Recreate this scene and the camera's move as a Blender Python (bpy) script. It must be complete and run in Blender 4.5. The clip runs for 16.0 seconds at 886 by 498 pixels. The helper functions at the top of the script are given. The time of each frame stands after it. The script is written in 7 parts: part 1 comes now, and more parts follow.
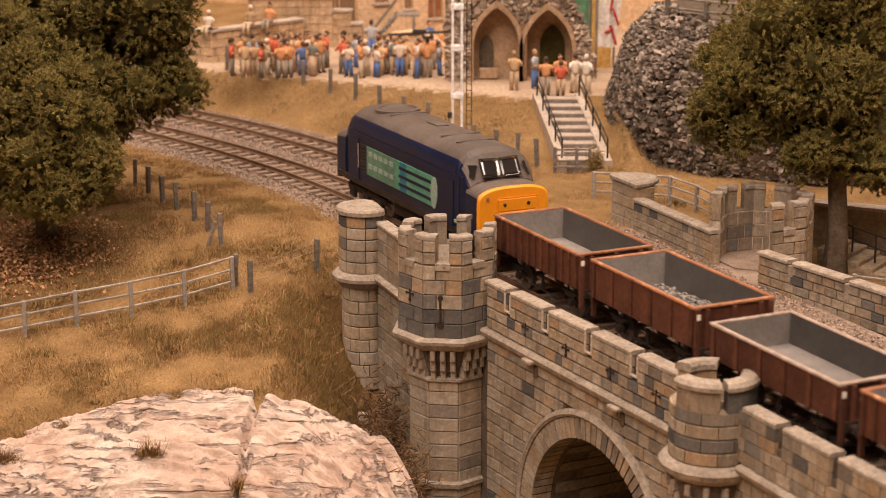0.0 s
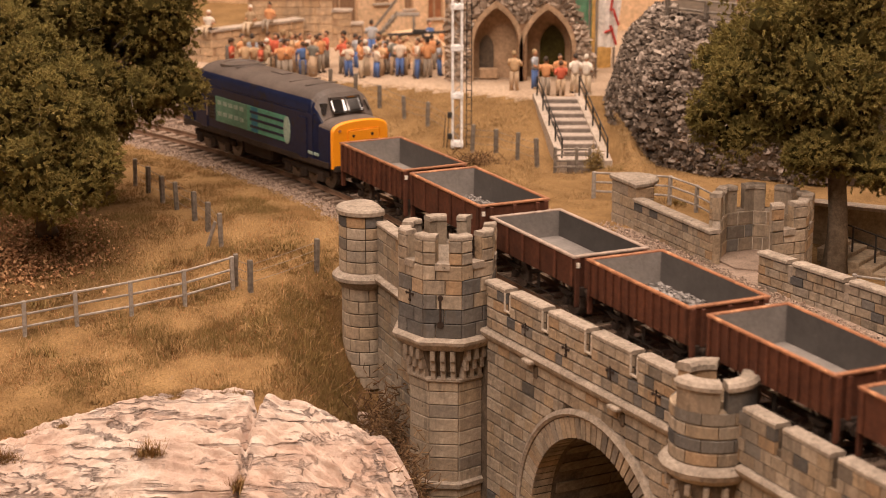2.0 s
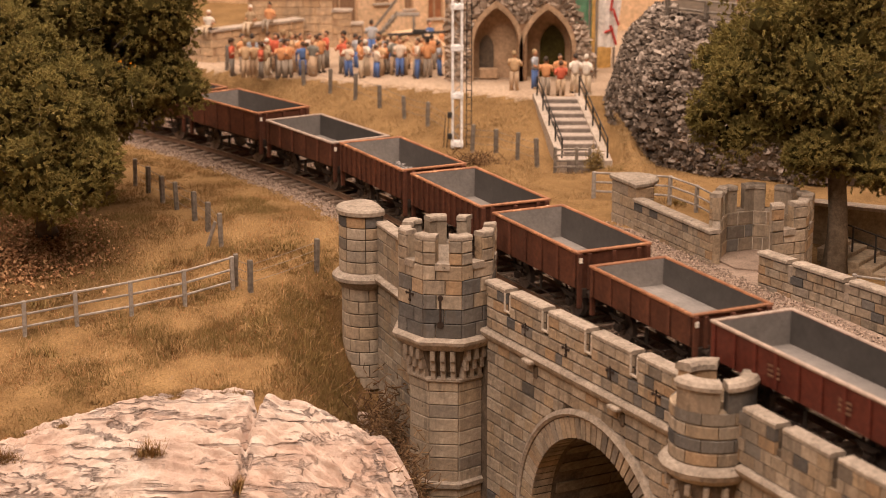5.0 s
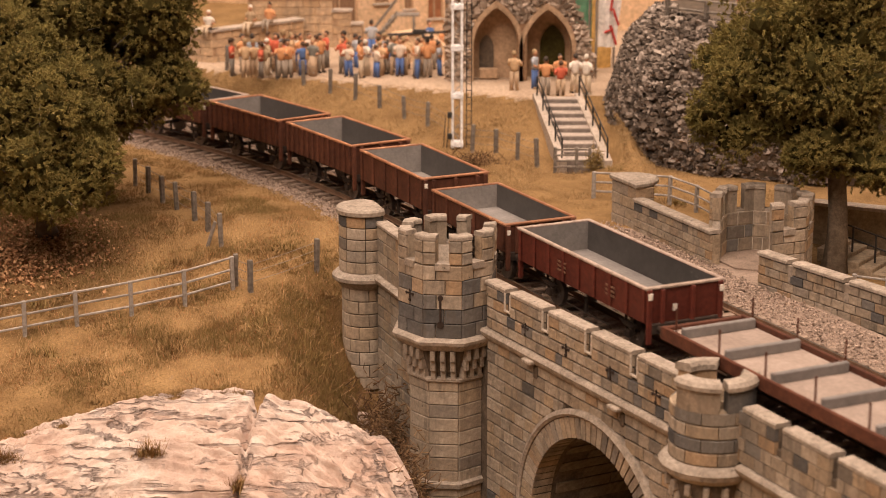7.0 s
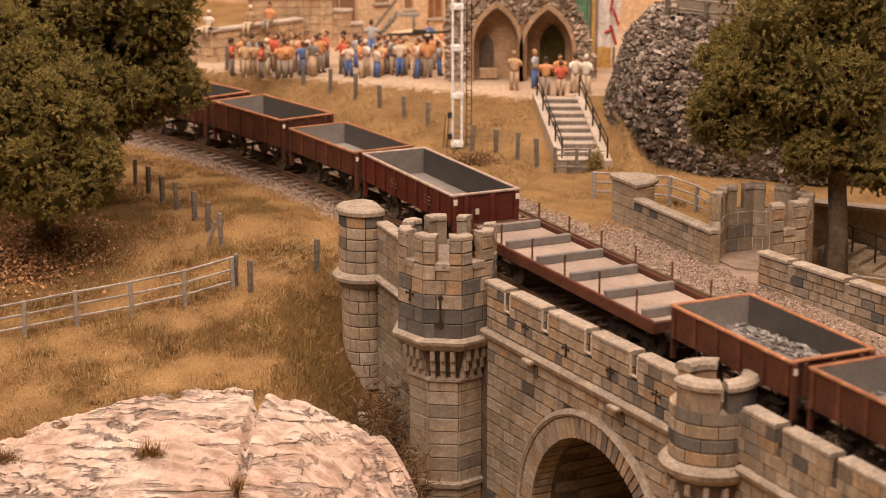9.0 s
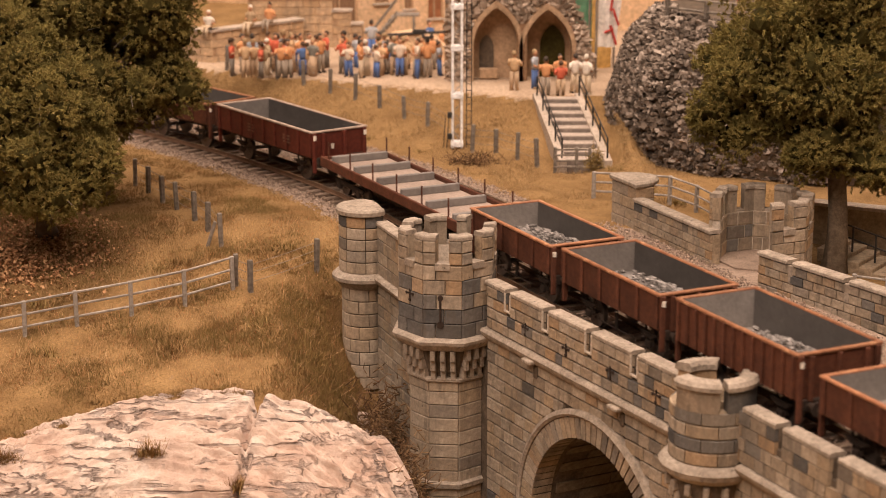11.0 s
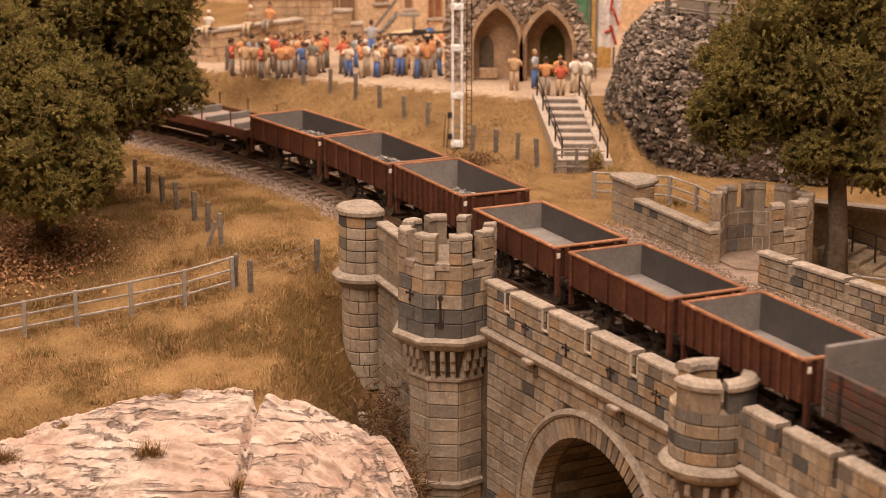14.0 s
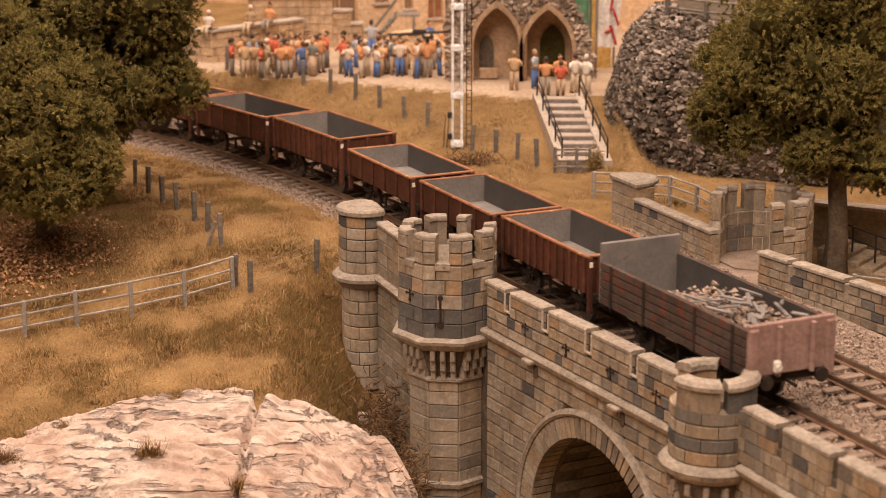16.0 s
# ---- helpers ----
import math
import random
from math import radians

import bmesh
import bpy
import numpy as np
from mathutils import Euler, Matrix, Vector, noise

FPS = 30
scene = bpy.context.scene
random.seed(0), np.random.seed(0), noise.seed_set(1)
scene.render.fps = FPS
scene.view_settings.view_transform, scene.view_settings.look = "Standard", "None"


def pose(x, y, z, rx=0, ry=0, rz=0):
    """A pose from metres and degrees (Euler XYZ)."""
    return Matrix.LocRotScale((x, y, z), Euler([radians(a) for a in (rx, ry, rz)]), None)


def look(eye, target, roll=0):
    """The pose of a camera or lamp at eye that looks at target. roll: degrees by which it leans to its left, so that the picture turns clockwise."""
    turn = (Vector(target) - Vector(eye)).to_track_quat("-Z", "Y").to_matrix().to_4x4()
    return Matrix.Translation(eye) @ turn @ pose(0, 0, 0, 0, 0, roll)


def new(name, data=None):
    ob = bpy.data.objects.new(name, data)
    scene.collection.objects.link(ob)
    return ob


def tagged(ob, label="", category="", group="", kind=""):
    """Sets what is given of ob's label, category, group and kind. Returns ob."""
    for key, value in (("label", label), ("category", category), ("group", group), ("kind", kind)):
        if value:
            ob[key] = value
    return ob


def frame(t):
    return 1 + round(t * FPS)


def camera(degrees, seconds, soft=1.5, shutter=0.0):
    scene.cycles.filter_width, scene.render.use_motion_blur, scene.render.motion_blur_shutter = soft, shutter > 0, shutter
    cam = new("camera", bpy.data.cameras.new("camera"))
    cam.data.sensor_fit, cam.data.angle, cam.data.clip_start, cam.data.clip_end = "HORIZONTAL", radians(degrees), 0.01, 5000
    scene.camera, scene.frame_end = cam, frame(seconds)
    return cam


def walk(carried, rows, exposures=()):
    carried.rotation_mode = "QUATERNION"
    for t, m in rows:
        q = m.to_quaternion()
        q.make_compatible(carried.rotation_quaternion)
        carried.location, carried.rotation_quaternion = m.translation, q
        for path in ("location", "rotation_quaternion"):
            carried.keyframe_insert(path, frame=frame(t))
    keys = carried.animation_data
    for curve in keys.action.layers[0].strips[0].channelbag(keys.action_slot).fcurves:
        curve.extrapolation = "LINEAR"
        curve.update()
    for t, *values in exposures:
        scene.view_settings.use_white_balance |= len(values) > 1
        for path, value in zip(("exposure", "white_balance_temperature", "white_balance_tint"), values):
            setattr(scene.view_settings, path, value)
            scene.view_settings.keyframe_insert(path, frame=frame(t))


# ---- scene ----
import itertools

# ---- camera: a small scene at 1:76; lengths below are in scale metres, K turns them into true metres ----
K = 1 / 76.2
CAM_Z = 16.545
cam = camera(26.73, 16.0, soft=0.9, shutter=0.5)
EYE = pose(0, 0, CAM_Z * K, 90 - 14.781, 0, 0)
walk(cam, [(0.0, EYE), (16.0, EYE)])
cam.data.dof.use_dof = True
cam.data.dof.focus_distance = 61.5 * K
cam.data.dof.aperture_fstop = 25.0

# ---- light: a hall with warm panels over the layout, one added as fill ----
scene.view_settings.exposure = 0.0
world = bpy.data.worlds.new("world")
scene.world = world
world.use_nodes = True
world.node_tree.nodes["Background"].inputs[0].default_value = (1.0, 0.72, 0.50, 1)
world.node_tree.nodes["Background"].inputs[1].default_value = 0.25


def area_lamp(name, eye, target, size, power, color):
    data = bpy.data.lights.new(name, "AREA")
    data.shape, data.size, data.size_y, data.energy, data.color = "RECTANGLE", size[0], size[1], power, color
    ob = new(name, data)
    ob.matrix_basis = look(eye, target)
    return ob


WARM = (1.0, 0.77, 0.63)
area_lamp("ceiling_panel", (0.75, 0.0, 2.4), (0.1, 0.8, 0), (2.6, 1.2), 70, WARM)
area_lamp("ceiling_panel", (-0.3, 1.35, 2.5), (-0.1, 1.2, 0), (2.0, 1.0), 62, WARM)
# unseen low fill lamp, added to brighten walls that face left
area_lamp("ceiling_panel", (-0.85, -0.65, 1.85), (-0.15, 0.8, 0), (1.4, 1.0), 47, WARM)


# ---- the track's line: straight on the viaduct, then a left-hand curve ----
HEAD = radians(25.2)
P0 = Vector((5.137, 54.061))
U1, RAD = 14.0, 63.0
U2 = U1 + RAD * radians(50)
DIR = Vector((-math.sin(HEAD), math.cos(HEAD)))
NRM = Vector((math.cos(HEAD), math.sin(HEAD)))
CEN = P0 + DIR * U1 - NRM * RAD
TURN2 = HEAD + radians(50)
DIR2 = Vector((-math.sin(TURN2), math.cos(TURN2)))
NRM2 = Vector((math.cos(TURN2), math.sin(TURN2)))
SECOND = 3.62


def path(u, off=0.0):
    """The place off metres to the right of the line at u, and the heading."""
    if u < U1:
        return P0 + DIR * u + NRM * off, HEAD
    h = HEAD + (min(u, U2) - U1) / RAD
    n = Vector((math.cos(h), math.sin(h)))
    p = CEN + n * (RAD + off)
    if u > U2:
        p = p + DIR2 * (u - U2)
    return p, h


def along(x, y):
    """Arrays of u and offset to the right of the line for places x, y."""
    x, y = np.asarray(x, float), np.asarray(y, float)
    dx, dy = x - P0.x, y - P0.y
    u, n = dx * DIR.x + dy * DIR.y, dx * NRM.x + dy * NRM.y
    ex, ey = x - CEN.x, y - CEN.y
    ang = np.arctan2(ey, ex)
    on = (u > U1) & (ang > HEAD - 0.5)
    u = np.where(on, U1 + RAD * (ang - HEAD), u)
    n = np.where(on, np.hypot(ex, ey) - RAD, n)
    q = CEN + NRM2 * RAD
    fx, fy = x - q.x, y - q.y
    w = fx * DIR2.x + fy * DIR2.y
    far = on & (w > 0)
    return np.where(far, U2 + w, u), np.where(far, fx * NRM2.x + fy * NRM2.y, n)


def smooth(a, b, x):
    t = np.clip((np.asarray(x, float) - a) / (b - a), 0, 1)
    return t * t * (3 - 2 * t)


# ---- materials ----
def nodes_of(name, rough=0.8, metal=0.0, spec=0.3):
    m = bpy.data.materials.new(name)
    m.use_nodes = True
    nt = m.node_tree
    b = nt.nodes["Principled BSDF"]
    b.inputs["Roughness"].default_value, b.inputs["Metallic"].default_value = rough, metal
    b.inputs["Specular IOR Level"].default_value = spec
    return m, nt, b


def noise_node(nt, scale, detail=4, rough=0.6, coord="Object"):
    tc = nt.nodes.new("ShaderNodeTexCoord")
    n = nt.nodes.new("ShaderNodeTexNoise")
    n.inputs["Scale"].default_value, n.inputs["Detail"].default_value, n.inputs["Roughness"].default_value = scale, detail, rough
    nt.links.new(tc.outputs[coord], n.inputs["Vector"])
    return n


def ramp_node(nt, stops):
    r = nt.nodes.new("ShaderNodeValToRGB")
    el = r.color_ramp.elements
    while len(el) < len(stops):
        el.new(0.5)
    for e, (p, c) in zip(el, stops):
        e.position, e.color = p, (*c, 1)
    return r


def mix_node(nt, kind, fac, a, b):
    m = nt.nodes.new("ShaderNodeMix")
    m.data_type, m.blend_type = "RGBA", kind
    for sock, v in ((m.inputs[0], fac), (m.inputs[6], a), (m.inputs[7], b)):
        if isinstance(v, bpy.types.NodeSocket):
            nt.links.new(v, sock)
        elif isinstance(v, tuple):
            sock.default_value = (*v, 1)
        else:
            sock.default_value = v
    return m.outputs[2]


def surface(name, dark, light, grain=400.0, stain=60.0, bump=0.3, rough=0.85, metal=0.0, wear=None, wear_at=0.62, spec=0.3, vary=0.0, coord="Object", amp=0.28):
    """Two scales of variation between dark and light, an optional wear colour, and fine relief."""
    m, nt, b = nodes_of(name, rough, metal, spec)
    big, fine = noise_node(nt, stain, 5, 0.65, coord), noise_node(nt, grain, 3, 0.7, coord)
    r = ramp_node(nt, [(0.32, dark), (0.68, light)])
    nt.links.new(big.outputs["Fac"], r.inputs[0])
    grey = nt.nodes.new("ShaderNodeHueSaturation")
    grey.inputs["Saturation"].default_value = 1.0
    nt.links.new(r.outputs[0], grey.inputs["Color"])
    g = nt.nodes.new("ShaderNodeMapRange")
    g.inputs["From Min"].default_value, g.inputs["From Max"].default_value = 0.3, 0.7
    g.inputs["To Min"].default_value, g.inputs["To Max"].default_value = 1 - amp, 1 + amp
    nt.links.new(fine.outputs["Fac"], g.inputs["Value"])
    nt.links.new(g.outputs[0], grey.inputs["Value"])
    col = grey.outputs[0]
    if wear:
        w = noise_node(nt, stain * 2.3, 6, 0.75, coord)
        wr = ramp_node(nt, [(wear_at, (0, 0, 0)), (wear_at + 0.06, (1, 1, 1))])
        nt.links.new(w.outputs["Fac"], wr.inputs[0])
        col = mix_node(nt, "MIX", wr.outputs[0], col, wear)
    if vary:
        oi = nt.nodes.new("ShaderNodeObjectInfo")
        hs = nt.nodes.new("ShaderNodeHueSaturation")
        mr = nt.nodes.new("ShaderNodeMapRange")
        mr.inputs["To Min"].default_value, mr.inputs["To Max"].default_value = 1 - vary, 1 + vary
        nt.links.new(oi.outputs["Random"], mr.inputs["Value"])
        nt.links.new(mr.outputs[0], hs.inputs["Value"])
        nt.links.new(col, hs.inputs["Color"])
        col = hs.outputs[0]
    nt.links.new(col, b.inputs["Base Color"])
    if bump:
        bn = nt.nodes.new("ShaderNodeBump")
        bn.inputs["Strength"].default_value, bn.inputs["Distance"].default_value = bump, 0.0006
        nt.links.new(fine.outputs["Fac"], bn.inputs["Height"])
        nt.links.new(bn.outputs[0], b.inputs["Normal"])
    return m


def random_stone(name, stops, rough=0.9, joined=False):
    """Stone whose tint differs from piece to piece, as objects or as islands of one mesh."""
    m, nt, b = nodes_of(name, rough, 0, 0.25)
    oi = nt.nodes.new("ShaderNodeNewGeometry" if joined else "ShaderNodeObjectInfo")
    chance = oi.outputs["Random Per Island" if joined else "Random"]
    r = ramp_node(nt, stops)
    nt.links.new(chance, r.inputs[0])
    big, fine = noise_node(nt, 130, 5, 0.65), noise_node(nt, 700, 4, 0.7)
    v = nt.nodes.new("ShaderNodeMath")
    v.operation = "MULTIPLY"
    for n, k in ((big, 0), (fine, 1)):
        g = nt.nodes.new("ShaderNodeMapRange")
        g.inputs["From Min"].default_value, g.inputs["From Max"].default_value = 0.3, 0.7
        g.inputs["To Min"].default_value, g.inputs["To Max"].default_value = 0.74, 1.2
        nt.links.new(n.outputs["Fac"], g.inputs["Value"])
        nt.links.new(g.outputs[0], v.inputs[k])
    hs = nt.nodes.new("ShaderNodeHueSaturation")
    nt.links.new(r.outputs[0], hs.inputs["Color"])
    nt.links.new(v.outputs[0], hs.inputs["Value"])
    # pits and soot in the stone, and pale scuffs
    pit, scuff = noise_node(nt, 260, 5, 0.8), noise_node(nt, 170, 6, 0.75)
    for n in (pit, scuff):
        n.noise_dimensions = "4D"
        nt.links.new(chance, n.inputs["W"])
    pr = ramp_node(nt, [(0.64, (0, 0, 0)), (0.72, (1, 1, 1))])
    nt.links.new(pit.outputs["Fac"], pr.inputs[0])
    sc = ramp_node(nt, [(0.62, (0, 0, 0)), (0.80, (0.6, 0.6, 0.6))])
    nt.links.new(scuff.outputs["Fac"], sc.inputs[0])
    col = mix_node(nt, "MIX", pr.outputs[0], hs.outputs[0], (0.09, 0.07, 0.055))
    col = mix_node(nt, "MIX", sc.outputs[0], col, (0.62, 0.54, 0.45))
    # grime that runs down over the courses, and broad damp patches
    for scale, lo, hi, amount, tone in (((210, 210, 45), 0.52, 0.74, 0.75, (0.11, 0.09, 0.07)), ((26, 26, 26), 0.46, 0.66, 0.45, (0.16, 0.135, 0.105)), ((520, 520, 380), 0.66, 0.70, 0.85, (0.035, 0.03, 0.025))):
        ge = nt.nodes.new("ShaderNodeNewGeometry")
        mp = nt.nodes.new("ShaderNodeMapping")
        mp.inputs["Scale"].default_value = scale
        nt.links.new(ge.outputs["Position"], mp.inputs[0])
        gn = nt.nodes.new("ShaderNodeTexNoise")
        gn.inputs["Scale"].default_value, gn.inputs["Detail"].default_value, gn.inputs["Roughness"].default_value = 1.0, 5, 0.65
        nt.links.new(mp.outputs[0], gn.inputs["Vector"])
        gr = ramp_node(nt, [(lo, (0, 0, 0)), (hi, (amount,) * 3)])
        nt.links.new(gn.outputs["Fac"], gr.inputs[0])
        col = mix_node(nt, "MIX", gr.outputs[0], col, tone)
    nt.links.new(col, b.inputs["Base Color"])
    bn = nt.nodes.new("ShaderNodeBump")
    bn.inputs["Strength"].default_value, bn.inputs["Distance"].default_value = 0.5, 0.0005
    nt.links.new(fine.outputs["Fac"], bn.inputs["Height"])
    nt.links.new(bn.outputs[0], b.inputs["Normal"])
    return m


def island_tint(name, stops, rough=0.85, grain=500, spec=0.2, patches=()):
    """Many small pieces in one mesh, each with its own tint."""
    m, nt, b = nodes_of(name, rough, 0, spec)
    ge = nt.nodes.new("ShaderNodeNewGeometry")
    r = ramp_node(nt, stops)
    nt.links.new(ge.outputs["Random Per Island"], r.inputs[0])
    n = noise_node(nt, grain, 3)
    g = nt.nodes.new("ShaderNodeMapRange")
    g.inputs["To Min"].default_value, g.inputs["To Max"].default_value = 0.6, 1.4
    nt.links.new(n.outputs["Fac"], g.inputs["Value"])
    hs = nt.nodes.new("ShaderNodeHueSaturation")
    nt.links.new(r.outputs[0], hs.inputs["Color"])
    nt.links.new(g.outputs[0], hs.inputs["Value"])
    col = hs.outputs[0]
    for scale, lo, hi, amount, tone in patches:
        pn = noise_node(nt, scale, 4, 0.65)
        pr = ramp_node(nt, [(lo, (0, 0, 0)), (hi, (amount,) * 3)])
        nt.links.new(pn.outputs["Fac"], pr.inputs[0])
        col = mix_node(nt, "MIX", pr.outputs[0], col, tone)
    nt.links.new(col, b.inputs["Base Color"])
    return m


M = {}
ASHLAR = [(0.0, (0.300, 0.235, 0.171)), (0.15, (0.460, 0.377, 0.285)), (0.3, (0.360, 0.289, 0.211)), (0.45, (0.410, 0.309, 0.204)), (0.6, (0.285, 0.225, 0.164)), (0.75, (0.440, 0.367, 0.283)), (0.86, (0.390, 0.255, 0.142)), (0.94, (0.320, 0.270, 0.214)), (1.0, (0.185, 0.157, 0.128))]
SLATE = [(0.0, (0.085, 0.083, 0.081)), (0.6, (0.13, 0.123, 0.117)), (1.0, (0.20, 0.183, 0.162))]
for word, stops in (("ashlar", ASHLAR), ("slate_ashlar", SLATE)):
    M[word] = random_stone(word, stops)
    M[word + "_run"] = random_stone(word + "_run", stops, joined=True)
M["coping"] = surface("coping", (0.25, 0.205, 0.16), (0.42, 0.352, 0.282), 600, 140, 0.4, 0.85, wear=(0.15, 0.125, 0.10), wear_at=0.60)
M["dressing"] = surface("dressing", (0.42, 0.355, 0.285), (0.60, 0.52, 0.43), 600, 140, 0.3, 0.85)
# joint mortar; also the shade colour in embrasures, corbel gaps, niche and mound
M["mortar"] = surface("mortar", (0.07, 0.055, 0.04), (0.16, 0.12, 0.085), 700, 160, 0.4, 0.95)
M["rough_wall"] = surface("rough_wall", (0.22, 0.165, 0.11), (0.40, 0.31, 0.21), 500, 130, 0.6, 0.95)
# wall stone darkened for the shade under the arch
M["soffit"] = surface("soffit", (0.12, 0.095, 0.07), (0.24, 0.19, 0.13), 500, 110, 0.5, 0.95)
M["ground"] = surface("ground", (0.189, 0.113, 0.049), (0.310, 0.194, 0.087), 900, 45, 0.8, 1.0, wear=(0.292, 0.194, 0.114), wear_at=0.64, spec=0.05)
M["plaza"] = surface("plaza", (0.357, 0.255, 0.170), (0.476, 0.357, 0.255), 500, 40, 0.3, 0.95)
M["ballast"] = surface("ballast", (0.22, 0.162, 0.122), (0.40, 0.30, 0.232), 1500, 90, 1.0, 0.95)
M["gravel"] = island_tint("gravel", [(0.0, (0.17, 0.124, 0.096)), (0.5, (0.33, 0.247, 0.193)), (1.0, (0.50, 0.385, 0.305))])
M["rail"] = surface("rail", (0.16, 0.095, 0.06), (0.25, 0.155, 0.10), 800, 120, 0.3, 0.7)
M["rail_head"] = surface("rail_head", (0.42, 0.37, 0.32), (0.56, 0.50, 0.44), 600, 60, 0.05, 0.28, 0.95)
M["sleeper"] = surface("sleeper", (0.22, 0.155, 0.112), (0.33, 0.245, 0.185), 700, 200, 0.4, 0.42, vary=0.2, spec=0.6)


def bedded_rock():
    m, nt, b = nodes_of("rock", 0.9, 0, 0.25)
    big, fine, mask = noise_node(nt, 70, 6, 0.7), noise_node(nt, 420, 5, 0.7), noise_node(nt, 38, 4, 0.6)
    r = ramp_node(nt, [(0.30, (0.50, 0.37, 0.30)), (0.5, (0.64, 0.51, 0.425)), (0.7, (0.77, 0.68, 0.605))])
    nt.links.new(big.outputs["Fac"], r.inputs[0])
    w = nt.nodes.new("ShaderNodeTexNoise")
    w.inputs["Scale"].default_value, w.inputs["Detail"].default_value, w.inputs["Distortion"].default_value = 1.0, 6.0, 0.15
    tc = nt.nodes.new("ShaderNodeTexCoord")
    mp = nt.nodes.new("ShaderNodeMapping")
    mp.inputs["Rotation"].default_value = (0, 0, 0.16)
    mp.inputs["Scale"].default_value = (9, 165, 165)
    nt.links.new(tc.outputs["Object"], mp.inputs[0])
    nt.links.new(mp.outputs[0], w.inputs["Vector"])
    wr = ramp_node(nt, [(0.44, (0, 0, 0)), (0.485, (0.85, 0.85, 0.85)), (0.50, (0.85, 0.85, 0.85)), (0.55, (0, 0, 0))])
    nt.links.new(w.outputs["Fac"], wr.inputs[0])
    mr = ramp_node(nt, [(0.40, (0.1, 0.1, 0.1)), (0.56, (1, 1, 1))])
    nt.links.new(mask.outputs["Fac"], mr.inputs[0])
    lines = mix_node(nt, "MULTIPLY", 1.0, wr.outputs[0], mr.outputs[0])
    stain = noise_node(nt, 24, 5, 0.7)
    sr = ramp_node(nt, [(0.40, (1, 1, 1)), (0.62, (0.86, 0.78, 0.74))])
    nt.links.new(stain.outputs["Fac"], sr.inputs[0])
    toned = mix_node(nt, "MULTIPLY", 1.0, r.outputs[0], sr.outputs[0])
    col = mix_node(nt, "MIX", lines, toned, (0.27, 0.21, 0.18))
    fr = ramp_node(nt, [(0.62, (0, 0, 0)), (0.76, (0.6, 0.6, 0.6))])
    nt.links.new(fine.outputs["Fac"], fr.inputs[0])
    col = mix_node(nt, "MIX", fr.outputs[0], col, (0.40, 0.36, 0.34))
    nt.links.new(col, b.inputs["Base Color"])
    bn = nt.nodes.new("ShaderNodeBump")
    bn.inputs["Strength"].default_value, bn.inputs["Distance"].default_value = 0.9, 0.0012
    nt.links.new(fine.outputs["Fac"], bn.inputs["Height"])
    b2 = nt.nodes.new("ShaderNodeBump")
    b2.inputs["Strength"].default_value, b2.inputs["Distance"].default_value = 0.8, 0.003
    b2.invert = True
    nt.links.new(lines, b2.inputs["Height"])
    nt.links.new(bn.outputs[0], b2.inputs["Normal"])
    nt.links.new(b2.outputs[0], b.inputs["Normal"])
    return m


M["rock"] = bedded_rock()
M["rubble"] = island_tint("rubble", [(0.0, (0.055, 0.043, 0.034)), (0.5, (0.165, 0.130, 0.102)), (0.85, (0.30, 0.245, 0.20)), (1.0, (0.44, 0.37, 0.31))])
M["pale_rubble"] = island_tint("pale_rubble", [(0.0, (0.20, 0.15, 0.11)), (0.5, (0.37, 0.285, 0.215)), (1.0, (0.56, 0.45, 0.36))])
M["stone_piece"] = random_stone("stone_piece", [(0.0, (0.08, 0.063, 0.05)), (0.5, (0.19, 0.152, 0.122)), (1.0, (0.42, 0.35, 0.295))])
M["pale_piece"] = random_stone("pale_piece", [(0.0, (0.24, 0.18, 0.13)), (0.5, (0.40, 0.31, 0.235)), (1.0, (0.56, 0.45, 0.36))])
FIELD = ((27, 0.50, 0.66, 0.65, (0.20, 0.135, 0.055)), (48, 0.56, 0.68, 0.6, (0.42, 0.225, 0.10)), (60, 0.60, 0.70, 0.7, (0.17, 0.135, 0.05)))
M["grass"] = island_tint("grass", [(0.0, (0.220, 0.130, 0.053)), (0.4, (0.286, 0.175, 0.074)), (0.8, (0.352, 0.226, 0.103)), (0.94, (0.211, 0.148, 0.057)), (1.0, (0.352, 0.172, 0.076))], 0.9, 300, 0.1, FIELD)
M["bank_grass"] = island_tint("bank_grass", [(0.0, (0.33, 0.215, 0.10)), (0.5, (0.42, 0.285, 0.14)), (1.0, (0.50, 0.35, 0.18))], 0.9, 300, 0.1, ((30, 0.54, 0.70, 0.5, (0.27, 0.17, 0.075)),))
M["green_grass"] = island_tint("green_grass", [(0.0, (0.17, 0.125, 0.045)), (0.6, (0.27, 0.19, 0.075)), (1.0, (0.36, 0.24, 0.10))], 0.9, 300, 0.1)
M["leaf"] = island_tint("leaf", [(0.0, (0.15, 0.122, 0.034)), (0.5, (0.225, 0.18, 0.053)), (0.9, (0.29, 0.228, 0.072)), (1.0, (0.36, 0.265, 0.105))], 0.8, 300, 0.15, ((70, 0.48, 0.66, 0.5, (0.13, 0.115, 0.03)),))
# near-black fill colour: shade inside the crowns and in the ruin's opening
M["shade_fill"] = surface("shade_fill", (0.03, 0.026, 0.008), (0.07, 0.058, 0.018), 600, 120, 1.0, 1.0, spec=0.05)
M["bark"] = surface("bark", (0.10, 0.075, 0.05), (0.20, 0.155, 0.11), 500, 120, 0.9, 0.95)
M["litter"] = island_tint("litter", [(0.0, (0.25, 0.125, 0.065)), (0.5, (0.45, 0.235, 0.115)), (1.0, (0.68, 0.42, 0.22))], 0.9, 300, 0.1)
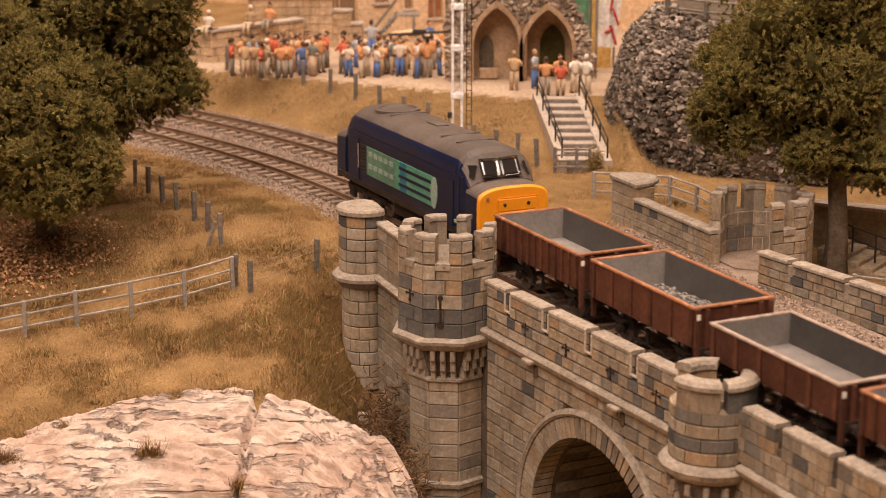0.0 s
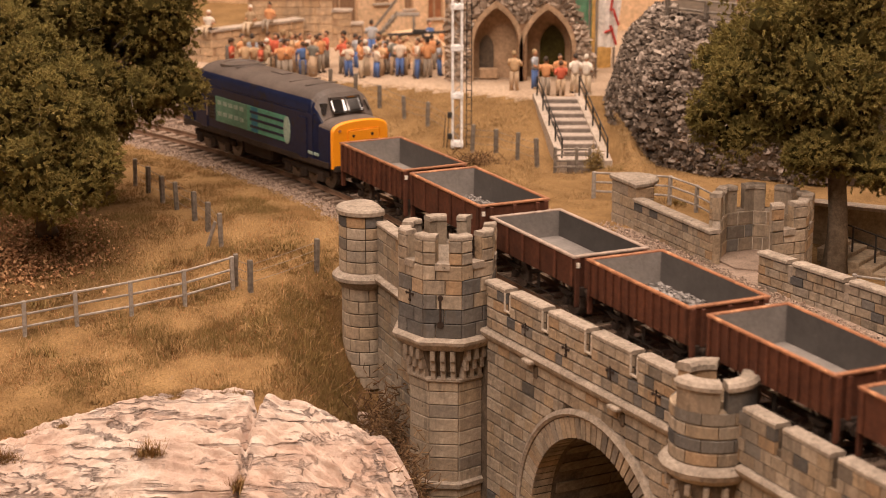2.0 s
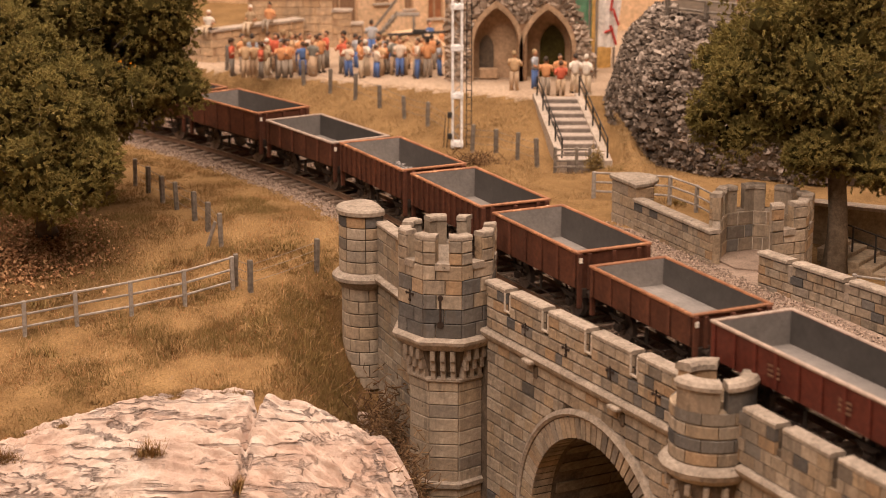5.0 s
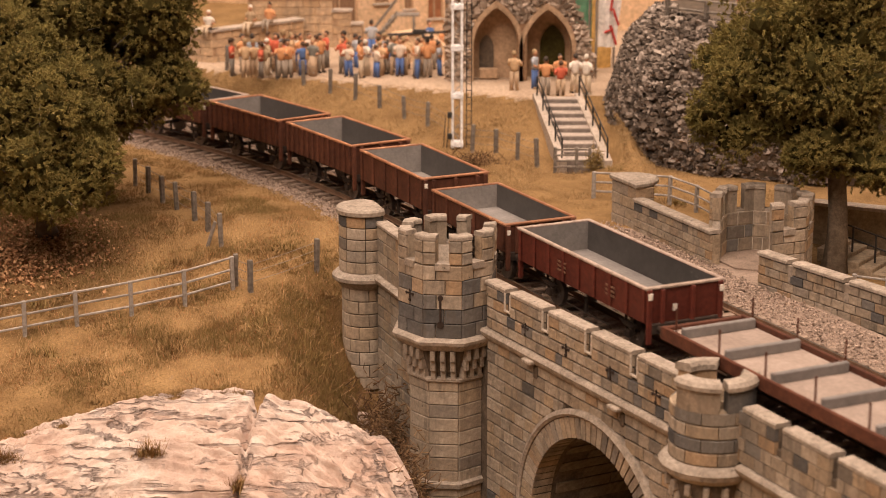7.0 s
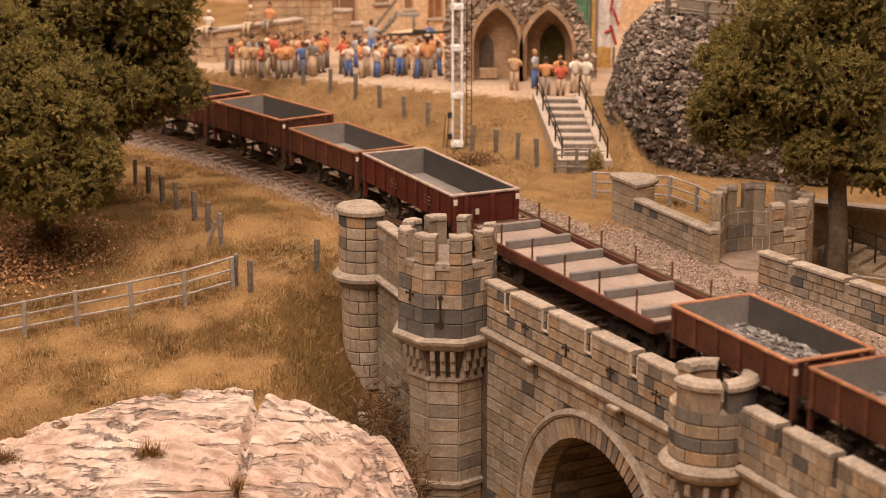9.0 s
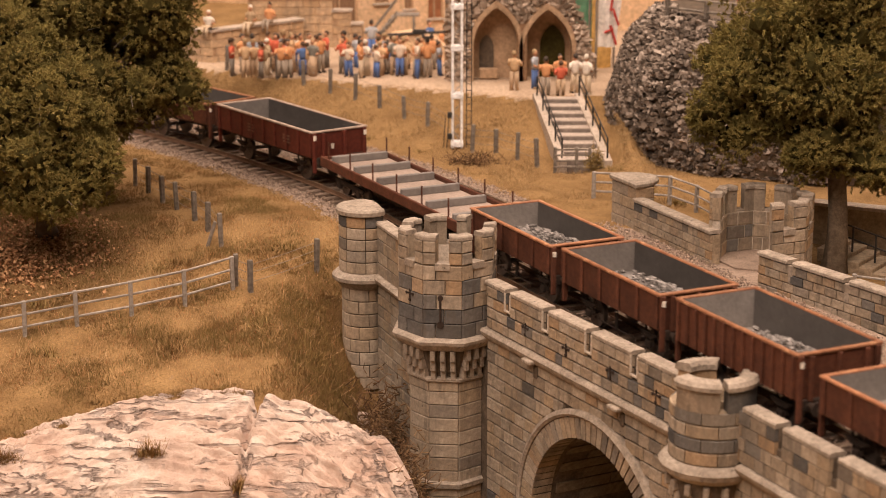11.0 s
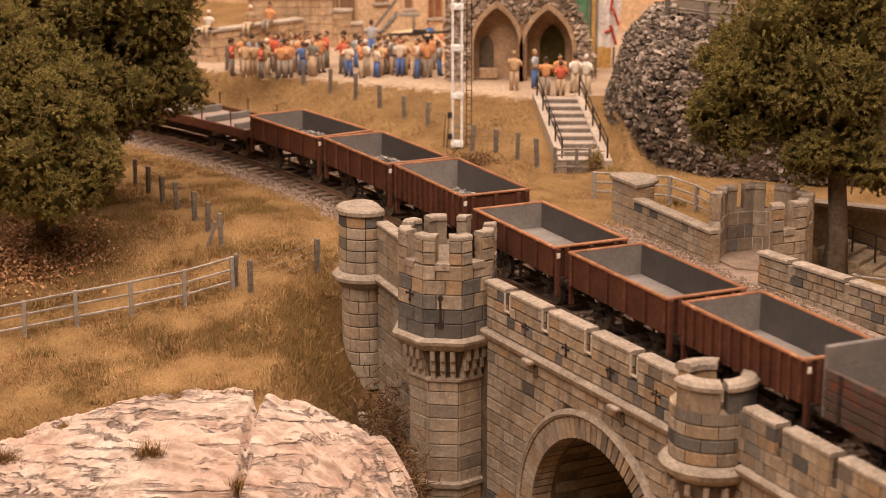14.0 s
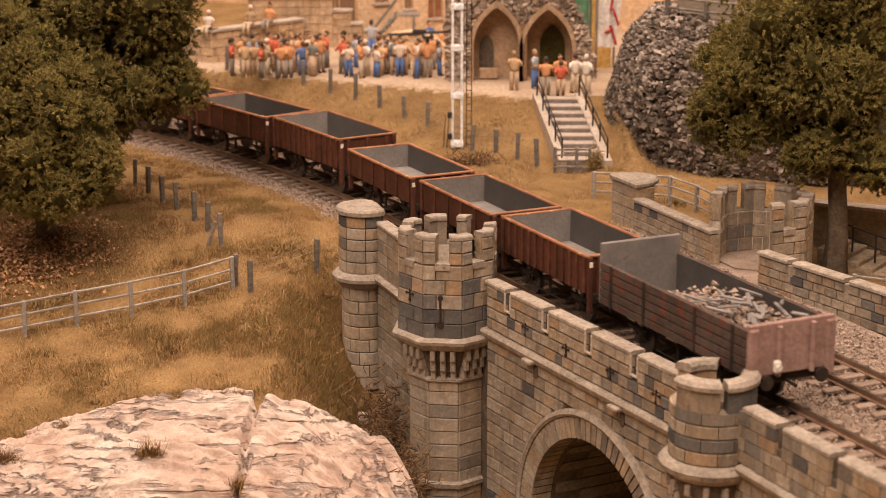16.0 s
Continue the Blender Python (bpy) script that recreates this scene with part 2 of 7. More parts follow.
M["twig"] = island_tint("twig", [(0.0, (0.07, 0.04, 0.02)), (0.6, (0.16, 0.09, 0.045)), (1.0, (0.30, 0.20, 0.11))], 0.95, 300, 0.1)
M["post"] = surface("post", (0.13, 0.105, 0.085), (0.30, 0.26, 0.215), 600, 160, 0.6, 0.95, vary=0.2)
M["grey_rail"] = surface("grey_rail", (0.24, 0.21, 0.18), (0.40, 0.36, 0.32), 600, 160, 0.4, 0.85, vary=0.12)
M["wire"] = surface("wire", (0.22, 0.18, 0.14), (0.32, 0.27, 0.21), 600, 100, 0.1, 0.6, 0.3)
M["black_iron"] = surface("black_iron", (0.02, 0.018, 0.016), (0.05, 0.045, 0.04), 600, 100, 0.2, 0.6)
M["concrete"] = surface("concrete", (0.40, 0.33, 0.265), (0.54, 0.455, 0.375), 600, 90, 0.3, 0.9)
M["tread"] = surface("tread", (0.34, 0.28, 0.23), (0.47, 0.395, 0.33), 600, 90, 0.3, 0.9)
# tread colour darkened: the upright faces carry their shade in the colour
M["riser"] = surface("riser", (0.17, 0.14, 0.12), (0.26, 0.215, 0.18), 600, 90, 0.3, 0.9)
M["white_metal"] = surface("white_metal", (0.80, 0.79, 0.78), (0.90, 0.89, 0.88), 500, 80, 0.1, 0.5, wear=(0.40, 0.36, 0.32), wear_at=0.66)
M["rust_red"] = surface("rust_red", (0.072, 0.026, 0.015), (0.125, 0.045, 0.024), 500, 60, 0.25, 0.75, wear=(0.085, 0.045, 0.028), wear_at=0.6, vary=0.22)
M["maroon"] = surface("maroon", (0.092, 0.020, 0.013), (0.132, 0.030, 0.018), 500, 50, 0.15, 0.6, wear=(0.07, 0.03, 0.02), wear_at=0.66, vary=0.1)
M["rust_rim"] = surface("rust_rim", (0.22, 0.095, 0.05), (0.36, 0.165, 0.083), 500, 90, 0.2, 0.45, wear=(0.52, 0.28, 0.15), wear_at=0.56, vary=0.25)
M["orange_door"] = surface("orange_door", (0.246, 0.099, 0.046), (0.365, 0.162, 0.077), 500, 90, 0.2, 0.65)
M["grey_rim"] = surface("grey_rim", (0.328, 0.246, 0.193), (0.435, 0.344, 0.283), 500, 90, 0.2, 0.6)
M["wagon_inside"] = surface("wagon_inside", (0.060, 0.055, 0.052), (0.105, 0.096, 0.09), 500, 30, 0.1, 0.55, wear=(0.15, 0.135, 0.125), wear_at=0.60, vary=0.25, amp=0.12)
M["wagon_floor"] = surface("wagon_floor", (0.17, 0.155, 0.142), (0.27, 0.245, 0.225), 600, 40, 0.3, 0.75, vary=0.2, amp=0.15)
M["pink_floor"] = surface("pink_floor", (0.24, 0.185, 0.15), (0.36, 0.285, 0.235), 600, 50, 0.3, 0.8, amp=0.18)
M["stencil"] = surface("stencil", (0.150, 0.075, 0.045), (0.225, 0.128, 0.083), 500, 80, 0.1, 0.8)
M["underframe"] = surface("underframe", (0.022, 0.015, 0.011), (0.05, 0.033, 0.024), 500, 80, 0.3, 0.8)
M["wheel_steel"] = surface("wheel_steel", (0.12, 0.10, 0.09), (0.24, 0.21, 0.19), 500, 80, 0.1, 0.4, 0.8)
M["stone_load"] = island_tint("stone_load", [(0.0, (0.13, 0.12, 0.11)), (0.6, (0.24, 0.22, 0.205)), (1.0, (0.36, 0.33, 0.31))])
M["worn_board"] = surface("worn_board", (0.052, 0.036, 0.029), (0.105, 0.074, 0.061), 500, 70, 0.4, 0.8, wear=(0.15, 0.045, 0.025), wear_at=0.55)
M["dusty_plate"] = surface("dusty_plate", (0.16, 0.145, 0.135), (0.26, 0.235, 0.215), 400, 60, 0.2, 0.7, wear=(0.16, 0.10, 0.075), wear_at=0.62, amp=0.12)
M["faded_pink"] = surface("faded_pink", (0.28, 0.17, 0.14), (0.38, 0.25, 0.21), 500, 70, 0.3, 0.85, wear=(0.2, 0.11, 0.09), wear_at=0.64)
M["loco_blue"] = surface("loco_blue", (0.006, 0.010, 0.032), (0.011, 0.018, 0.056), 500, 40, 0.05, 0.35, spec=0.28, wear=(0.02, 0.016, 0.016), wear_at=0.58)
M["loco_roof"] = surface("loco_roof", (0.085, 0.068, 0.058), (0.155, 0.124, 0.105), 600, 45, 0.1, 0.5, amp=0.16)
M["loco_yellow"] = surface("loco_yellow", (0.90, 0.325, 0.014), (0.93, 0.35, 0.018), 500, 40, 0.0, 0.4, spec=0.4, amp=0.04)
M["loco_green"] = surface("loco_green", (0.07, 0.25, 0.17), (0.12, 0.34, 0.23), 500, 40, 0.05, 0.5)
M["loco_teal"] = surface("loco_teal", (0.02, 0.13, 0.20), (0.03, 0.19, 0.27), 500, 40, 0.05, 0.5)
M["pale_green"] = surface("pale_green", (0.10, 0.21, 0.15), (0.15, 0.29, 0.205), 500, 40, 0.05, 0.6)
M["pale_bar"] = surface("pale_bar", (0.27, 0.36, 0.30), (0.36, 0.45, 0.38), 500, 40, 0.05, 0.6)
M["glass_dark"] = surface("glass_dark", (0.012, 0.012, 0.014), (0.025, 0.024, 0.024), 300, 40, 0.0, 0.08, spec=0.8)
gl = M["glass_dark"].node_tree.nodes["Principled BSDF"]
gl.inputs["Coat Weight"].default_value, gl.inputs["Coat IOR"].default_value, gl.inputs["Coat Roughness"].default_value = 1.0, 2.4, 0.04
M["cream"] = surface("cream", (0.75, 0.68, 0.58), (0.85, 0.78, 0.68), 500, 60, 0.05, 0.6)
M["lamp_face"] = surface("lamp_face", (0.70, 0.62, 0.55), (0.85, 0.78, 0.70), 500, 60, 0.05, 0.4)
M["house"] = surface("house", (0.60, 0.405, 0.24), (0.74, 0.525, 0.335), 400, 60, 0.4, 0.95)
# house stone darkened, for shade in window openings and behind the facade
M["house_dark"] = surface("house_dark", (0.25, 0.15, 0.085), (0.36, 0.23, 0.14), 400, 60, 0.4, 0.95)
M["ruin"] = surface("ruin", (0.32, 0.21, 0.125), (0.48, 0.33, 0.21), 500, 70, 0.5, 0.95)
M["hall"] = surface("hall", (0.62, 0.55, 0.47), (0.68, 0.61, 0.53), 3, 0.8, 0.0, 0.9)
M["hall_floor"] = surface("hall_floor", (0.16, 0.12, 0.09), (0.22, 0.17, 0.13), 8, 1.5, 0.1, 0.6)
M["fascia"] = surface("fascia", (0.05, 0.045, 0.04), (0.08, 0.07, 0.06), 60, 8, 0.1, 0.6)
M["banner_white"] = surface("banner_white", (0.72, 0.66, 0.60), (0.82, 0.77, 0.70), 400, 40, 0.1, 0.9)
M["red_paint"] = surface("red_paint", (0.42, 0.05, 0.04), (0.55, 0.08, 0.06), 400, 40, 0.1, 0.8)
M["ochre_cloth"] = surface("ochre_cloth", (0.55, 0.33, 0.10), (0.66, 0.42, 0.15), 400, 40, 0.1, 0.8)
M["green_paint"] = surface("green_paint", (0.10, 0.24, 0.14), (0.16, 0.32, 0.20), 400, 40, 0.1, 0.8)


# ---- building helpers ----
WORLD = {}


def lift(m):
    """A pose in scale metres as one in true metres."""
    m = m.copy()
    m.translation = m.translation * K
    return m


def thing(name, m, label="", category="", group="", kind=""):
    ob = new(name)
    ob.empty_display_size = 0.005
    ob.matrix_basis = lift(m)
    WORLD[ob] = m.copy()
    return tagged(ob, label, category, group, kind)


def to_mesh(name, bm, mats, smoothed=False):
    me = bpy.data.meshes.new(name)
    bmesh.ops.scale(bm, vec=(K, K, K), verts=bm.verts)
    bm.normal_update()
    bm.to_mesh(me)
    bm.free()
    for m in mats if isinstance(mats, (list, tuple)) else [mats]:
        me.materials.append(m)
    if smoothed:
        me.shade_smooth()
    return me


def hang(name, me, parent=None, m=None, label="", local=False):
    """Link a mesh under parent; m is its pose in the world, or in the parent's space if local."""
    m = m.copy() if m is not None else Matrix()
    ob = new(name, me)
    if parent is not None:
        ob.parent = parent
        base = WORLD[parent]
        WORLD[ob] = base @ m if local else m
        ob.matrix_basis = lift(m if local else base.inverted() @ m)
    else:
        WORLD[ob] = m
        ob.matrix_basis = lift(m)
    return tagged(ob, label)


def part(name, bm, material, parent=None, label="", m=None, local=False, smoothed=False):
    return hang(name, to_mesh(name, bm, material, smoothed), parent, m, label, local)


def box(bm, c, size, bevel=0.0, turn=None, mat=0):
    r = bmesh.ops.create_cube(bm, size=1.0)
    vs = r["verts"]
    bmesh.ops.scale(bm, vec=size, verts=vs)
    if bevel:
        es = list({e for v in vs for e in v.link_edges})
        out = bmesh.ops.bevel(bm, geom=es, offset=bevel, segments=1, affect="EDGES", profile=0.5)
        vs = out["verts"]
    if turn is not None:
        bmesh.ops.transform(bm, matrix=turn.to_4x4(), verts=vs)
    bmesh.ops.translate(bm, vec=c, verts=vs)
    if mat:
        for f in {f for v in vs for f in v.link_faces}:
            f.material_index = mat
    return vs


def rod(bm, a, b, r, r2=None, seg=8, mat=0):
    a, b = Vector(a), Vector(b)
    d = b - a
    q = d.to_track_quat("Z", "Y").to_matrix().to_4x4()
    out = bmesh.ops.create_cone(bm, cap_ends=True, segments=seg, radius1=r, radius2=r if r2 is None else r2, depth=d.length, matrix=Matrix.Translation((a + b) / 2) @ q)
    if mat:
        for f in {f for v in out["verts"] for f in v.link_faces}:
            f.material_index = mat
    return out["verts"]


def ring(bm, loops, closed=True, caps=True, mat=0):
    """Skin consecutive loops of points of the same count."""
    rows = [[bm.verts.new(p) for p in lp] for lp in loops]
    n = len(rows[0])
    for a, b in zip(rows, rows[1:]):
        for i in range(n if closed else n - 1):
            j = (i + 1) % n
            bm.faces.new((a[i], a[j], b[j], b[i])).material_index = mat
    if caps and closed:
        bm.faces.new(list(reversed(rows[0]))).material_index = mat
        bm.faces.new(rows[-1]).material_index = mat
    return rows


def sweep(bm, stations, profile, mat=0):
    """stations: (x, y, heading); profile: closed list of (offset to the right, z)."""
    loops = []
    for x, y, h in stations:
        loops.append([(x + math.cos(h) * o, y + math.sin(h) * o, z) for o, z in profile])
    ring(bm, loops, True, True, mat)
    bmesh.ops.recalc_face_normals(bm, faces=bm.faces)


def prism(bm, outline, z0, z1, mat=0):
    """An upright prism over a plan outline."""
    ring(bm, [[(x, y, z0) for x, y in outline], [(x, y, z1) for x, y in outline]], mat=mat)
    bmesh.ops.recalc_face_normals(bm, faces=bm.faces)


BLOCKS = {}


def block_mesh(l, h, d, kind):
    """A dressed stone: front at y = 0 with worn arrises, body behind it."""
    l, h, d = round(l * 40) / 40, round(h * 40) / 40, round(d * 40) / 40
    key = (l, h, d, kind)
    if key not in BLOCKS:
        bm = bmesh.new()
        c = 0.022
        a, b = l / 2, h / 2
        ring(bm, [[(-a, d, -b), (a, d, -b), (a, d, b), (-a, d, b)], [(-a, c, -b), (a, c, -b), (a, c, b), (-a, c, b)],
                  [(-a + c, 0, -b + c), (a - c, 0, -b + c), (a - c, 0, b - c), (-a + c, 0, b - c)]])
        bmesh.ops.recalc_face_normals(bm, faces=bm.faces)
        BLOCKS[key] = to_mesh("stone", bm, M[kind])
    return BLOCKS[key]


def arc_block(r, a, h, d, kind):
    """A curved stone of a round pier: outer face at radius r over the angle a."""
    key = ("arc", round(r, 2), round(a, 2), round(h, 2), d, kind)
    if key not in BLOCKS:
        bm = bmesh.new()
        c = 0.02
        loops = []
        for k in range(4):
            t = -a / 2 + a * k / 3
            loops.append([((r - q) * math.cos(t), (r - q) * math.sin(t), z) for q, z in ((d, -h / 2), (c, -h / 2), (0, -h / 2 + c), (0, h / 2 - c), (c, h / 2), (d, h / 2))])
        ring(bm, loops)
        bmesh.ops.recalc_face_normals(bm, faces=bm.faces)
        BLOCKS[key] = to_mesh("stone", bm, M[kind])
    return BLOCKS[key]


RS = random.Random(5)


def lay_face(parent, origin, heading, length, z0, z1, course=0.45, mean=0.85, d=0.12, slate=0.0, slate_rows=(), skip=None, proud=0.012, joined=False):
    """Courses of stones on an upright face. heading: the way along the face; its outside lies to the right of it."""
    n = max(1, round((z1 - z0) / course))
    ch = (z1 - z0) / n
    turn = pose(origin[0], origin[1], 0, 0, 0, math.degrees(heading))
    whole = bmesh.new() if joined else None
    for i in range(n):
        zc = z0 + ch * (i + 0.5)
        spans = skip(zc, length) if skip else [(0.0, length)]
        for s0, s1 in spans:
            if s1 - s0 < 0.12:
                continue
            k = max(1, round((s1 - s0) / mean))
            cuts = [s0 + (s1 - s0) * j / k for j in range(k + 1)]
            shift = (0.5 if i % 2 else 0.0) * (s1 - s0) / k
            if k > 1:
                cuts = [s0] + [min(max(c + (shift - 0.25 * (s1 - s0) / k) + RS.uniform(-0.1, 0.1), s0 + 0.15), s1 - 0.15) for c in cuts[1:-1]] + [s1]
            for a, b in zip(cuts, cuts[1:]):
                if b - a < 0.1:
                    continue
                kind = "slate_ashlar" if (i in slate_rows or RS.random() < (0.5 if slate_rows == (0, 1) and i == 2 else slate)) else "ashlar"
                m = turn @ pose((a + b) / 2, RS.uniform(-proud, proud) - 0.03, zc)
                if joined:
                    vs = box(whole, (0, d / 2, 0), (b - a - 0.03, d, ch - 0.03), mat=int(kind == "slate_ashlar"))
                    bmesh.ops.transform(whole, matrix=m, verts=vs)
                else:
                    hang("stone", block_mesh(b - a - 0.03, ch - 0.03, d, kind), parent, m)
    if joined:
        tagged(part("stones", whole, [M["ashlar_run"], M["slate_ashlar_run"]], parent), kind="stuff")


# ---- ground ----
def height(x, y):
    x, y = np.asarray(x, float), np.asarray(y, float)
    u, n = along(x, y)
    bed = -0.36
    # right of the line: a bank up to the plaza, lower ground behind the viaduct's far parapet
    ns = 5.7 + np.maximum(0, x + 3) * 0.45
    ne = np.clip(6.9 + (x + 11.3) * 0.45, 6.9, 14.6)
    right = bed + 1.86 * smooth(np.minimum(ns, ne - 1.2), ne, n) * (1 - smooth(7.4, 9.2, x) * smooth(86, 83, y))
    low = -1.2 + 1.0 * smooth(17, 30, n)
    right = np.where(n > 7.0, low + (right - low) * smooth(5.5, 10.5, u), right)
    # left of the line: a field that falls towards the valley
    field = -0.3 - 0.21 * np.maximum(0, 68 - y) * smooth(70, 66, y) - 1.1 * np.maximum(0, np.where(x > -9, 55.8, 55.8 + (x + 9) * 0.65) - y)
    field = field - 4.4 * smooth(-5.6, -1.6, x) * smooth(66.5, 61.8, y) - 7.0 * smooth(-3.4, 0.5, x) * smooth(62.5, 58, y)
    w = smooth(1.9, 3.3 + 0.6 * smooth(13.5, 18, u), -n)
    z = np.where(n < 0, bed + (field - bed) * w, right)
    # the gap that the viaduct crosses
    gap = smooth(10.6, 8.6, u) * smooth(-4.4, -3.4, n) * smooth(8.6, 7.4, n)
    z = z + (-12.0 - z) * gap
    # room for the steps
    stair = -0.55 + (y - 77.2) / 7.1 * 1.64
    z = np.where((x > 4.5) & (x < 7.6) & (y > 76.6) & (y < 84.35), np.minimum(z, stair), z)
    return np.maximum(z, -12.0)


def ground_sheet():
    xs = np.concatenate([np.arange(-150, -24, 6.0), np.arange(-24, 24, 0.42), np.arange(24, 151, 6.0)])
    ys = np.concatenate([np.arange(-60, 38, 6.0), np.arange(38, 100, 0.42), np.arange(100, 221, 6.0)])
    gx, gy = np.meshgrid(xs, ys)
    gz = height(gx, gy)
    u, n = along(gx, gy)
    rough = np.array([noise.fractal(Vector((a * 0.5, b * 0.5, 0)), 1.0, 2.0, 4) for a, b in zip(gx.ravel(), gy.ravel())]).reshape(gx.shape)
    on_grass = np.clip(smooth(2.0, 3.2, -n) + smooth(5.4, 6.6, n) * smooth(1.4, 1.1, gz), 0, 1)
    gz = gz + rough * 0.13 * on_grass
    nx, ny = len(xs), len(ys)
    verts = np.stack([gx, gy, gz], -1).reshape(-1, 3) * K
    idx = np.arange(nx * ny).reshape(ny, nx)
    faces = np.stack([idx[:-1, :-1], idx[:-1, 1:], idx[1:, 1:], idx[1:, :-1]], -1).reshape(-1, 4)
    me = bpy.data.meshes.new("ground")
    me.from_pydata(verts.tolist(), [], faces.tolist())
    for m in ("ground", "plaza", "ballast"):
        me.materials.append(M[m])
    mid = verts[faces].mean(1) / K
    fu, fn = along(mid[:, 0], mid[:, 1])
    edge = np.array([noise.noise(Vector((a * 0.8, b * 0.8, 3))) for a, b in mid[:, :2]])
    ids = np.zeros(len(faces), int)
    ids[(mid[:, 2] > 1.36) & (fn > 5)] = 1
    ids[(fn > -1.95 + edge * 0.5) & (fn < 5.7 + edge * 0.5) & (mid[:, 2] > -1)] = 2
    me.polygons.foreach_set("material_index", ids.astype(np.int32))
    me.shade_smooth()
    tagged(new("ground", me), "tan static-grass bank, pale plaza and grey ballast bed", "ground", kind="structure")


ground_sheet()


def z_at(x, y):
    return float(height(x, y))


def blades(name, count, area, keep, length, mats, label, seed, lean=1.05, width=0.014, bunch=5):
    """Short fibres that stand on the ground, in bunches."""
    r = np.random.RandomState(seed)
    x = r.uniform(area[0], area[1], count)
    y = r.uniform(area[2], area[3], count)
    ok = keep(x, y, r)
    x, y = x[ok], y[ok]
    z = height(x, y)
    n = len(x)
    vs, k = [], 0
    for _ in range(bunch):
        ang, tip = r.uniform(0, 6.283, n), r.uniform(0, 6.283, n)
        px, py = x + r.normal(0, 0.07, n), y + r.normal(0, 0.07, n)
        l = length * r.uniform(0.5, 1.35, n)
        le = lean * r.uniform(0.2, 1.3, n)
        dx, dy = np.cos(ang) * width, np.sin(ang) * width
        tx, ty = px + np.cos(tip) * l * le, py + np.sin(tip) * l * le
        vs.append(np.stack([np.stack([px - dx, py - dy, z - 0.08], -1), np.stack([px + dx, py + dy, z - 0.08], -1), np.stack([tx, ty, z + l * np.sqrt(np.maximum(0.1, 1 - le * le * 0.6))], -1)], 1))
    v = np.concatenate(vs).reshape(-1, 3) * K
    f = np.arange(len(v)).reshape(-1, 3)
    me = bpy.data.meshes.new(name)
    me.from_pydata(v.tolist(), [], f.tolist())
    me.materials.append(M[mats])
    return tagged(new(name, me), label, "grass", kind="stuff")


def patch(x, y, s=0.35, seed=0.0):
    return np.array([noise.noise(Vector((a * s, b * s, seed))) for a, b in zip(x, y)])


def keep_field(x, y, r):
    u, n = along(x, y)
    back = np.where(x > -9, 55.6, 55.6 + (x + 9) * 0.65)
    ok = (n < -2.25 + r.normal(0, 0.25, len(x))) & (y > back) & ((n < -3.9) | (u > 12.5)) & (y * 0.30 > np.abs(x) - 7)
    return ok & (patch(x, y, 0.5) > r.uniform(-1.1, 0.15, len(x)))


def keep_bank(x, y, r):
    u, n = along(x, y)
    z = height(x, y)
    ok = (n > 5.9 + r.normal(0, 0.25, len(x))) & (z < 1.42) & (u > 13) & ~((x > 4.1) & (x < 7.6) & (y > 76.5) & (y < 86))
    return ok & (patch(x, y, 0.5) > r.uniform(-0.85, 0.1, len(x)))


def keep_green(x, y, r):
    return keep_field(x, y, r) & (patch(x, y, 0.45, 7.0) > 0.10)


blades("dry_grass", 170000, (-20, 0, 52, 86), keep_field, 0.095, "grass", "dry golden-brown static grass on the field", 1, lean=1.6, width=0.012)
blades("bank_grass", 80000, (-14, 14, 70, 96), keep_bank, 0.09, "bank_grass", "dry golden static grass on the bank", 2)
blades("green_tufts", 40000, (-20, 0, 52, 72), keep_green, 0.14, "green_grass", "olive green tufts in the dry grass", 3)


# ---- track ----
def stations(u0, u1, step=1.0, off=0.0):
    out = []
    for i in range(int(math.ceil((u1 - u0) / step)) + 1):
        p, h = path(min(u0 + i * step, u1), off)
        out.append((p.x, p.y, h))
    return out


def railway(name, off, label):
    t = thing(name, pose(*path(0, off)[0], -0.3), label, "railway track", kind="structure")
    for side in (-0.63, 0.63):
        bm = bmesh.new()
        c = side
        sweep(bm, stations(-150, 150, 1.0, off), [(c - 0.075, -0.20), (c + 0.075, -0.20), (c + 0.075, -0.175), (c + 0.02, -0.15), (c + 0.02, -0.06), (c + 0.038, -0.045), (c + 0.038, -0.012), (c - 0.038, -0.012), (c - 0.038, -0.045), (c - 0.02, -0.06), (c - 0.02, -0.15), (c - 0.075, -0.175)])
        rail = part("rail", bm, M["rail"], t)
        bm = bmesh.new()
        sweep(bm, stations(-150, 150, 1.0, off), [(c - 0.034, -0.011), (c + 0.034, -0.011), (c + 0.034, 0.0), (c - 0.034, 0.0)])
        part("rail_head", bm, M["rail_head"], rail, "worn bright rail head")
    bm = bmesh.new()
    box(bm, (0, 0, -0.06), (2.55, 0.27, 0.12), 0.02)
    me = to_mesh("sleeper", bm, M["sleeper"])
    rest = bmesh.new()
    u = -150.0
    while u < 150:
        p, h = path(u, off)
        m = pose(p.x, p.y, -0.20, 0, 0, math.degrees(h) + RS.uniform(-0.8, 0.8))
        if -18 < u < 45:
            hang("sleeper", me, t, m)
        else:
            vs = box(rest, (0, 0, -0.06), (2.55, 0.27, 0.12))
            bmesh.ops.transform(rest, matrix=m, verts=vs)
        u += 0.72
    tagged(part("sleepers", rest, M["sleeper"], t), kind="stuff")
    return t


railway("railway_track", 0.0, "single line of rusty rails on brown sleepers in ballast")
railway("railway_track", SECOND, "second line of rusty rails on brown sleepers in ballast")


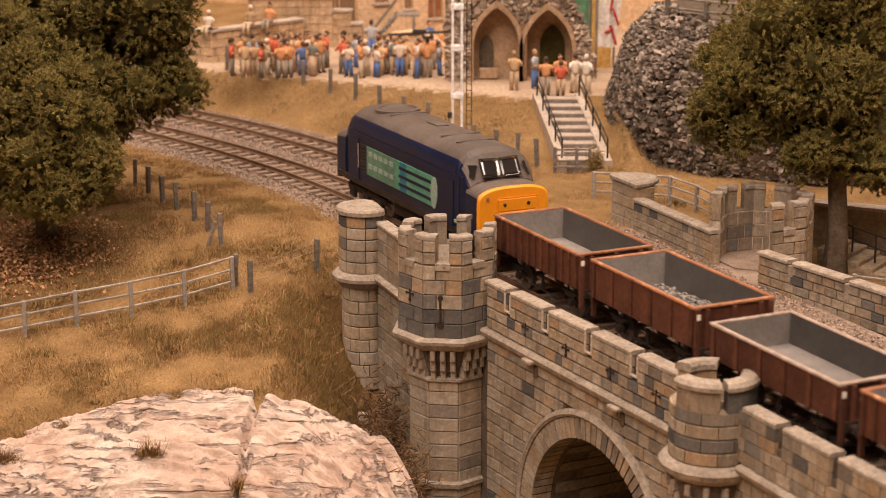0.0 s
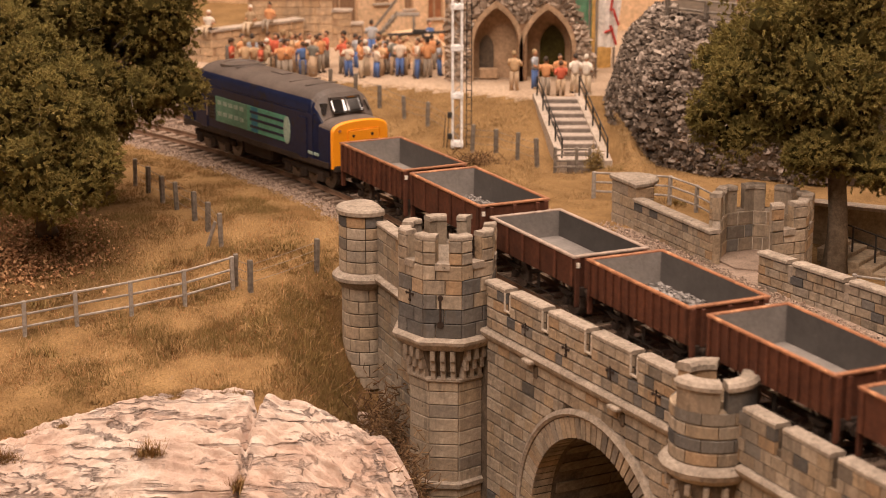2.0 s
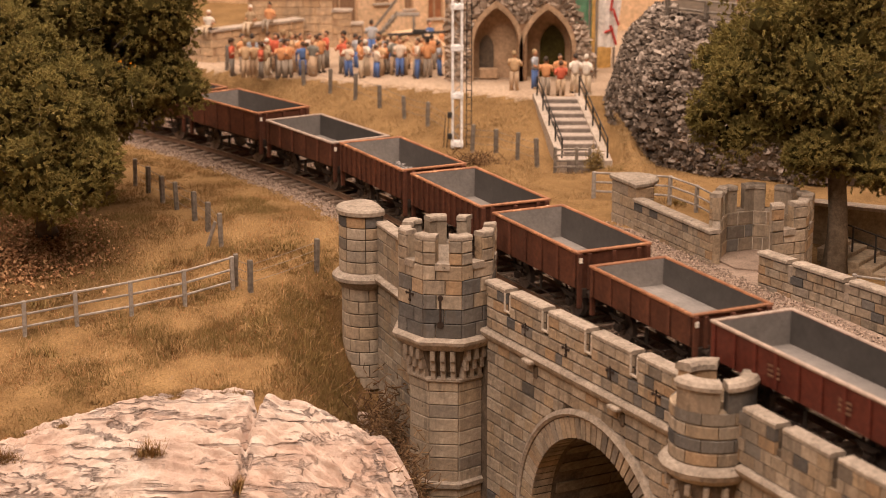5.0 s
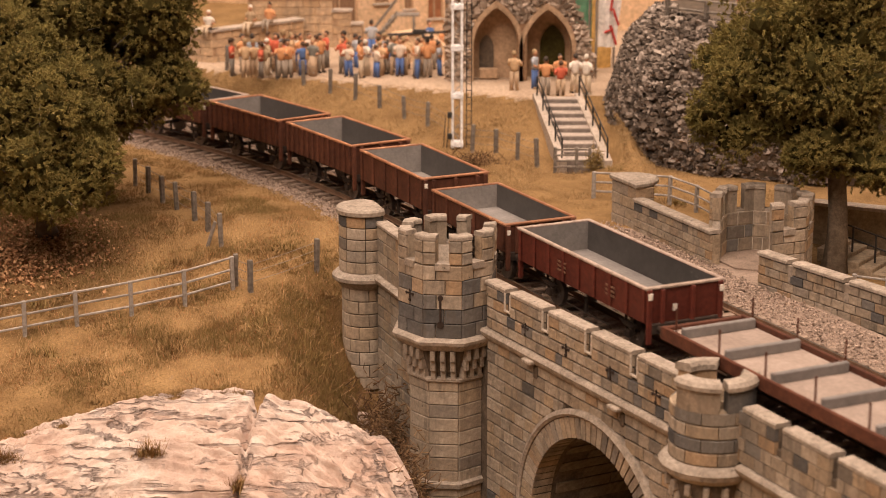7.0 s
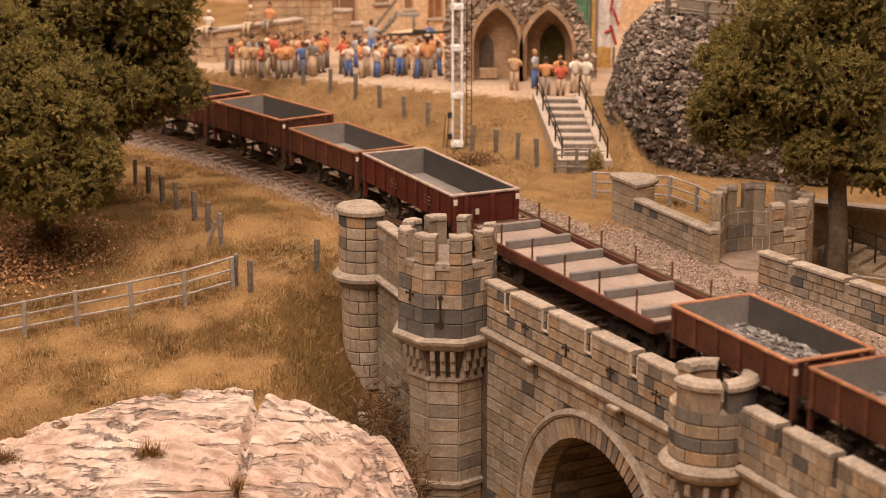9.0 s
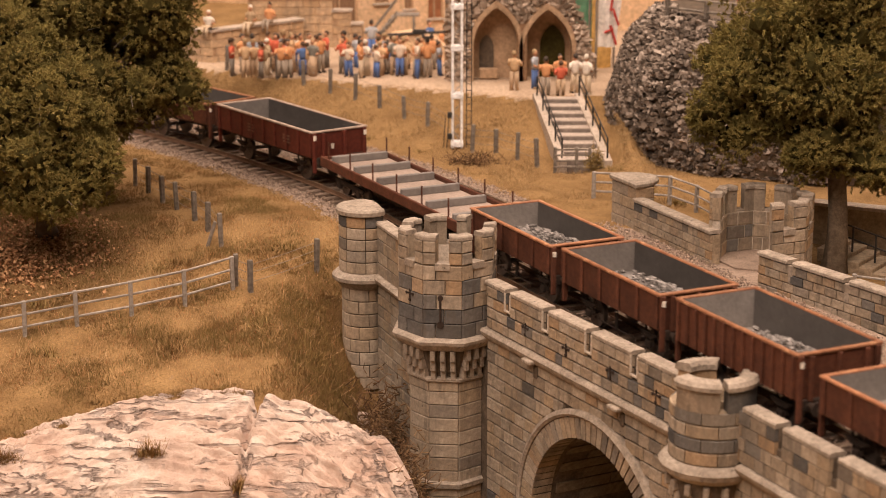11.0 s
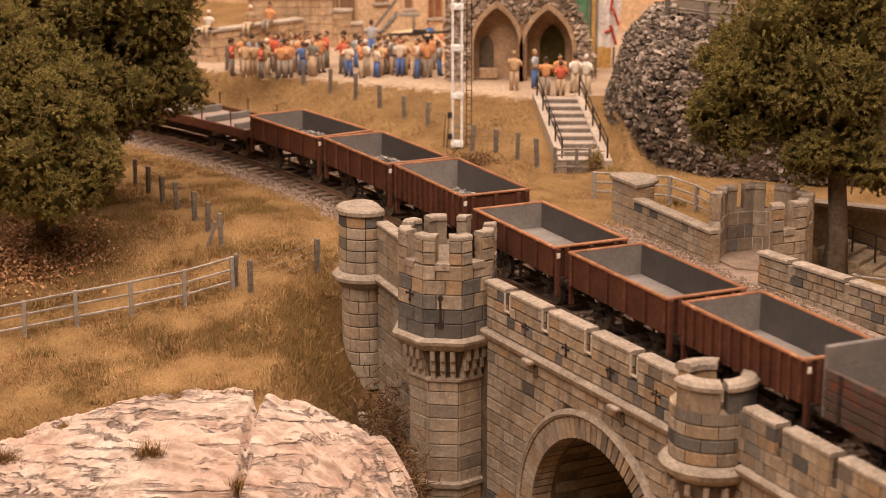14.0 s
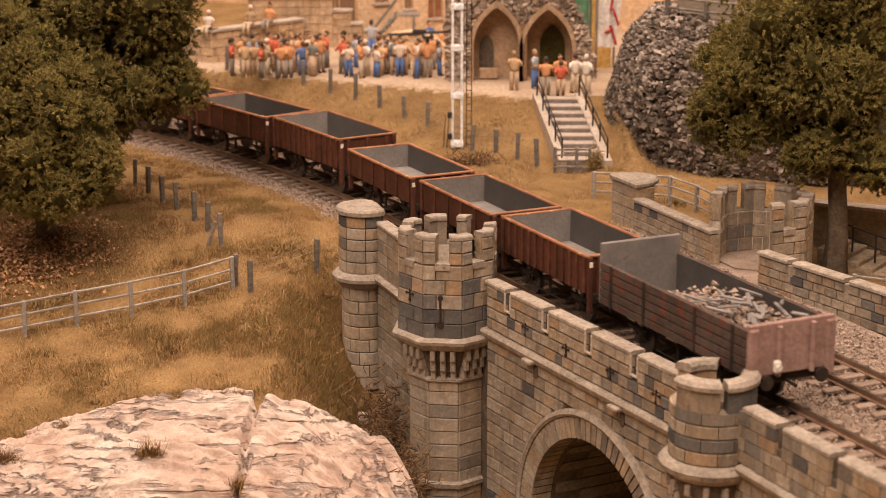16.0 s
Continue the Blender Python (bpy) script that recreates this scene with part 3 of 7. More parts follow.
def pebbles(name, pts, size, mat, label, category, seed, parent=None, kind="stuff", blocky=False):
    """Small irregular stones at the given places, eight-sided or blocky."""
    r = np.random.RandomState(seed)
    n = len(pts)
    base = np.array([(1, 0, 0), (-1, 0, 0), (0, 1, 0), (0, -1, 0), (0, 0, 1), (0, 0, -1)], float)
    tri = np.array([(0, 2, 4), (2, 1, 4), (1, 3, 4), (3, 0, 4), (2, 0, 5), (1, 2, 5), (3, 1, 5), (0, 3, 5)])
    if blocky:
        base = np.array(list(itertools.product((-0.62, 0.62), repeat=3)))
        tri = np.array([(0, 1, 3), (0, 3, 2), (4, 6, 7), (4, 7, 5), (0, 4, 5), (0, 5, 1), (2, 3, 7), (2, 7, 6), (0, 2, 6), (0, 6, 4), (1, 5, 7), (1, 7, 3)])
    q = len(base)
    s = size * r.uniform(0.5, 1.4, (n, 1, 1))
    v = base[None] * s * r.uniform(0.6, 1.25, (n, q, 1)) + r.normal(0, 0.2, (n, q, 3)) * s
    if blocky:
        b = r.uniform(-0.8, 0.8, n)
        cb, sb = np.cos(b)[:, None], np.sin(b)[:, None]
        v = np.stack([v[..., 0] * 1.25, v[..., 1] * cb - v[..., 2] * sb, v[..., 1] * sb + v[..., 2] * cb], -1)
    a = r.uniform(0, 6.283, n)
    c, d = np.cos(a)[:, None], np.sin(a)[:, None]
    v = np.stack([v[..., 0] * c - v[..., 1] * d, v[..., 0] * d + v[..., 1] * c, v[..., 2] * 0.8], -1) + np.asarray(pts)[:, None]
    f = tri[None] + (np.arange(n) * q)[:, None, None]
    me = bpy.data.meshes.new(name)
    me.from_pydata((v.reshape(-1, 3) * K).tolist(), [], f.reshape(-1, 3).tolist())
    me.materials.append(M[mat])
    ob = new(name, me)
    if parent is not None:
        ob.parent = parent
    return tagged(ob, label, category, kind=kind)


def ballast_points(count, seed):
    r = np.random.RandomState(seed)
    u, n = r.uniform(-17, 46, count), r.uniform(-2.3, 7.2, count)
    pts = []
    for a, b in zip(u, n):
        if a < 12 and (b < -1.62 or b > 7.0):
            continue
        if min(abs(abs(b) - 0.63), abs(abs(b - SECOND) - 0.63)) < 0.1:
            continue
        p, _ = path(a, b)
        edge = max(0.0, -1.9 - b, b - 5.6) * 0.25 if a > 12 else 0.0
        pts.append((p.x, p.y, -0.31 - edge + r.uniform(-0.04, 0.07)))
    return np.array(pts)


pebbles("ballast_stones", ballast_points(80000, 8), 0.038, "gravel", "grey-brown ballast stones between the tracks", "ballast", 9)


# ---- viaduct ----
WALL0 = Vector((1.41, 55.90))
WALL_A = math.atan2(-0.882, 0.471)
AL = Vector((math.cos(WALL_A), math.sin(WALL_A)))
OUT = Vector((math.sin(WALL_A), -math.cos(WALL_A)))
ARCH_X, ARCH_Z, ARCH_R, ARCH_E = 6.2, -5.83, 3.3, 4.12
NEXT_A = math.atan2(-DIR.y, -DIR.x)
AL2 = Vector((math.cos(NEXT_A), math.sin(NEXT_A)))
OUT2 = Vector((math.sin(NEXT_A), -math.cos(NEXT_A)))


def at_wall(s, out=0.0, z=0.0):
    p = WALL0 + AL * s + OUT * out
    return Vector((p.x, p.y, z))


viaduct = thing("viaduct", pose(*at_wall(5, 0, -12)), "castellated stone railway viaduct with a round arch", "viaduct", kind="structure")


def arch_core(parent):
    """The spandrel wall and the barrel behind it, with the arch cut through."""
    s0, s1, top, deep = -3.2, 14.0, -0.42, 9.6
    x0, x1 = s0, s1
    arc = [(ARCH_X + (ARCH_R + 0.02) * math.cos(math.pi * k / 32), ARCH_Z + (ARCH_R + 0.02) * math.sin(math.pi * k / 32)) for k in range(33)]
    line = [(x0, -12), (x0, top), (x1, top), (x1, -12), (arc[0][0], -12)] + arc + [(arc[-1][0], -12)]
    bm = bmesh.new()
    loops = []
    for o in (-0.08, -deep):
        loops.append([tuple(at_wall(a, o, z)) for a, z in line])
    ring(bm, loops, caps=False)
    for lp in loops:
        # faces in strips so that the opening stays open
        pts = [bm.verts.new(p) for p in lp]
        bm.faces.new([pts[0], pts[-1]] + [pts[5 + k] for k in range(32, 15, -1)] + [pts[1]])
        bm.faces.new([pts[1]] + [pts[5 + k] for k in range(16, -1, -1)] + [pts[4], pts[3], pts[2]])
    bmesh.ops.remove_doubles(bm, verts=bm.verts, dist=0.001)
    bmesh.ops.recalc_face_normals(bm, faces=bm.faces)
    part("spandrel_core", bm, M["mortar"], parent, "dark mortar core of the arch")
    # soffit courses along the barrel, their shade put into the stone colour
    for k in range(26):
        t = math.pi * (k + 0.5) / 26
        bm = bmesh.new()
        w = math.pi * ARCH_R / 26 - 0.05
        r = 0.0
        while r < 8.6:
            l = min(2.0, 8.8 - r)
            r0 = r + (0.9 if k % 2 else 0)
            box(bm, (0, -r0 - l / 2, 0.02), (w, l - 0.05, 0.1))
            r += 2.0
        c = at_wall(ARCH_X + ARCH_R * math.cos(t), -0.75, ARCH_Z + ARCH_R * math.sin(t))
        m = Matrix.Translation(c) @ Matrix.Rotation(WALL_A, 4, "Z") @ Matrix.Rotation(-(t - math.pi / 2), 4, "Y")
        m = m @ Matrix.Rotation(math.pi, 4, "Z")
        part("soffit_course", bm, M["soffit"], parent, "stone course of the arch barrel, shade in its colour", m=m)


arch_core(viaduct)


def arch_gap(zc, length):
    r = ARCH_E + 0.02
    if zc > ARCH_Z + r:
        return [(0.0, length)]
    half = math.sqrt(max(0.0, r * r - max(0.0, zc - ARCH_Z) ** 2))
    a, b = ARCH_X - half, ARCH_X + half
    return [(0.0, min(a, length)), (min(b, length), length)]


lay_face(viaduct, at_wall(0.0), WALL_A, 10.4, -8.1, -1.05, 0.39, 0.62, slate=0.03, skip=arch_gap)


def voussoirs(parent):
    n = 40
    for k in range(n):
        a0, a1 = math.pi * k / n, math.pi * (k + 1) / n
        g = 0.008
        bm = bmesh.new()
        lp = []
        for o in (0.10, -0.6):
            lp.append([(ARCH_X + r * math.cos(a), o, ARCH_Z + r * math.sin(a)) for r, a in ((ARCH_R, a0 + g), (ARCH_E - 0.2, a0 + g), (ARCH_E - 0.2, a1 - g), (ARCH_R, a1 - g))])
        ring(bm, lp)
        bmesh.ops.recalc_face_normals(bm, faces=bm.faces)
        m = Matrix.Translation(at_wall(0)) @ Matrix(((AL.x, OUT.x, 0, 0), (AL.y, OUT.y, 0, 0), (0, 0, 1, 0), (0, 0, 0, 1)))
        part("voussoir", bm, M["ashlar"], parent, m=m)
    bm = bmesh.new()
    loops = []
    for k in range(41):
        a = math.pi * k / 40
        loops.append([tuple(at_wall(ARCH_X + r * math.cos(a), o, ARCH_Z + r * math.sin(a))) for r, o in ((ARCH_E - 0.18, -0.1), (ARCH_E - 0.18, 0.14), (ARCH_E - 0.1, 0.2), (ARCH_E + 0.04, 0.12), (ARCH_E + 0.04, -0.1))])
    ring(bm, loops)
    bmesh.ops.recalc_face_normals(bm, faces=bm.faces)
    part("hood_mould", bm, M["coping"], parent, "moulded stone hood over the arch")


voussoirs(viaduct)


def notched(notches, half=0.15):
    """Leaves the upper courses open at the embrasures."""
    def spans(zc, length):
        if zc < 0.1:
            return [(0.0, length)]
        cuts = [0.0] + [v for n in notches if n < length for v in (n - half, n + half)] + [length]
        return list(zip(cuts[::2], cuts[1::2]))
    return spans


def run(parent, name, p, ang, s0, s1, profile, mat, label="", bevel_ends=0.0):
    """A straight moulding along a wall; profile is (outwards, z)."""
    a = Vector((math.cos(ang), math.sin(ang)))
    o = Vector((math.sin(ang), -math.cos(ang)))
    bm = bmesh.new()
    loops = []
    for s in (s0, s1):
        q = Vector(p[:2]) + a * s
        loops.append([(q.x + o.x * d, q.y + o.y * d, z) for d, z in profile])
    ring(bm, loops)
    bmesh.ops.recalc_face_normals(bm, faces=bm.faces)
    return part(name, bm, M[mat], parent, label)


STRING = [(-0.1, -1.06), (0.12, -1.06), (0.2, -0.95), (0.24, -0.84), (0.18, -0.76), (-0.1, -0.72)]
COPE = [(-0.40, 0.66), (0.075, 0.66), (0.075, 0.75), (0.03, 0.79), (-0.37, 0.79), (-0.40, 0.75)]


def parapet(parent, p, ang, s0, s1, notches, inner=0.36):
    """Parapet with a coping in lengths, and narrow embrasures between them."""
    run(parent, "string_course", p, ang, s0, s1, STRING, "coping", "moulded stone string course")
    cuts = [s0] + [v for n in notches for v in (n - 0.15, n + 0.15)] + [s1]
    for a, b in zip(cuts[::2], cuts[1::2]):
        run(parent, "coping_stone", p, ang, a, b, COPE, "coping", "pale worn coping stone")
        # mortar-dark core puts shade on the sides of the embrasures
        run(parent, "parapet_core", p, ang, a, b, [(-inner, -0.4), (-0.06, -0.4), (-0.06, 0.665), (-inner, 0.665)], "mortar")
    for n in notches:
        run(parent, "parapet_core", p, ang, n - 0.15, n + 0.15, [(-inner, -0.4), (-0.02, -0.4), (-0.02, 0.12), (-inner, 0.14)], "mortar")


NEAR_NOTCH = (1.32, 3.55, 5.92, 8.25)
parapet(viaduct, at_wall(0), WALL_A, -0.1, 10.6, NEAR_NOTCH)
lay_face(viaduct, at_wall(0.0, 0.04), WALL_A, 10.4, -0.72, 0.65, 0.34, 0.52, slate=0.07, skip=notched(NEAR_NOTCH))
for s in NEAR_NOTCH:
    # pale dressed jambs and sill of each embrasure
    for e, size in ((-0.165, (0.045, 0.07, 0.58)), (0.165, (0.045, 0.07, 0.58)), (0.0, (0.37, 0.07, 0.07))):
        q = at_wall(s + e, 0.065, 0.0)
        bm = bmesh.new()
        box(bm, (0, 0, 0), size, 0.015)
        part("embrasure_dressing", bm, M["dressing"], viaduct, m=pose(q.x, q.y, 0.40 if e else 0.12, 0, 0, math.degrees(WALL_A)))
for s in (2.9, 7.6):
    # corbel spouts under the string course
    bm = bmesh.new()
    box(bm, (0, -0.12, 0), (0.5, 0.3, 0.12), 0.03)
    box(bm, (0.1, 0.06, -0.34), (0.2, 0.12, 0.42), 0.05, mat=1)
    q = at_wall(s, 0.1, -0.98)
    part("water_spout", bm, [M["coping"], M["mortar"]], viaduct, "small stone spout under the string course", m=pose(q.x, q.y, q.z, 0, 0, math.degrees(WALL_A)))

# deck and its stretch beyond the second turret
SPAN2 = at_wall(12.2)
bm = bmesh.new()
sweep(bm, stations(-150, 11.2, 4.0), [(-1.9, -0.9), (-1.9, -0.37), (7.3, -0.37), (7.3, -0.9)])
sweep(bm, stations(0.5, 8.5, 4.0), [(7.0, -0.9), (7.0, -0.385), (8.7, -0.385), (8.7, -0.9)])
part("deck", bm, M["ballast"], viaduct, "ballasted viaduct deck")
NEXT_NOTCH = (2.55, 4.75, 7.0, 9.2, 11.5)
parapet(viaduct, SPAN2, NEXT_A, 1.0, 30.0, NEXT_NOTCH)
lay_face(viaduct, SPAN2 + Vector((OUT2.x * 0.04, OUT2.y * 0.04, 0)), NEXT_A, 12.0, -0.72, 0.65, 0.34, 0.55, slate=0.10, skip=notched(NEXT_NOTCH), joined=True)
lay_face(viaduct, SPAN2, NEXT_A, 12.0, -2.8, -1.05, 0.39, 0.62, slate=0.05, joined=True)
run(viaduct, "spandrel_core", SPAN2, NEXT_A, 0.0, 60.0, [(-4.0, -12), (-0.06, -12), (-0.06, -0.42), (-4.0, -0.42)], "rough_wall", "plain stone spandrel")


# ---- turrets and piers ----
def octagon(c, flat, a0):
    r = flat / math.cos(math.pi / 8)
    return [(c[0] + r * math.cos(a0 + math.pi / 4 * (k - 0.5)), c[1] + r * math.sin(a0 + math.pi / 4 * (k - 0.5))) for k in range(8)]


def oct_band(bm, c, a0, rows):
    """rows: (flat radius, z), from below upwards."""
    ring(bm, [[(x, y, z) for x, y in octagon(c, f, a0)] for f, z in rows])
    bmesh.ops.recalc_face_normals(bm, faces=bm.faces)


def octagon_turret(name, c, a0, up, low, z_bot, top, label, shaft_faces=range(8), open_faces=(), slate_rows=(0, 1), corbels=True):
    """Crenellated octagonal turret: shaft, corbel table, string course, parapet, merlons at the corners."""
    t = thing(name, pose(c[0], c[1], z_bot), label, "turret", kind="structure")
    wall = 0.34
    # dark core backs the stone joints and stands for shade between the corbels
    bm = bmesh.new()
    oct_band(bm, c, a0, [(low - 0.06, z_bot), (low - 0.06, -2.3), (up - 0.09, -1.3), (up - 0.4, -0.9), (up - 0.4, -0.33)])
    part("shaft_core", bm, M["mortar"], t)
    outer, inner = octagon(c, up - 0.06, a0), octagon(c, up - wall, a0)
    mid = top - 0.95
    cut = 0.2
    for k in range(8):
        p, q = Vector(outer[k]), Vector(outer[(k + 1) % 8])
        pi, qi = Vector(inner[k]), Vector(inner[(k + 1) % 8])
        if k in open_faces:
            continue
        bm = bmesh.new()
        prism(bm, [p, q, qi, pi], -0.98, mid)
        part("parapet_core", bm, M["dressing"], t, "pale mortar behind the stones")
        # stones outside and inside
        fo = octagon(c, up, a0)
        a, b = Vector(fo[k]), Vector(fo[(k + 1) % 8])
        ang = math.atan2((b - a).y, (b - a).x)
        ln = (b - a).length
        lay_face(t, a, ang, ln, -1.0, mid, 0.46, 0.72, slate_rows=slate_rows, slate=0.04)
        for s0, s1 in ((0, ln / 2 - cut), (ln / 2 + cut, ln)):
            o = a + (b - a).normalized() * s0
            lay_face(t, o, ang, s1 - s0, mid + 0.02, top - 0.16, 0.4, 0.8, slate=0.06)
        if name == "far_turret" and k > 2:
            lay_face(t, qi, math.atan2((pi - qi).y, (pi - qi).x), (pi - qi).length, -0.32, mid, 0.42, 0.7, d=0.06, slate=0.04)
        bm = bmesh.new()
        d = (b - a).normalized()
        n = Vector((d.y, -d.x))
        m = (a + b) / 2
        prism(bm, [m - d * (cut + 0.03) + n * 0.07, m + d * (cut + 0.03) + n * 0.07, m + d * (cut + 0.03) - n * 0.3, m - d * (cut + 0.03) - n * 0.3], mid - 0.14, mid + 0.07)
        part("embrasure_sill", bm, M["coping"], t, "worn sill of an embrasure")
    for k in range(8):
        if (k in open_faces) and ((k - 1) % 8 in open_faces):
            continue
        v, vi = Vector(outer[k]), Vector(inner[k])
        a, b = Vector(outer[k - 1]), Vector(outer[(k + 1) % 8])
        ai, bi = Vector(inner[k - 1]), Vector(inner[(k + 1) % 8])
        e0 = v + (a - v).normalized() * ((a - v).length / 2 - cut)
        e1 = v + (b - v).normalized() * ((b - v).length / 2 - cut)
        f0 = vi + (ai - vi).normalized() * ((ai - vi).length / 2 - cut * 0.8)
        f1 = vi + (bi - vi).normalized() * ((bi - vi).length / 2 - cut * 0.8)
        if k in open_faces:
            e1, f1 = v + (b - v).normalized() * 0.02, vi + (bi - vi).normalized() * 0.02
        if (k - 1) % 8 in open_faces:
            e0, f0 = v + (a - v).normalized() * 0.02, vi + (ai - vi).normalized() * 0.02
        bm = bmesh.new()
        prism(bm, [e0, v, e1, f1, vi, f0], mid, top - 0.14)
        mer = part("merlon", bm, M["ashlar"], t)
        g = Vector(c)
        grow = [g + (q - g) * f for q, f in ((e0, 1.055), (v, 1.055), (e1, 1.055), (f1, 0.97), (vi, 0.97), (f0, 0.97))]
        tip = [g + (q - g) * f for q, f in ((e0, 1.035), (v, 1.035), (e1, 1.035), (f1, 0.99), (vi, 0.99), (f0, 0.99))]
        bm = bmesh.new()
        ring(bm, [[(x, y, top - 0.15) for x, y in grow], [(x, y, top - 0.05) for x, y in grow], [(x, y, top) for x, y in tip]])
        bmesh.ops.recalc_face_normals(bm, faces=bm.faces)
        part("merlon_cap", bm, M["coping"], mer, "pale weathered cap stone")
    bm = bmesh.new()
    oct_band(bm, c, a0, [(up - 0.02, -1.42), (up + 0.06, -1.36), (up + 0.2, -1.18), (up + 0.22, -1.08), (up + 0.1, -1.0), (up - 0.05, -0.96)])
    part("string_course", bm, M["coping"], t, "moulded string course round the turret")
    # refuge floor
    bm = bmesh.new()
    oct_band(bm, c, a0, [(up - wall, -0.4), (up - wall, -0.32)])
    part("floor", bm, M["ballast"], t)
    fl = octagon(c, low, a0)
    fu = octagon(c, up, a0)
    for k in shaft_faces:
        a, b = Vector(fl[k]), Vector(fl[(k + 1) % 8])
        ang = math.atan2((b - a).y, (b - a).x)
        ln = (b - a).length
        lay_face(t, a, ang, ln, z_bot, -2.42, 0.46, 0.72, slate=0.02)
        if corbels:
            d = (b - a).normalized()
            n = Vector((d.y, -d.x))
            for i in range(3):
                o = a + d * ln * (i + 0.5) / 3
                bm = bmesh.new()
                dz, dep = 0.16, (up - low) + 0.02
                for j, (z, e) in enumerate(((-2.28, 0.35), (-1.95, 0.7), (-1.6, 1.0))):
                    box(bm, (0, -dep * e / 2 + 0.06, z), (0.17, dep * e + 0.12, 0.36), 0.03)
                part("corbel", bm, M["coping"], t, m=pose(o.x, o.y, 0, 0, 0, math.degrees(ang)))
    if corbels:
        bm = bmesh.new()
        oct_band(bm, c, a0, [(low - 0.02, -2.60), (low + 0.1, -2.5), (low + 0.1, -2.42), (low - 0.02, -2.38)])
        part("corbel_band", bm, M["coping"], t)
        bm = bmesh.new()
        oct_band(bm, c, a0, [(low - 0.02, -6.2), (low + 0.12, -6.1), (low + 0.14, -5.95), (low - 0.02, -5.85)])
        part("base_band", bm, M["coping"], t, "stone band round the shaft")
    return t


TW = (0.15, 57.0)
A_TW = radians(-96.5)
octagon_turret("near_turret", TW, A_TW, 1.48, 1.14, -8.2, 2.3, "octagonal castellated stone turret with a dark slate band", shaft_faces=(0, 1, 6, 7), open_faces=(3,))
FT = (10.98, 62.45)
octagon_turret("far_turret", FT, radians(204), 1.66, 1.3, -4.0, 2.05, "octagonal castellated stone turret on the far parapet", shaft_faces=(), open_faces=(0, 1), slate_rows=(), corbels=False)


def loop_slit(parent, p, ang, z):
    """Cross-shaped arrow slit with a round foot: solid dark bars stand for the shaded recess."""
    bm = bmesh.new()
    box(bm, (0, 0, 0), (0.07, 0.06, 0.85), 0.02)
    rod(bm, (0, -0.03, -0.45), (0, 0.03, -0.45), 0.12, seg=10)
    rod(bm, (0, -0.03, 0.42), (0, 0.03, 0.42), 0.09, seg=10)
    part("arrow_slit", bm, M["underframe"], parent, "arrow slit, its shade given by dark bars", m=pose(p[0], p[1], z, 0, 0, math.degrees(ang)))


near_turret = bpy.data.objects["near_turret"]
def cross_slit(parent, p, ang, z):
    """Small cross-shaped arrow slit with round ends, its shade given by solid dark bars."""
    bm = bmesh.new()
    box(bm, (0, 0, 0), (0.045, 0.05, 0.36), 0.012)
    box(bm, (0, 0.004, 0.03), (0.30, 0.05, 0.05), 0.012)
    for x, z_ in ((-0.15, 0.03), (0.15, 0.03), (0, -0.18)):
        rod(bm, (x, -0.028, z_), (x, 0.02, z_), 0.05, seg=8)
    part("arrow_slit", bm, M["underframe"], parent, "small cross-shaped arrow slit, its shade given by dark bars", m=pose(p[0], p[1], z, 0, 0, math.degrees(ang)))


for k in (2.42, 4.73, 7.08, 9.35):
    cross_slit(viaduct, at_wall(k, 0.075), WALL_A, -0.12)
fo = octagon(TW, 1.48 + 0.035, A_TW)
for k, z in ((0, -0.1),):
    a, b = Vector(fo[k]), Vector(fo[(k + 1) % 8])
    loop_slit(near_turret, (a + b) / 2 + (b - a) * (0.0 if k else -0.05), math.atan2((b - a).y, (b - a).x), z)
cross_slit(near_turret, (Vector(fo[7]) + Vector(fo[0])) / 2, math.atan2((Vector(fo[0]) - Vector(fo[7])).y, (Vector(fo[0]) - Vector(fo[7])).x), 0.3)


def flat_side(c, x, y, reach):
    """Bring a place near c back to the flat side that faces the track."""
    over = (x - c[0]) * NRM.x + (y - c[1]) * NRM.y - reach
    return (x - NRM.x * over, y - NRM.y * over) if over > 0 else (x, y)


def round_rows(bm, c, rows, seg=32, a0=0.0, a1=2 * math.pi, reach=9.0):
    full = abs(a1 - a0 - 2 * math.pi) < 1e-6
    k = seg if full else seg + 1
    ring(bm, [[(*flat_side(c, c[0] + r * math.cos(a0 + (a1 - a0) * i / seg), c[1] + r * math.sin(a0 + (a1 - a0) * i / seg), reach), z) for i in range(k)] for r, z in rows])
    bmesh.ops.recalc_face_normals(bm, faces=bm.faces)


def lay_round(parent, c, r, z0, z1, course=0.46, count=7, slate=0.0, slate_rows=(), a0=0.0, a1=2 * math.pi):
    n = max(1, round((z1 - z0) / course))
    ch = (z1 - z0) / n
    st = (a1 - a0) / count
    for i in range(n):
        for k in range(count):
            a = a0 + st * (k + 0.5 + (0.5 if i % 2 and abs(a1 - a0 - 2 * math.pi) < 1e-6 else 0))
            kind = "slate_ashlar" if i in slate_rows or RS.random() < slate else "ashlar"
            hang("stone", arc_block(r + 0.02, st - 0.03 / r, ch - 0.03, 0.14, kind), parent, pose(c[0], c[1], z0 + ch * (i + 0.5), 0, 0, math.degrees(a)))


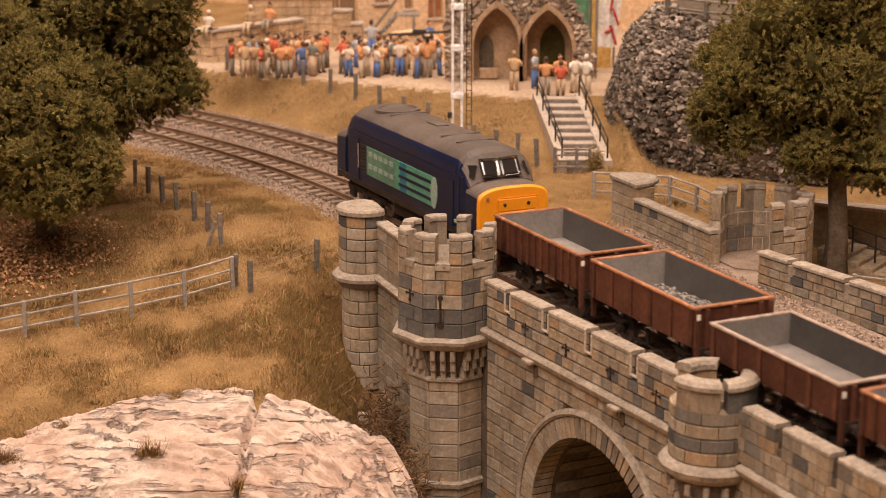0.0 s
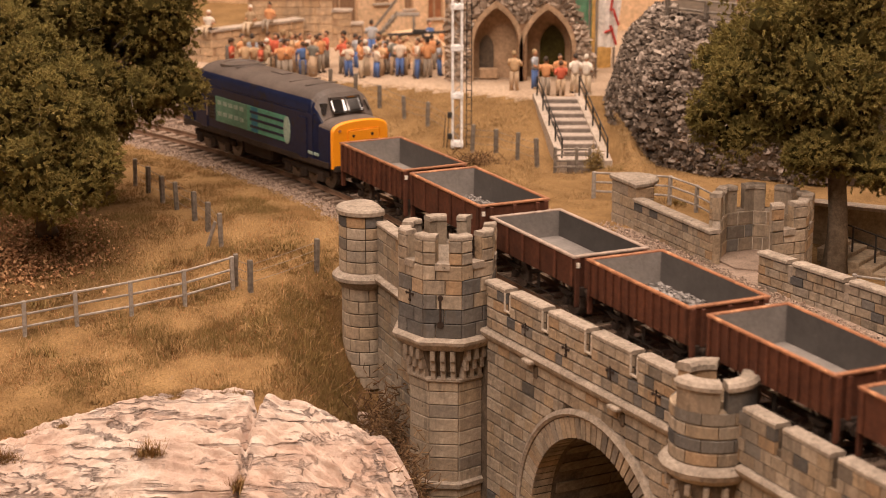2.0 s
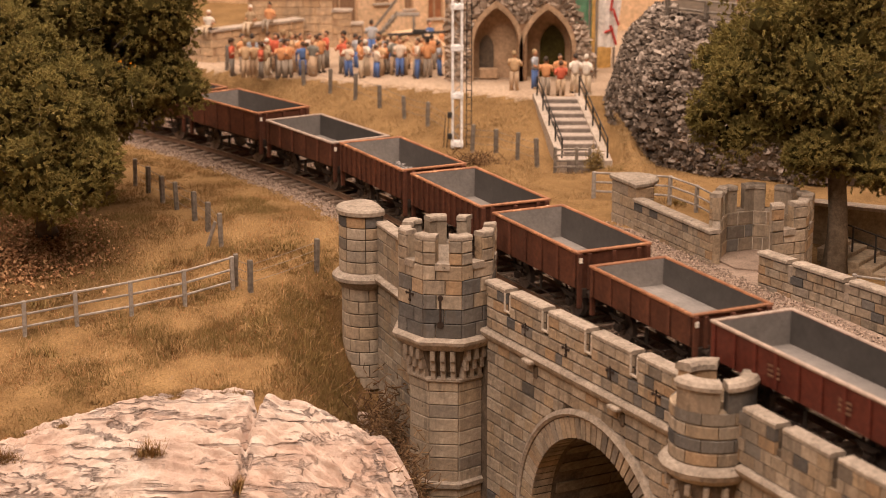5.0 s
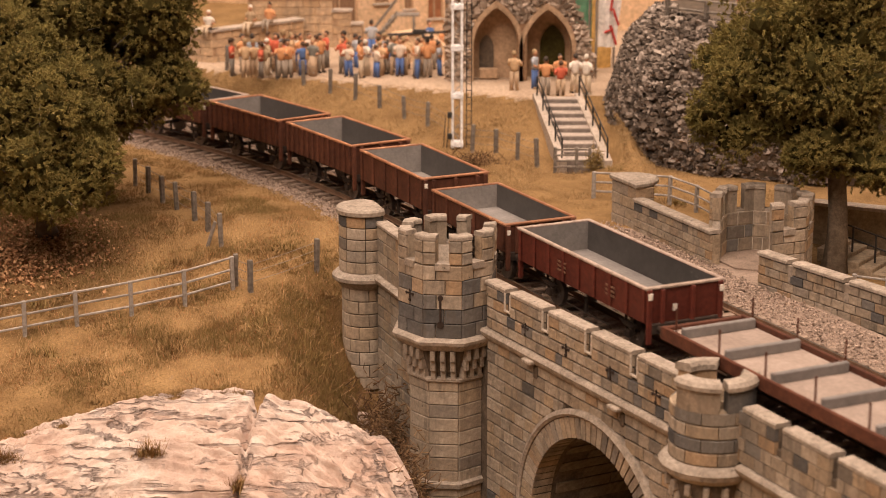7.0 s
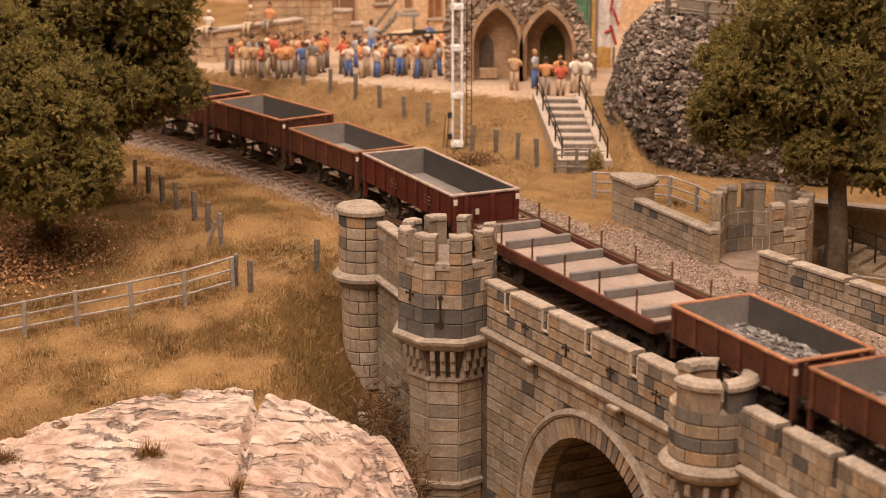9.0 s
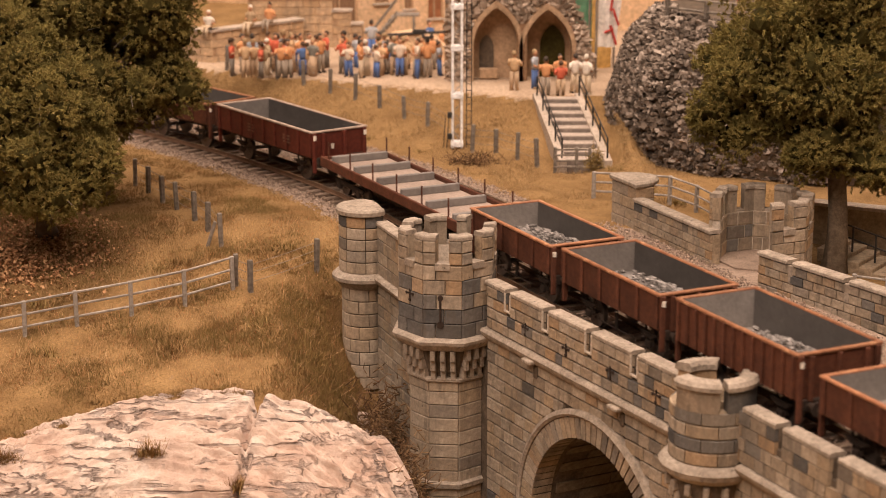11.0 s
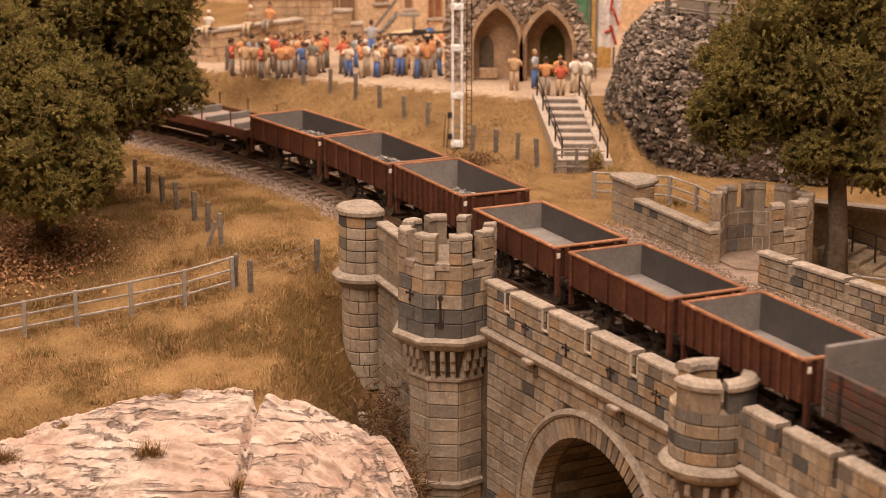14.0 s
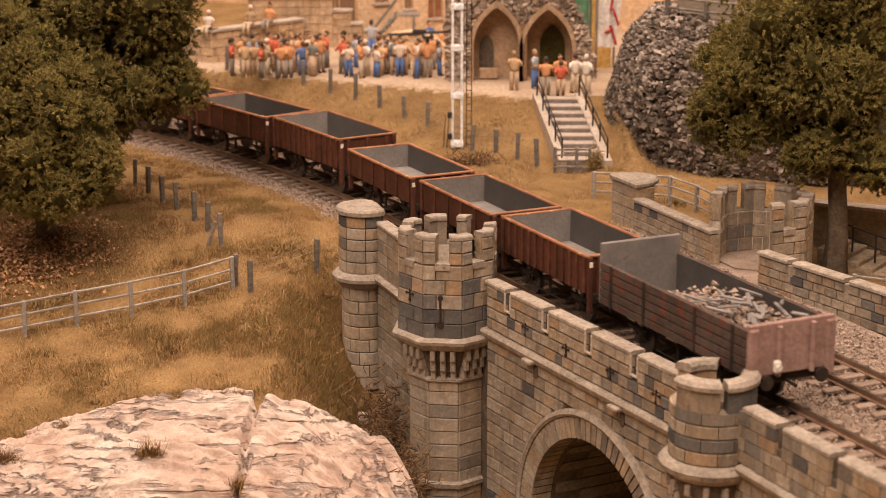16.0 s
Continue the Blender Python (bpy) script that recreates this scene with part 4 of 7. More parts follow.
def round_pier(c):
    t = thing("round_pier", pose(c[0], c[1], -4.8), "round tan stone pier with a flat domed cap", "pier", kind="structure")
    bm = bmesh.new()
    round_rows(bm, c, [(0.74, -5.0), (0.74, -1.2), (0.82, -1.0), (0.82, 1.3)], reach=0.4)
    part("pier_core", bm, M["mortar"], t)
    lay_round(t, c, 0.78, -5.0, -1.3, 0.46, 7)
    lay_round(t, c, 0.86, -0.75, 1.28, 0.42, 5, slate=0.1, a0=HEAD + radians(62), a1=HEAD + radians(298))
    bm = bmesh.new()
    round_rows(bm, c, [(0.76, -1.35), (0.84, -1.3), (0.98, -1.15), (1.12, -1.02), (1.13, -0.9), (1.0, -0.78), (0.84, -0.74)], 36)
    part("ledge", bm, M["coping"], t, "moulded stone ledge round the pier")
    bm = bmesh.new()
    round_rows(bm, c, [(0.90, 1.28), (0.97, 1.32), (0.98, 1.45), (0.93, 1.52), (0.5, 1.60), (0.05, 1.63)], 48, reach=0.42)
    part("cap", bm, M["coping"], t, "pale domed cap stone")


PIER = (-2.75, 62.9)
round_pier(PIER)

# wing wall between the near turret and the round pier
WA = Vector((-2.25, 62.2))
WB = Vector((-0.75, 58.3))
WING_A = math.atan2((WB - WA).y, (WB - WA).x)
WING_L = (WB - WA).length
wing = thing("wing_wall", pose(WA.x, WA.y, -8), "tan stone wing wall of the viaduct abutment", "wall", kind="structure")
lay_face(wing, WA, WING_A, WING_L, -0.75, 0.95, 0.43, 0.8, slate=0.12)
lay_face(wing, WA, WING_A, WING_L + 1.4, -8.1, -1.05, 0.39, 0.62, slate=0.0)
run(wing, "wall_core", WA, WING_A, 0, WING_L + 1.6, [(-1.2, -9), (-0.05, -9), (-0.05, -0.8), (-1.2, -0.8)], "mortar")
run(wing, "wall_core", WA, WING_A, 0, WING_L, [(-0.4, -0.9), (-0.05, -0.9), (-0.05, 0.95), (-0.4, 0.95)], "rough_wall")
run(wing, "string_course", WA, WING_A, 0, WING_L, STRING, "coping", "moulded stone string course")
run(wing, "coping_stone", WA, WING_A, 0, WING_L, [(d, z + 0.33) for d, z in COPE], "coping", "pale worn coping stone")


def round_turret(c):
    t = thing("round_turret", pose(c[0], c[1], -8), "round castellated stone turret with dark slate bands", "turret", kind="structure")
    # dark core: mortar behind the stones, painted shade between the corbels
    bm = bmesh.new()
    round_rows(bm, c, [(0.9, -12), (0.9, -2.2), (1.08, -1.3), (1.08, -0.3)])
    part("shaft_core", bm, M["mortar"], t)
    bm = bmesh.new()
    k = 32
    ring(bm, [[(c[0] + r * math.cos(6.2832 * i / k), c[1] + r * math.sin(6.2832 * i / k), z) for i in range(k)] for r, z in ((1.05, -0.4), (1.05, 0.6), (0.75, 0.6), (0.75, -0.3))], caps=False)
    bmesh.ops.recalc_face_normals(bm, faces=bm.faces)
    part("parapet_core", bm, M["rough_wall"], t)
    lay_round(t, c, 1.1, -0.85, 0.6, 0.36, 8, slate=0.25, slate_rows=(1,))
    bm = bmesh.new()
    round_rows(bm, c, [(1.0, -1.4), (1.1, -1.35), (1.3, -1.18), (1.36, -1.02), (1.26, -0.9), (1.1, -0.86)], 36)
    part("ledge", bm, M["coping"], t, "moulded stone ledge round the turret")
    for i in range(14):
        a = 6.2832 * i / 14
        bm = bmesh.new()
        box(bm, (0.98, 0, -1.55), (0.4, 0.16, 0.3), 0.03)
        box(bm, (0.92, 0, -1.85), (0.3, 0.16, 0.3), 0.03)
        part("corbel", bm, M["coping"], t, m=pose(c[0], c[1], 0, 0, 0, math.degrees(a)))
    lay_round(t, c, 0.94, -4.0, -2.05, 0.44, 8)
    # three merlons with narrow gaps
    for i, (a, half) in enumerate(((107, 30), (-38, 40), (-122, 32))):
        a0, a1 = radians(a - half), radians(a + half)
        bm = bmesh.new()
        lp = []
        for k in range(9):
            q = a0 + (a1 - a0) * k / 8
            lp.append([(c[0] + r * math.cos(q), c[1] + r * math.sin(q), z) for r, z in ((0.75, 0.58), (1.12, 0.58), (1.12, 1.18), (0.75, 1.18))])
        ring(bm, lp)
        bmesh.ops.recalc_face_normals(bm, faces=bm.faces)
        mer = part("merlon", bm, M["slate_ashlar" if i == 1 else "ashlar"], t)
        bm = bmesh.new()
        lp = []
        for k in range(9):
            q = a0 - 0.04 + (a1 - a0 + 0.08) * k / 8
            lp.append([(c[0] + r * math.cos(q), c[1] + r * math.sin(q), z) for r, z in ((0.70, 1.17), (1.19, 1.17), (1.2, 1.28), (1.12, 1.38), (0.76, 1.40), (0.7, 1.3))])
        ring(bm, lp)
        bmesh.ops.recalc_face_normals(bm, faces=bm.faces)
        part("merlon_cap", bm, M["coping"], mer, "pale rounded cap stone")


RT = at_wall(11.95, 0.12)
round_turret((RT.x, RT.y))


# ---- far parapet ----
A24 = radians(24)
FD, FN = Vector((-math.sin(A24), math.cos(A24))), Vector((math.cos(A24), math.sin(A24)))


def far(s, n):
    return Vector((5.0, 54.0)) + FD * s + FN * n


def far_wall(name, p, q, z_top, notches, label):
    """A parapet on the far side; its dressed face looks at the track."""
    p, q = Vector(p), Vector(q)
    d = (q - p).normalized()
    ang = math.atan2(d.y, d.x)
    ln = (q - p).length
    t = thing(name, pose(p.x, p.y, -0.5), label, "parapet", kind="structure")
    lay_face(t, p, ang, ln, -0.5, z_top - 0.16, 0.33, 0.55, slate=0.05)
    cuts = [0.0] + [v for n in notches for v in (n - 0.12, n + 0.12)] + [ln]
    for a, b in zip(cuts[::2], cuts[1::2]):
        run(t, "coping_stone", p, ang, a, b, [(d_, z + z_top - 0.79) for d_, z in COPE], "coping", "pale worn coping stone")
    run(t, "parapet_core", p, ang, 0, ln, [(-0.36, -6), (-0.06, -6), (-0.06, z_top - 0.17), (-0.36, z_top - 0.17)], "rough_wall")
    for n in notches:
        c = p + d * n
        bm = bmesh.new()
        box(bm, (0, 0.02, z_top - 0.45), (0.2, 0.12, 0.62), 0.02)
        part("embrasure", bm, M["coping"], t, m=pose(c.x, c.y, 0, 0, 0, math.degrees(ang)))
    return t


far_wall("far_parapet", far(10.95, 7.12), far(5.55, 7.08), 0.85, (), "low tan stone parapet with a pale coping")
far_wall("far_parapet", far(2.55, 7.02), far(-22.0, 10.6), 0.87, (1.55, 4.1, 6.7, 9.4, 12.2), "notched tan stone parapet beside the ballast")


def d_pier():
    t = thing("end_pier", pose(*far(11.8, 7.6), -0.5), "D-shaped stone end pier with a pale flat top", "pier", kind="structure")
    c = far(11.85, 7.25)
    base = math.atan2(FN.y, FN.x)
    plan = lambda r, f: [tuple(c + FD * -r - FN * f), *[tuple(c + FD * (-r * math.cos(math.pi * k / 16)) + FN * (r * 1.3 * math.sin(math.pi * k / 16))) for k in range(17)], tuple(c + FD * r - FN * f)]
    bm = bmesh.new()
    prism(bm, plan(0.86, 0.02), -0.8, 1.24)
    part("pier_core", bm, M["mortar"], t)
    bm = bmesh.new()
    ring(bm, [[(x, y, z) for x, y in plan(r, f)] for r, f, z in ((0.95, 0.1, 1.18), (1.0, 0.14, 1.24), (1.0, 0.14, 1.34), (0.93, 0.06, 1.41))])
    bmesh.ops.recalc_face_normals(bm, faces=bm.faces)
    part("cap", bm, M["coping"], t, "pale flat cap stone")
    p = c + FD * 0.9 - FN * 0.06
    lay_face(t, p, math.atan2(-FD.y, -FD.x), 1.8, -0.5, 1.18, 0.42, 0.75, slate=0.08)
    q = c - FD * 0.9 - FN * 0.06
    lay_face(t, q, math.atan2(FN.y, FN.x), 0.75, -0.5, 1.18, 0.42, 0.6)


d_pier()


# ---- rolling stock ----
def wheelset(parent, y, r=0.46):
    """One axle with two flanged wheels; it turns as the thing rolls."""
    bm = bmesh.new()
    rod(bm, (-0.75, 0, 0), (0.75, 0, 0), 0.08, seg=8)
    for s in (-1, 1):
        rod(bm, (s * 0.56, 0, 0), (s * 0.69, 0, 0), r, seg=20)
        rod(bm, (s * 0.55, 0, 0), (s * 0.575, 0, 0), r + 0.035, seg=20)
        for k in range(6):
            a = k * math.pi / 3
            box(bm, (s * 0.70, 0.2 * math.cos(a), 0.2 * math.sin(a)), (0.02, 0.1, 0.1), 0.02)
    ob = part("wheelset", bm, M["wheel_steel"], parent, "dark steel wheels on an axle", m=pose(0, y, r), local=True)
    return ob, r


def tub(bm, l, w, z0, z1, t=0.09, taper=0.0):
    """An open box with a floor; material 1 inside, 2 on the floor and the inner ends."""
    a, b = w / 2, l / 2
    f = 0.12
    def q(x, y, z):
        return [(-x, -y, z), (x, -y, z), (x, y, z), (-x, y, z)]
    rows = ring(bm, [q(a - taper, b - taper, z0), q(a, b, z1), q(a - t, b - t, z1), q(a - t - taper, b - t - taper, z0 + f)], caps=False)
    bm.faces.new(list(reversed(rows[0])))
    fl = bm.faces.new(rows[3])
    bmesh.ops.recalc_face_normals(bm, faces=bm.faces)
    for face in bm.faces:
        c = face.calc_center_median()
        if face is fl:
            face.material_index = 2
        elif abs(c.x) < a - t * 0.3 and abs(c.y) < b - t * 0.3 and c.z > z0 + 0.02 and not face.normal.z < -0.9:
            if abs(face.normal.z) < 0.6:
                # ends take the paler dusty floor colour, partly for light falling on them
                face.material_index = 2 if abs(face.normal.y) > 0.7 else 1


def rim_frame(bm, l, w, z, t=0.13, h=0.09):
    for s in (-1, 1):
        box(bm, (s * (w / 2 - 0.02), 0, z), (t, l + 0.1, h), 0.025)
        box(bm, (0, s * (l / 2 - 0.02), z + 0.004), (w + 0.1, t, h), 0.025)


def running_gear(t, l, wheels, wb):
    """Solebars, axle guards, brake gear, buffers and coupling under a wagon."""
    for s in (-1, 1):
        bm = bmesh.new()
        box(bm, (s * 0.88, 0, 1.07), (0.10, l, 0.18), 0.02)
        part("solebar", bm, M["underframe"], t, local=True)
        for y in wheels:
            bm = bmesh.new()
            for e in (-1, 1):
                box(bm, (s * 0.88, y + e * 0.2, 0.72), (0.05, 0.09, 0.6), 0.015, turn=Matrix.Rotation(-e * 0.22, 3, "X"))
            box(bm, (s * 0.94, y, 0.47), (0.14, 0.24, 0.22), 0.03)
            for k, span in enumerate((0.9, 0.7, 0.5)):
                box(bm, (s * 0.94, y, 0.80 - 0.055 * k), (0.09, span, 0.045), 0.01)
            part("axle_guard", bm, M["underframe"], t, local=True)
        bm = bmesh.new()
        box(bm, (s * 0.95, 0.0, 0.42), (0.04, wb * 0.55, 0.05), 0.012)
        box(bm, (s * 0.93, 0.1, 0.65), (0.07, 0.12, 0.5), 0.015)
        part("brake_lever", bm, M["underframe"], t, local=True)
        for e in (-1, 1):
            bm = bmesh.new()
            rod(bm, (s * 0.86, e * (l / 2), 1.02), (s * 0.86, e * (l / 2 + 0.32), 1.02), 0.09, seg=10)
            rod(bm, (s * 0.86, e * (l / 2 + 0.32), 1.02), (s * 0.86, e * (l / 2 + 0.38), 1.02), 0.2, seg=14)
            part("buffer", bm, M["underframe"], t, local=True)
    for e in (-1, 1):
        bm = bmesh.new()
        box(bm, (0, e * (l / 2 - 0.05), 1.02), (2.2, 0.12, 0.3), 0.02)
        part("headstock", bm, M["underframe"], t, local=True)
        bm = bmesh.new()
        rod(bm, (0, e * (l / 2), 0.9), (0, e * (l / 2 + 0.42), 0.86), 0.05, seg=8)
        part("coupling", bm, M["underframe"], t, local=True)
    for y in wheels:
        bm = bmesh.new()
        box(bm, (0, y, 1.0), (1.8, 0.14, 0.14), 0.02)
        part("cross_member", bm, M["underframe"], t, local=True)
    return [wheelset(t, y) for y in wheels]


ROLLING = []


def load_stones(parent, l, w, z, heap, seed, cover=1.0):
    r = np.random.RandomState(seed)
    n = int(420 * cover)
    x = r.uniform(-w / 2 + 0.2, w / 2 - 0.2, n)
    y = r.normal(0.2, l * 0.22, n).clip(-l / 2 + 0.25, l / 2 - 0.25)
    zz = z + heap * np.exp(-(y / (l * 0.28)) ** 2 - (x / (w * 0.4)) ** 2) * r.uniform(0.3, 1, n)
    ob = pebbles("stone_load", np.stack([x, y, zz], -1), 0.06, "stone_load", "grey crushed stone in the wagon", "", seed, parent, blocky=True)
    return ob


def open_wagon(u, top, style, seed, load=0.0, l=5.5, over=6.4, w=2.55):
    """A four-wheel open wagon. style: ribbed, plain or large."""
    names = {"ribbed": "rust-red ribbed steel open wagon", "plain": "rust-brown plain open wagon, worn orange rim", "large": "long maroon open wagon with pale grey rim"}
    t = thing("open_wagon", pose(0, 0, 0), names[style] + (" with a heap of stone" if load else ""), "wagon", "wagons of the train")
    paint = "maroon" if style == "large" else "rust_red"
    z0 = 1.17
    bm = bmesh.new()
    tub(bm, l, w, z0, top, 0.1, 0.03)
    part("body", bm, [M[paint], M["wagon_inside"], M["wagon_floor"]], t, local=True)
    bm = bmesh.new()
    rim_frame(bm, l, w, top)
    part("rim", bm, M["grey_rim" if style in ("large",) or seed % 5 == 2 else "rust_rim"], t, "worn orange top rail" if style != "large" else "pale grey top rail", local=True)
    k = {"ribbed": 13, "plain": 6, "large": 9}[style]
    for s in (-1, 1):
        for i in range(k):
            y = -l / 2 + 0.12 + (l - 0.24) * i / (k - 1)
            bm = bmesh.new()
            box(bm, (s * (w / 2 + 0.02), y, (z0 + top) / 2), (0.09 if style == "ribbed" else 0.05, 0.10 if style == "ribbed" else 0.16, top - z0 - 0.06), 0.02)
            part("side_rib", bm, M[paint], t, local=True)
        for x in (-0.85, 0.0, 0.85) if style != "large" else (-0.75, 0.25):
            bm = bmesh.new()
            box(bm, (x, s * (l / 2 + 0.03), (z0 + top) / 2 - 0.05), (0.14, 0.1, top - z0), 0.02)
            part("end_rib", bm, M[paint], t, local=True)
        for e in (-1, 1):
            bm = bmesh.new()
            box(bm, (e * (w / 2 - 0.1), s * (l / 2 + 0.03), (0.55 + top) / 2), (0.18, 0.09, top - 0.58), 0.03)
            part("corner_post", bm, M[paint], t, local=True)
            if style != "large" and e * s * (1 if seed % 3 else -1) > 0:
                bm = bmesh.new()
                box(bm, (e * (w / 2 - 0.1), s * (l / 2 + 0.085), top - 0.24), (0.12, 0.02, 0.16), 0.006)
                part("marker_plate", bm, M["cream"], t, "small white marker plate", local=True)
    if style == "large":
        for e, x in ((-1, -w / 2 + 0.1), (-1, w / 2 - 0.1)):
            bm = bmesh.new()
            box(bm, (x, -l / 2 - 0.085, top - 0.22), (0.15, 0.02, 0.2), 0.01)
            part("marker_plate", bm, M["cream"], t, "small white marker plate", local=True)
        bm = bmesh.new()
        box(bm, (-0.35, -l / 2 - 0.06, z0 + 0.42), (0.13, 0.02, 0.2))
        part("marker_plate", bm, M["cream"], t, "small white marker plate", local=True)
        for y in (-1.9, 1.0):
            bm = bmesh.new()
            for j in range(3):
                box(bm, (-w / 2 - 0.02, y, z0 + 0.62 - j * 0.13), (0.02, 0.5, 0.06))
            part("stencil_bars", bm, M["stencil"], t, "faded stencilled lines", local=True)
    if load:
        load_stones(t, l, w, z0 + 0.17, load, seed)
    wb = l * 0.62
    ws = running_gear(t, over - 0.85, (-wb / 2, wb / 2), wb)
    ROLLING.append((t, u, wb / 2, ws))
    return t


def flat_wagon(u):
    l, w, z = 12.1, 2.6, 1.30
    t = thing("flat_wagon", pose(0, 0, 0), "long rust-red low-sided bogie wagon with grey cross bolsters", "wagon", "wagons of the train")
    bm = bmesh.new()
    box(bm, (0, 0, z - 0.12), (w - 0.1, l, 0.14), 0.02)
    part("floor", bm, M["pink_floor"], t, "worn pinkish plank floor", local=True)
    for s in (-1, 1):
        bm = bmesh.new()
        box(bm, (s * (w / 2), 0, z - 0.08), (0.1, l, 0.4), 0.03)
        part("side_sill", bm, M["rust_red"], t, local=True)
        bm = bmesh.new()
        box(bm, (0, s * l / 2, z - 0.1), (w + 0.1, 0.12, 0.36), 0.03)
        part("end_sill", bm, M["rust_red"], t, local=True)
        bm = bmesh.new()
        box(bm, (s * 0.5, 0, 0.95), (0.16, l - 0.6, 0.42), 0.02)
        box(bm, (s * 0.5, 0, 0.7), (0.16, l * 0.5, 0.4), 0.02)
        part("girder", bm, M["underframe"], t, local=True)
    for i in range(6):
        y = -l / 2 + 0.8 + i * (l - 1.6) / 5
        bm = bmesh.new()
        box(bm, (0, y, z + 0.09), (w - 0.25, 0.16, 0.30), 0.03)
        part("bolster", bm, M["dusty_plate"], t, "dusty grey steel cross bolster", local=True)
        for s in (-1, 1):
            bm = bmesh.new()
            rod(bm, (s * (w / 2 - 0.06), y + 0.2, z), (s * (w / 2 - 0.06), y + 0.2, z + 0.75), 0.03, seg=6)
            part("stanchion", bm, M["rust_red"], t, local=True)
    ws = []
    for y in (-4.2, 4.2):
        for s in (-1, 1):
            bm = bmesh.new()
            box(bm, (s * 0.9, y, 0.55), (0.12, 2.6, 0.22), 0.04)
            for e in (-0.9, 0.9):
                box(bm, (s * 0.93, y + e, 0.45), (0.16, 0.32, 0.34), 0.04)
            part("bogie_frame", bm, M["underframe"], t, local=True)
        ws += [wheelset(t, y - 0.9), wheelset(t, y + 0.9)]
    bm = bmesh.new()
    for e in (-1, 1):
        rod(bm, (0, e * l / 2, 0.9), (0, e * (l / 2 + 0.45), 0.88), 0.06)
        for s in (-1, 1):
            rod(bm, (s * 0.86, e * l / 2, 1.02), (s * 0.86, e * (l / 2 + 0.35), 1.02), 0.1, seg=10)
            rod(bm, (s * 0.86, e * (l / 2 + 0.35), 1.02), (s * 0.86, e * (l / 2 + 0.4), 1.02), 0.2, seg=14)
    part("buffer_gear", bm, M["underframe"], t, local=True)
    ROLLING.append((t, u, 4.2, ws))


def tail_wagon(u):
    l, w, z0, top = 7.5, 2.6, 1.15, 2.42
    t = thing("tail_wagon", pose(0, 0, 0), "worn grey and red plank wagon with debris and a tail lamp", "wagon", "wagons of the train")
    bm = bmesh.new()
    tub(bm, l, w, z0, top - 0.02, 0.1)
    part("body", bm, [M["worn_board"], M["wagon_inside"], M["wagon_floor"]], t, local=True)
    n = 5
    for s in (-1, 1):
        for i in range(n):
            bm = bmesh.new()
            h = (top - z0) / n
            box(bm, (s * (w / 2 + 0.02), 0, z0 + h * (i + 0.5)), (0.06, l, h - 0.03), 0.015)
            part("side_plank", bm, M["worn_board"], t, local=True)
        for y in (-3.1, -1.3, 1.3, 3.1):
            bm = bmesh.new()
            box(bm, (s * (w / 2 + 0.06), y, (z0 + top) / 2), (0.05, 0.12, top - z0), 0.01)
            part("side_strap", bm, M["underframe"], t, local=True)
    for y, hgt, mat in ((l / 2, 0.55, "dusty_plate"), (-l / 2, 0.14, "faded_pink")):
        bm = bmesh.new()
        box(bm, (0, y, (z0 + top + hgt) / 2), (w + 0.08, 0.14, top + hgt - z0), 0.03)
        part("end_board", bm, M[mat], t, "faded pink plank end" if hgt < 0.3 else "tall dusty grey end plate", local=True)
    for x in (-0.42, 0.62):
        bm = bmesh.new()
        box(bm, (x, -l / 2 - 0.12, (z0 + top) / 2), (0.14, 0.12, top - z0 + 0.1), 0.03)
        part("end_stanchion", bm, M["faded_pink"], t, local=True)
    for s in (-1, 1):
        bm = bmesh.new()
        box(bm, (s * (w / 2 - 0.1), -l / 2 - 0.08, 1.7), (0.3, 0.12, 1.5), 0.04)
        part("corner_post", bm, M["faded_pink"], t, local=True)
    bm = bmesh.new()
    box(bm, (-0.55, -l / 2 - 0.24, 1.42), (0.22, 0.16, 0.34), 0.05)
    rod(bm, (-0.55, -l / 2 - 0.31, 1.42), (-0.55, -l / 2 - 0.36, 1.42), 0.09, seg=12)
    part("tail_lamp", bm, M["lamp_face"], t, "small white tail lamp", local=True)
    r = random.Random(3)
    pts = np.array([(r.uniform(-1.0, 1.0), r.uniform(-3.3, 1.2), 1.75 + r.uniform(0, 0.42)) for _ in range(700)])
    pebbles("debris", pts, 0.095, "gravel", "rubble and scrap piled in the wagon", "", 31, t)
    for _ in range(22):
        a = Vector((r.uniform(-0.9, 0.9), r.uniform(-3.0, -0.6), 2.3 + r.uniform(0, 0.26)))
        bm = bmesh.new()
        box(bm, a, (r.uniform(0.06, 0.18), r.uniform(0.4, 1.1), 0.05), 0.01, turn=Matrix.Rotation(r.uniform(-0.9, 0.9), 3, "Z") @ Matrix.Rotation(r.uniform(-0.2, 0.2), 3, "X"))
        part("plank", bm, M["dusty_plate"], t, "loose dusty grey plank", local=True)
    ws = running_gear(t, 7.3, (-2.2, 2.2), 4.4)
    ROLLING.append((t, u, 2.2, ws))


open_wagon(2.65, 2.25, "ribbed", 1)
open_wagon(-3.65, 2.3, "plain", 4, load=0.25)
open_wagon(-10.0, 2.12, "plain", 2)
open_wagon(-16.35, 2.25, "ribbed", 3, load=0.15)
open_wagon(-22.75, 2.3, "ribbed", 6)
open_wagon(-29.2, 2.3, "plain", 5)
open_wagon(-35.55, 2.08, "plain", 8)
open_wagon(-43.1, 2.2, "large", 9, l=7.7, over=8.7)
flat_wagon(-53.95)
open_wagon(-63.65, 2.1, "plain", 11, load=0.35)
open_wagon(-69.95, 2.2, "plain", 13, load=0.4)
open_wagon(-76.35, 2.35, "ribbed", 14, load=0.45)
open_wagon(-82.85, 2.12, "plain", 16)
open_wagon(-89.3, 2.2, "plain", 18)
open_wagon(-95.6, 2.32, "ribbed", 19)
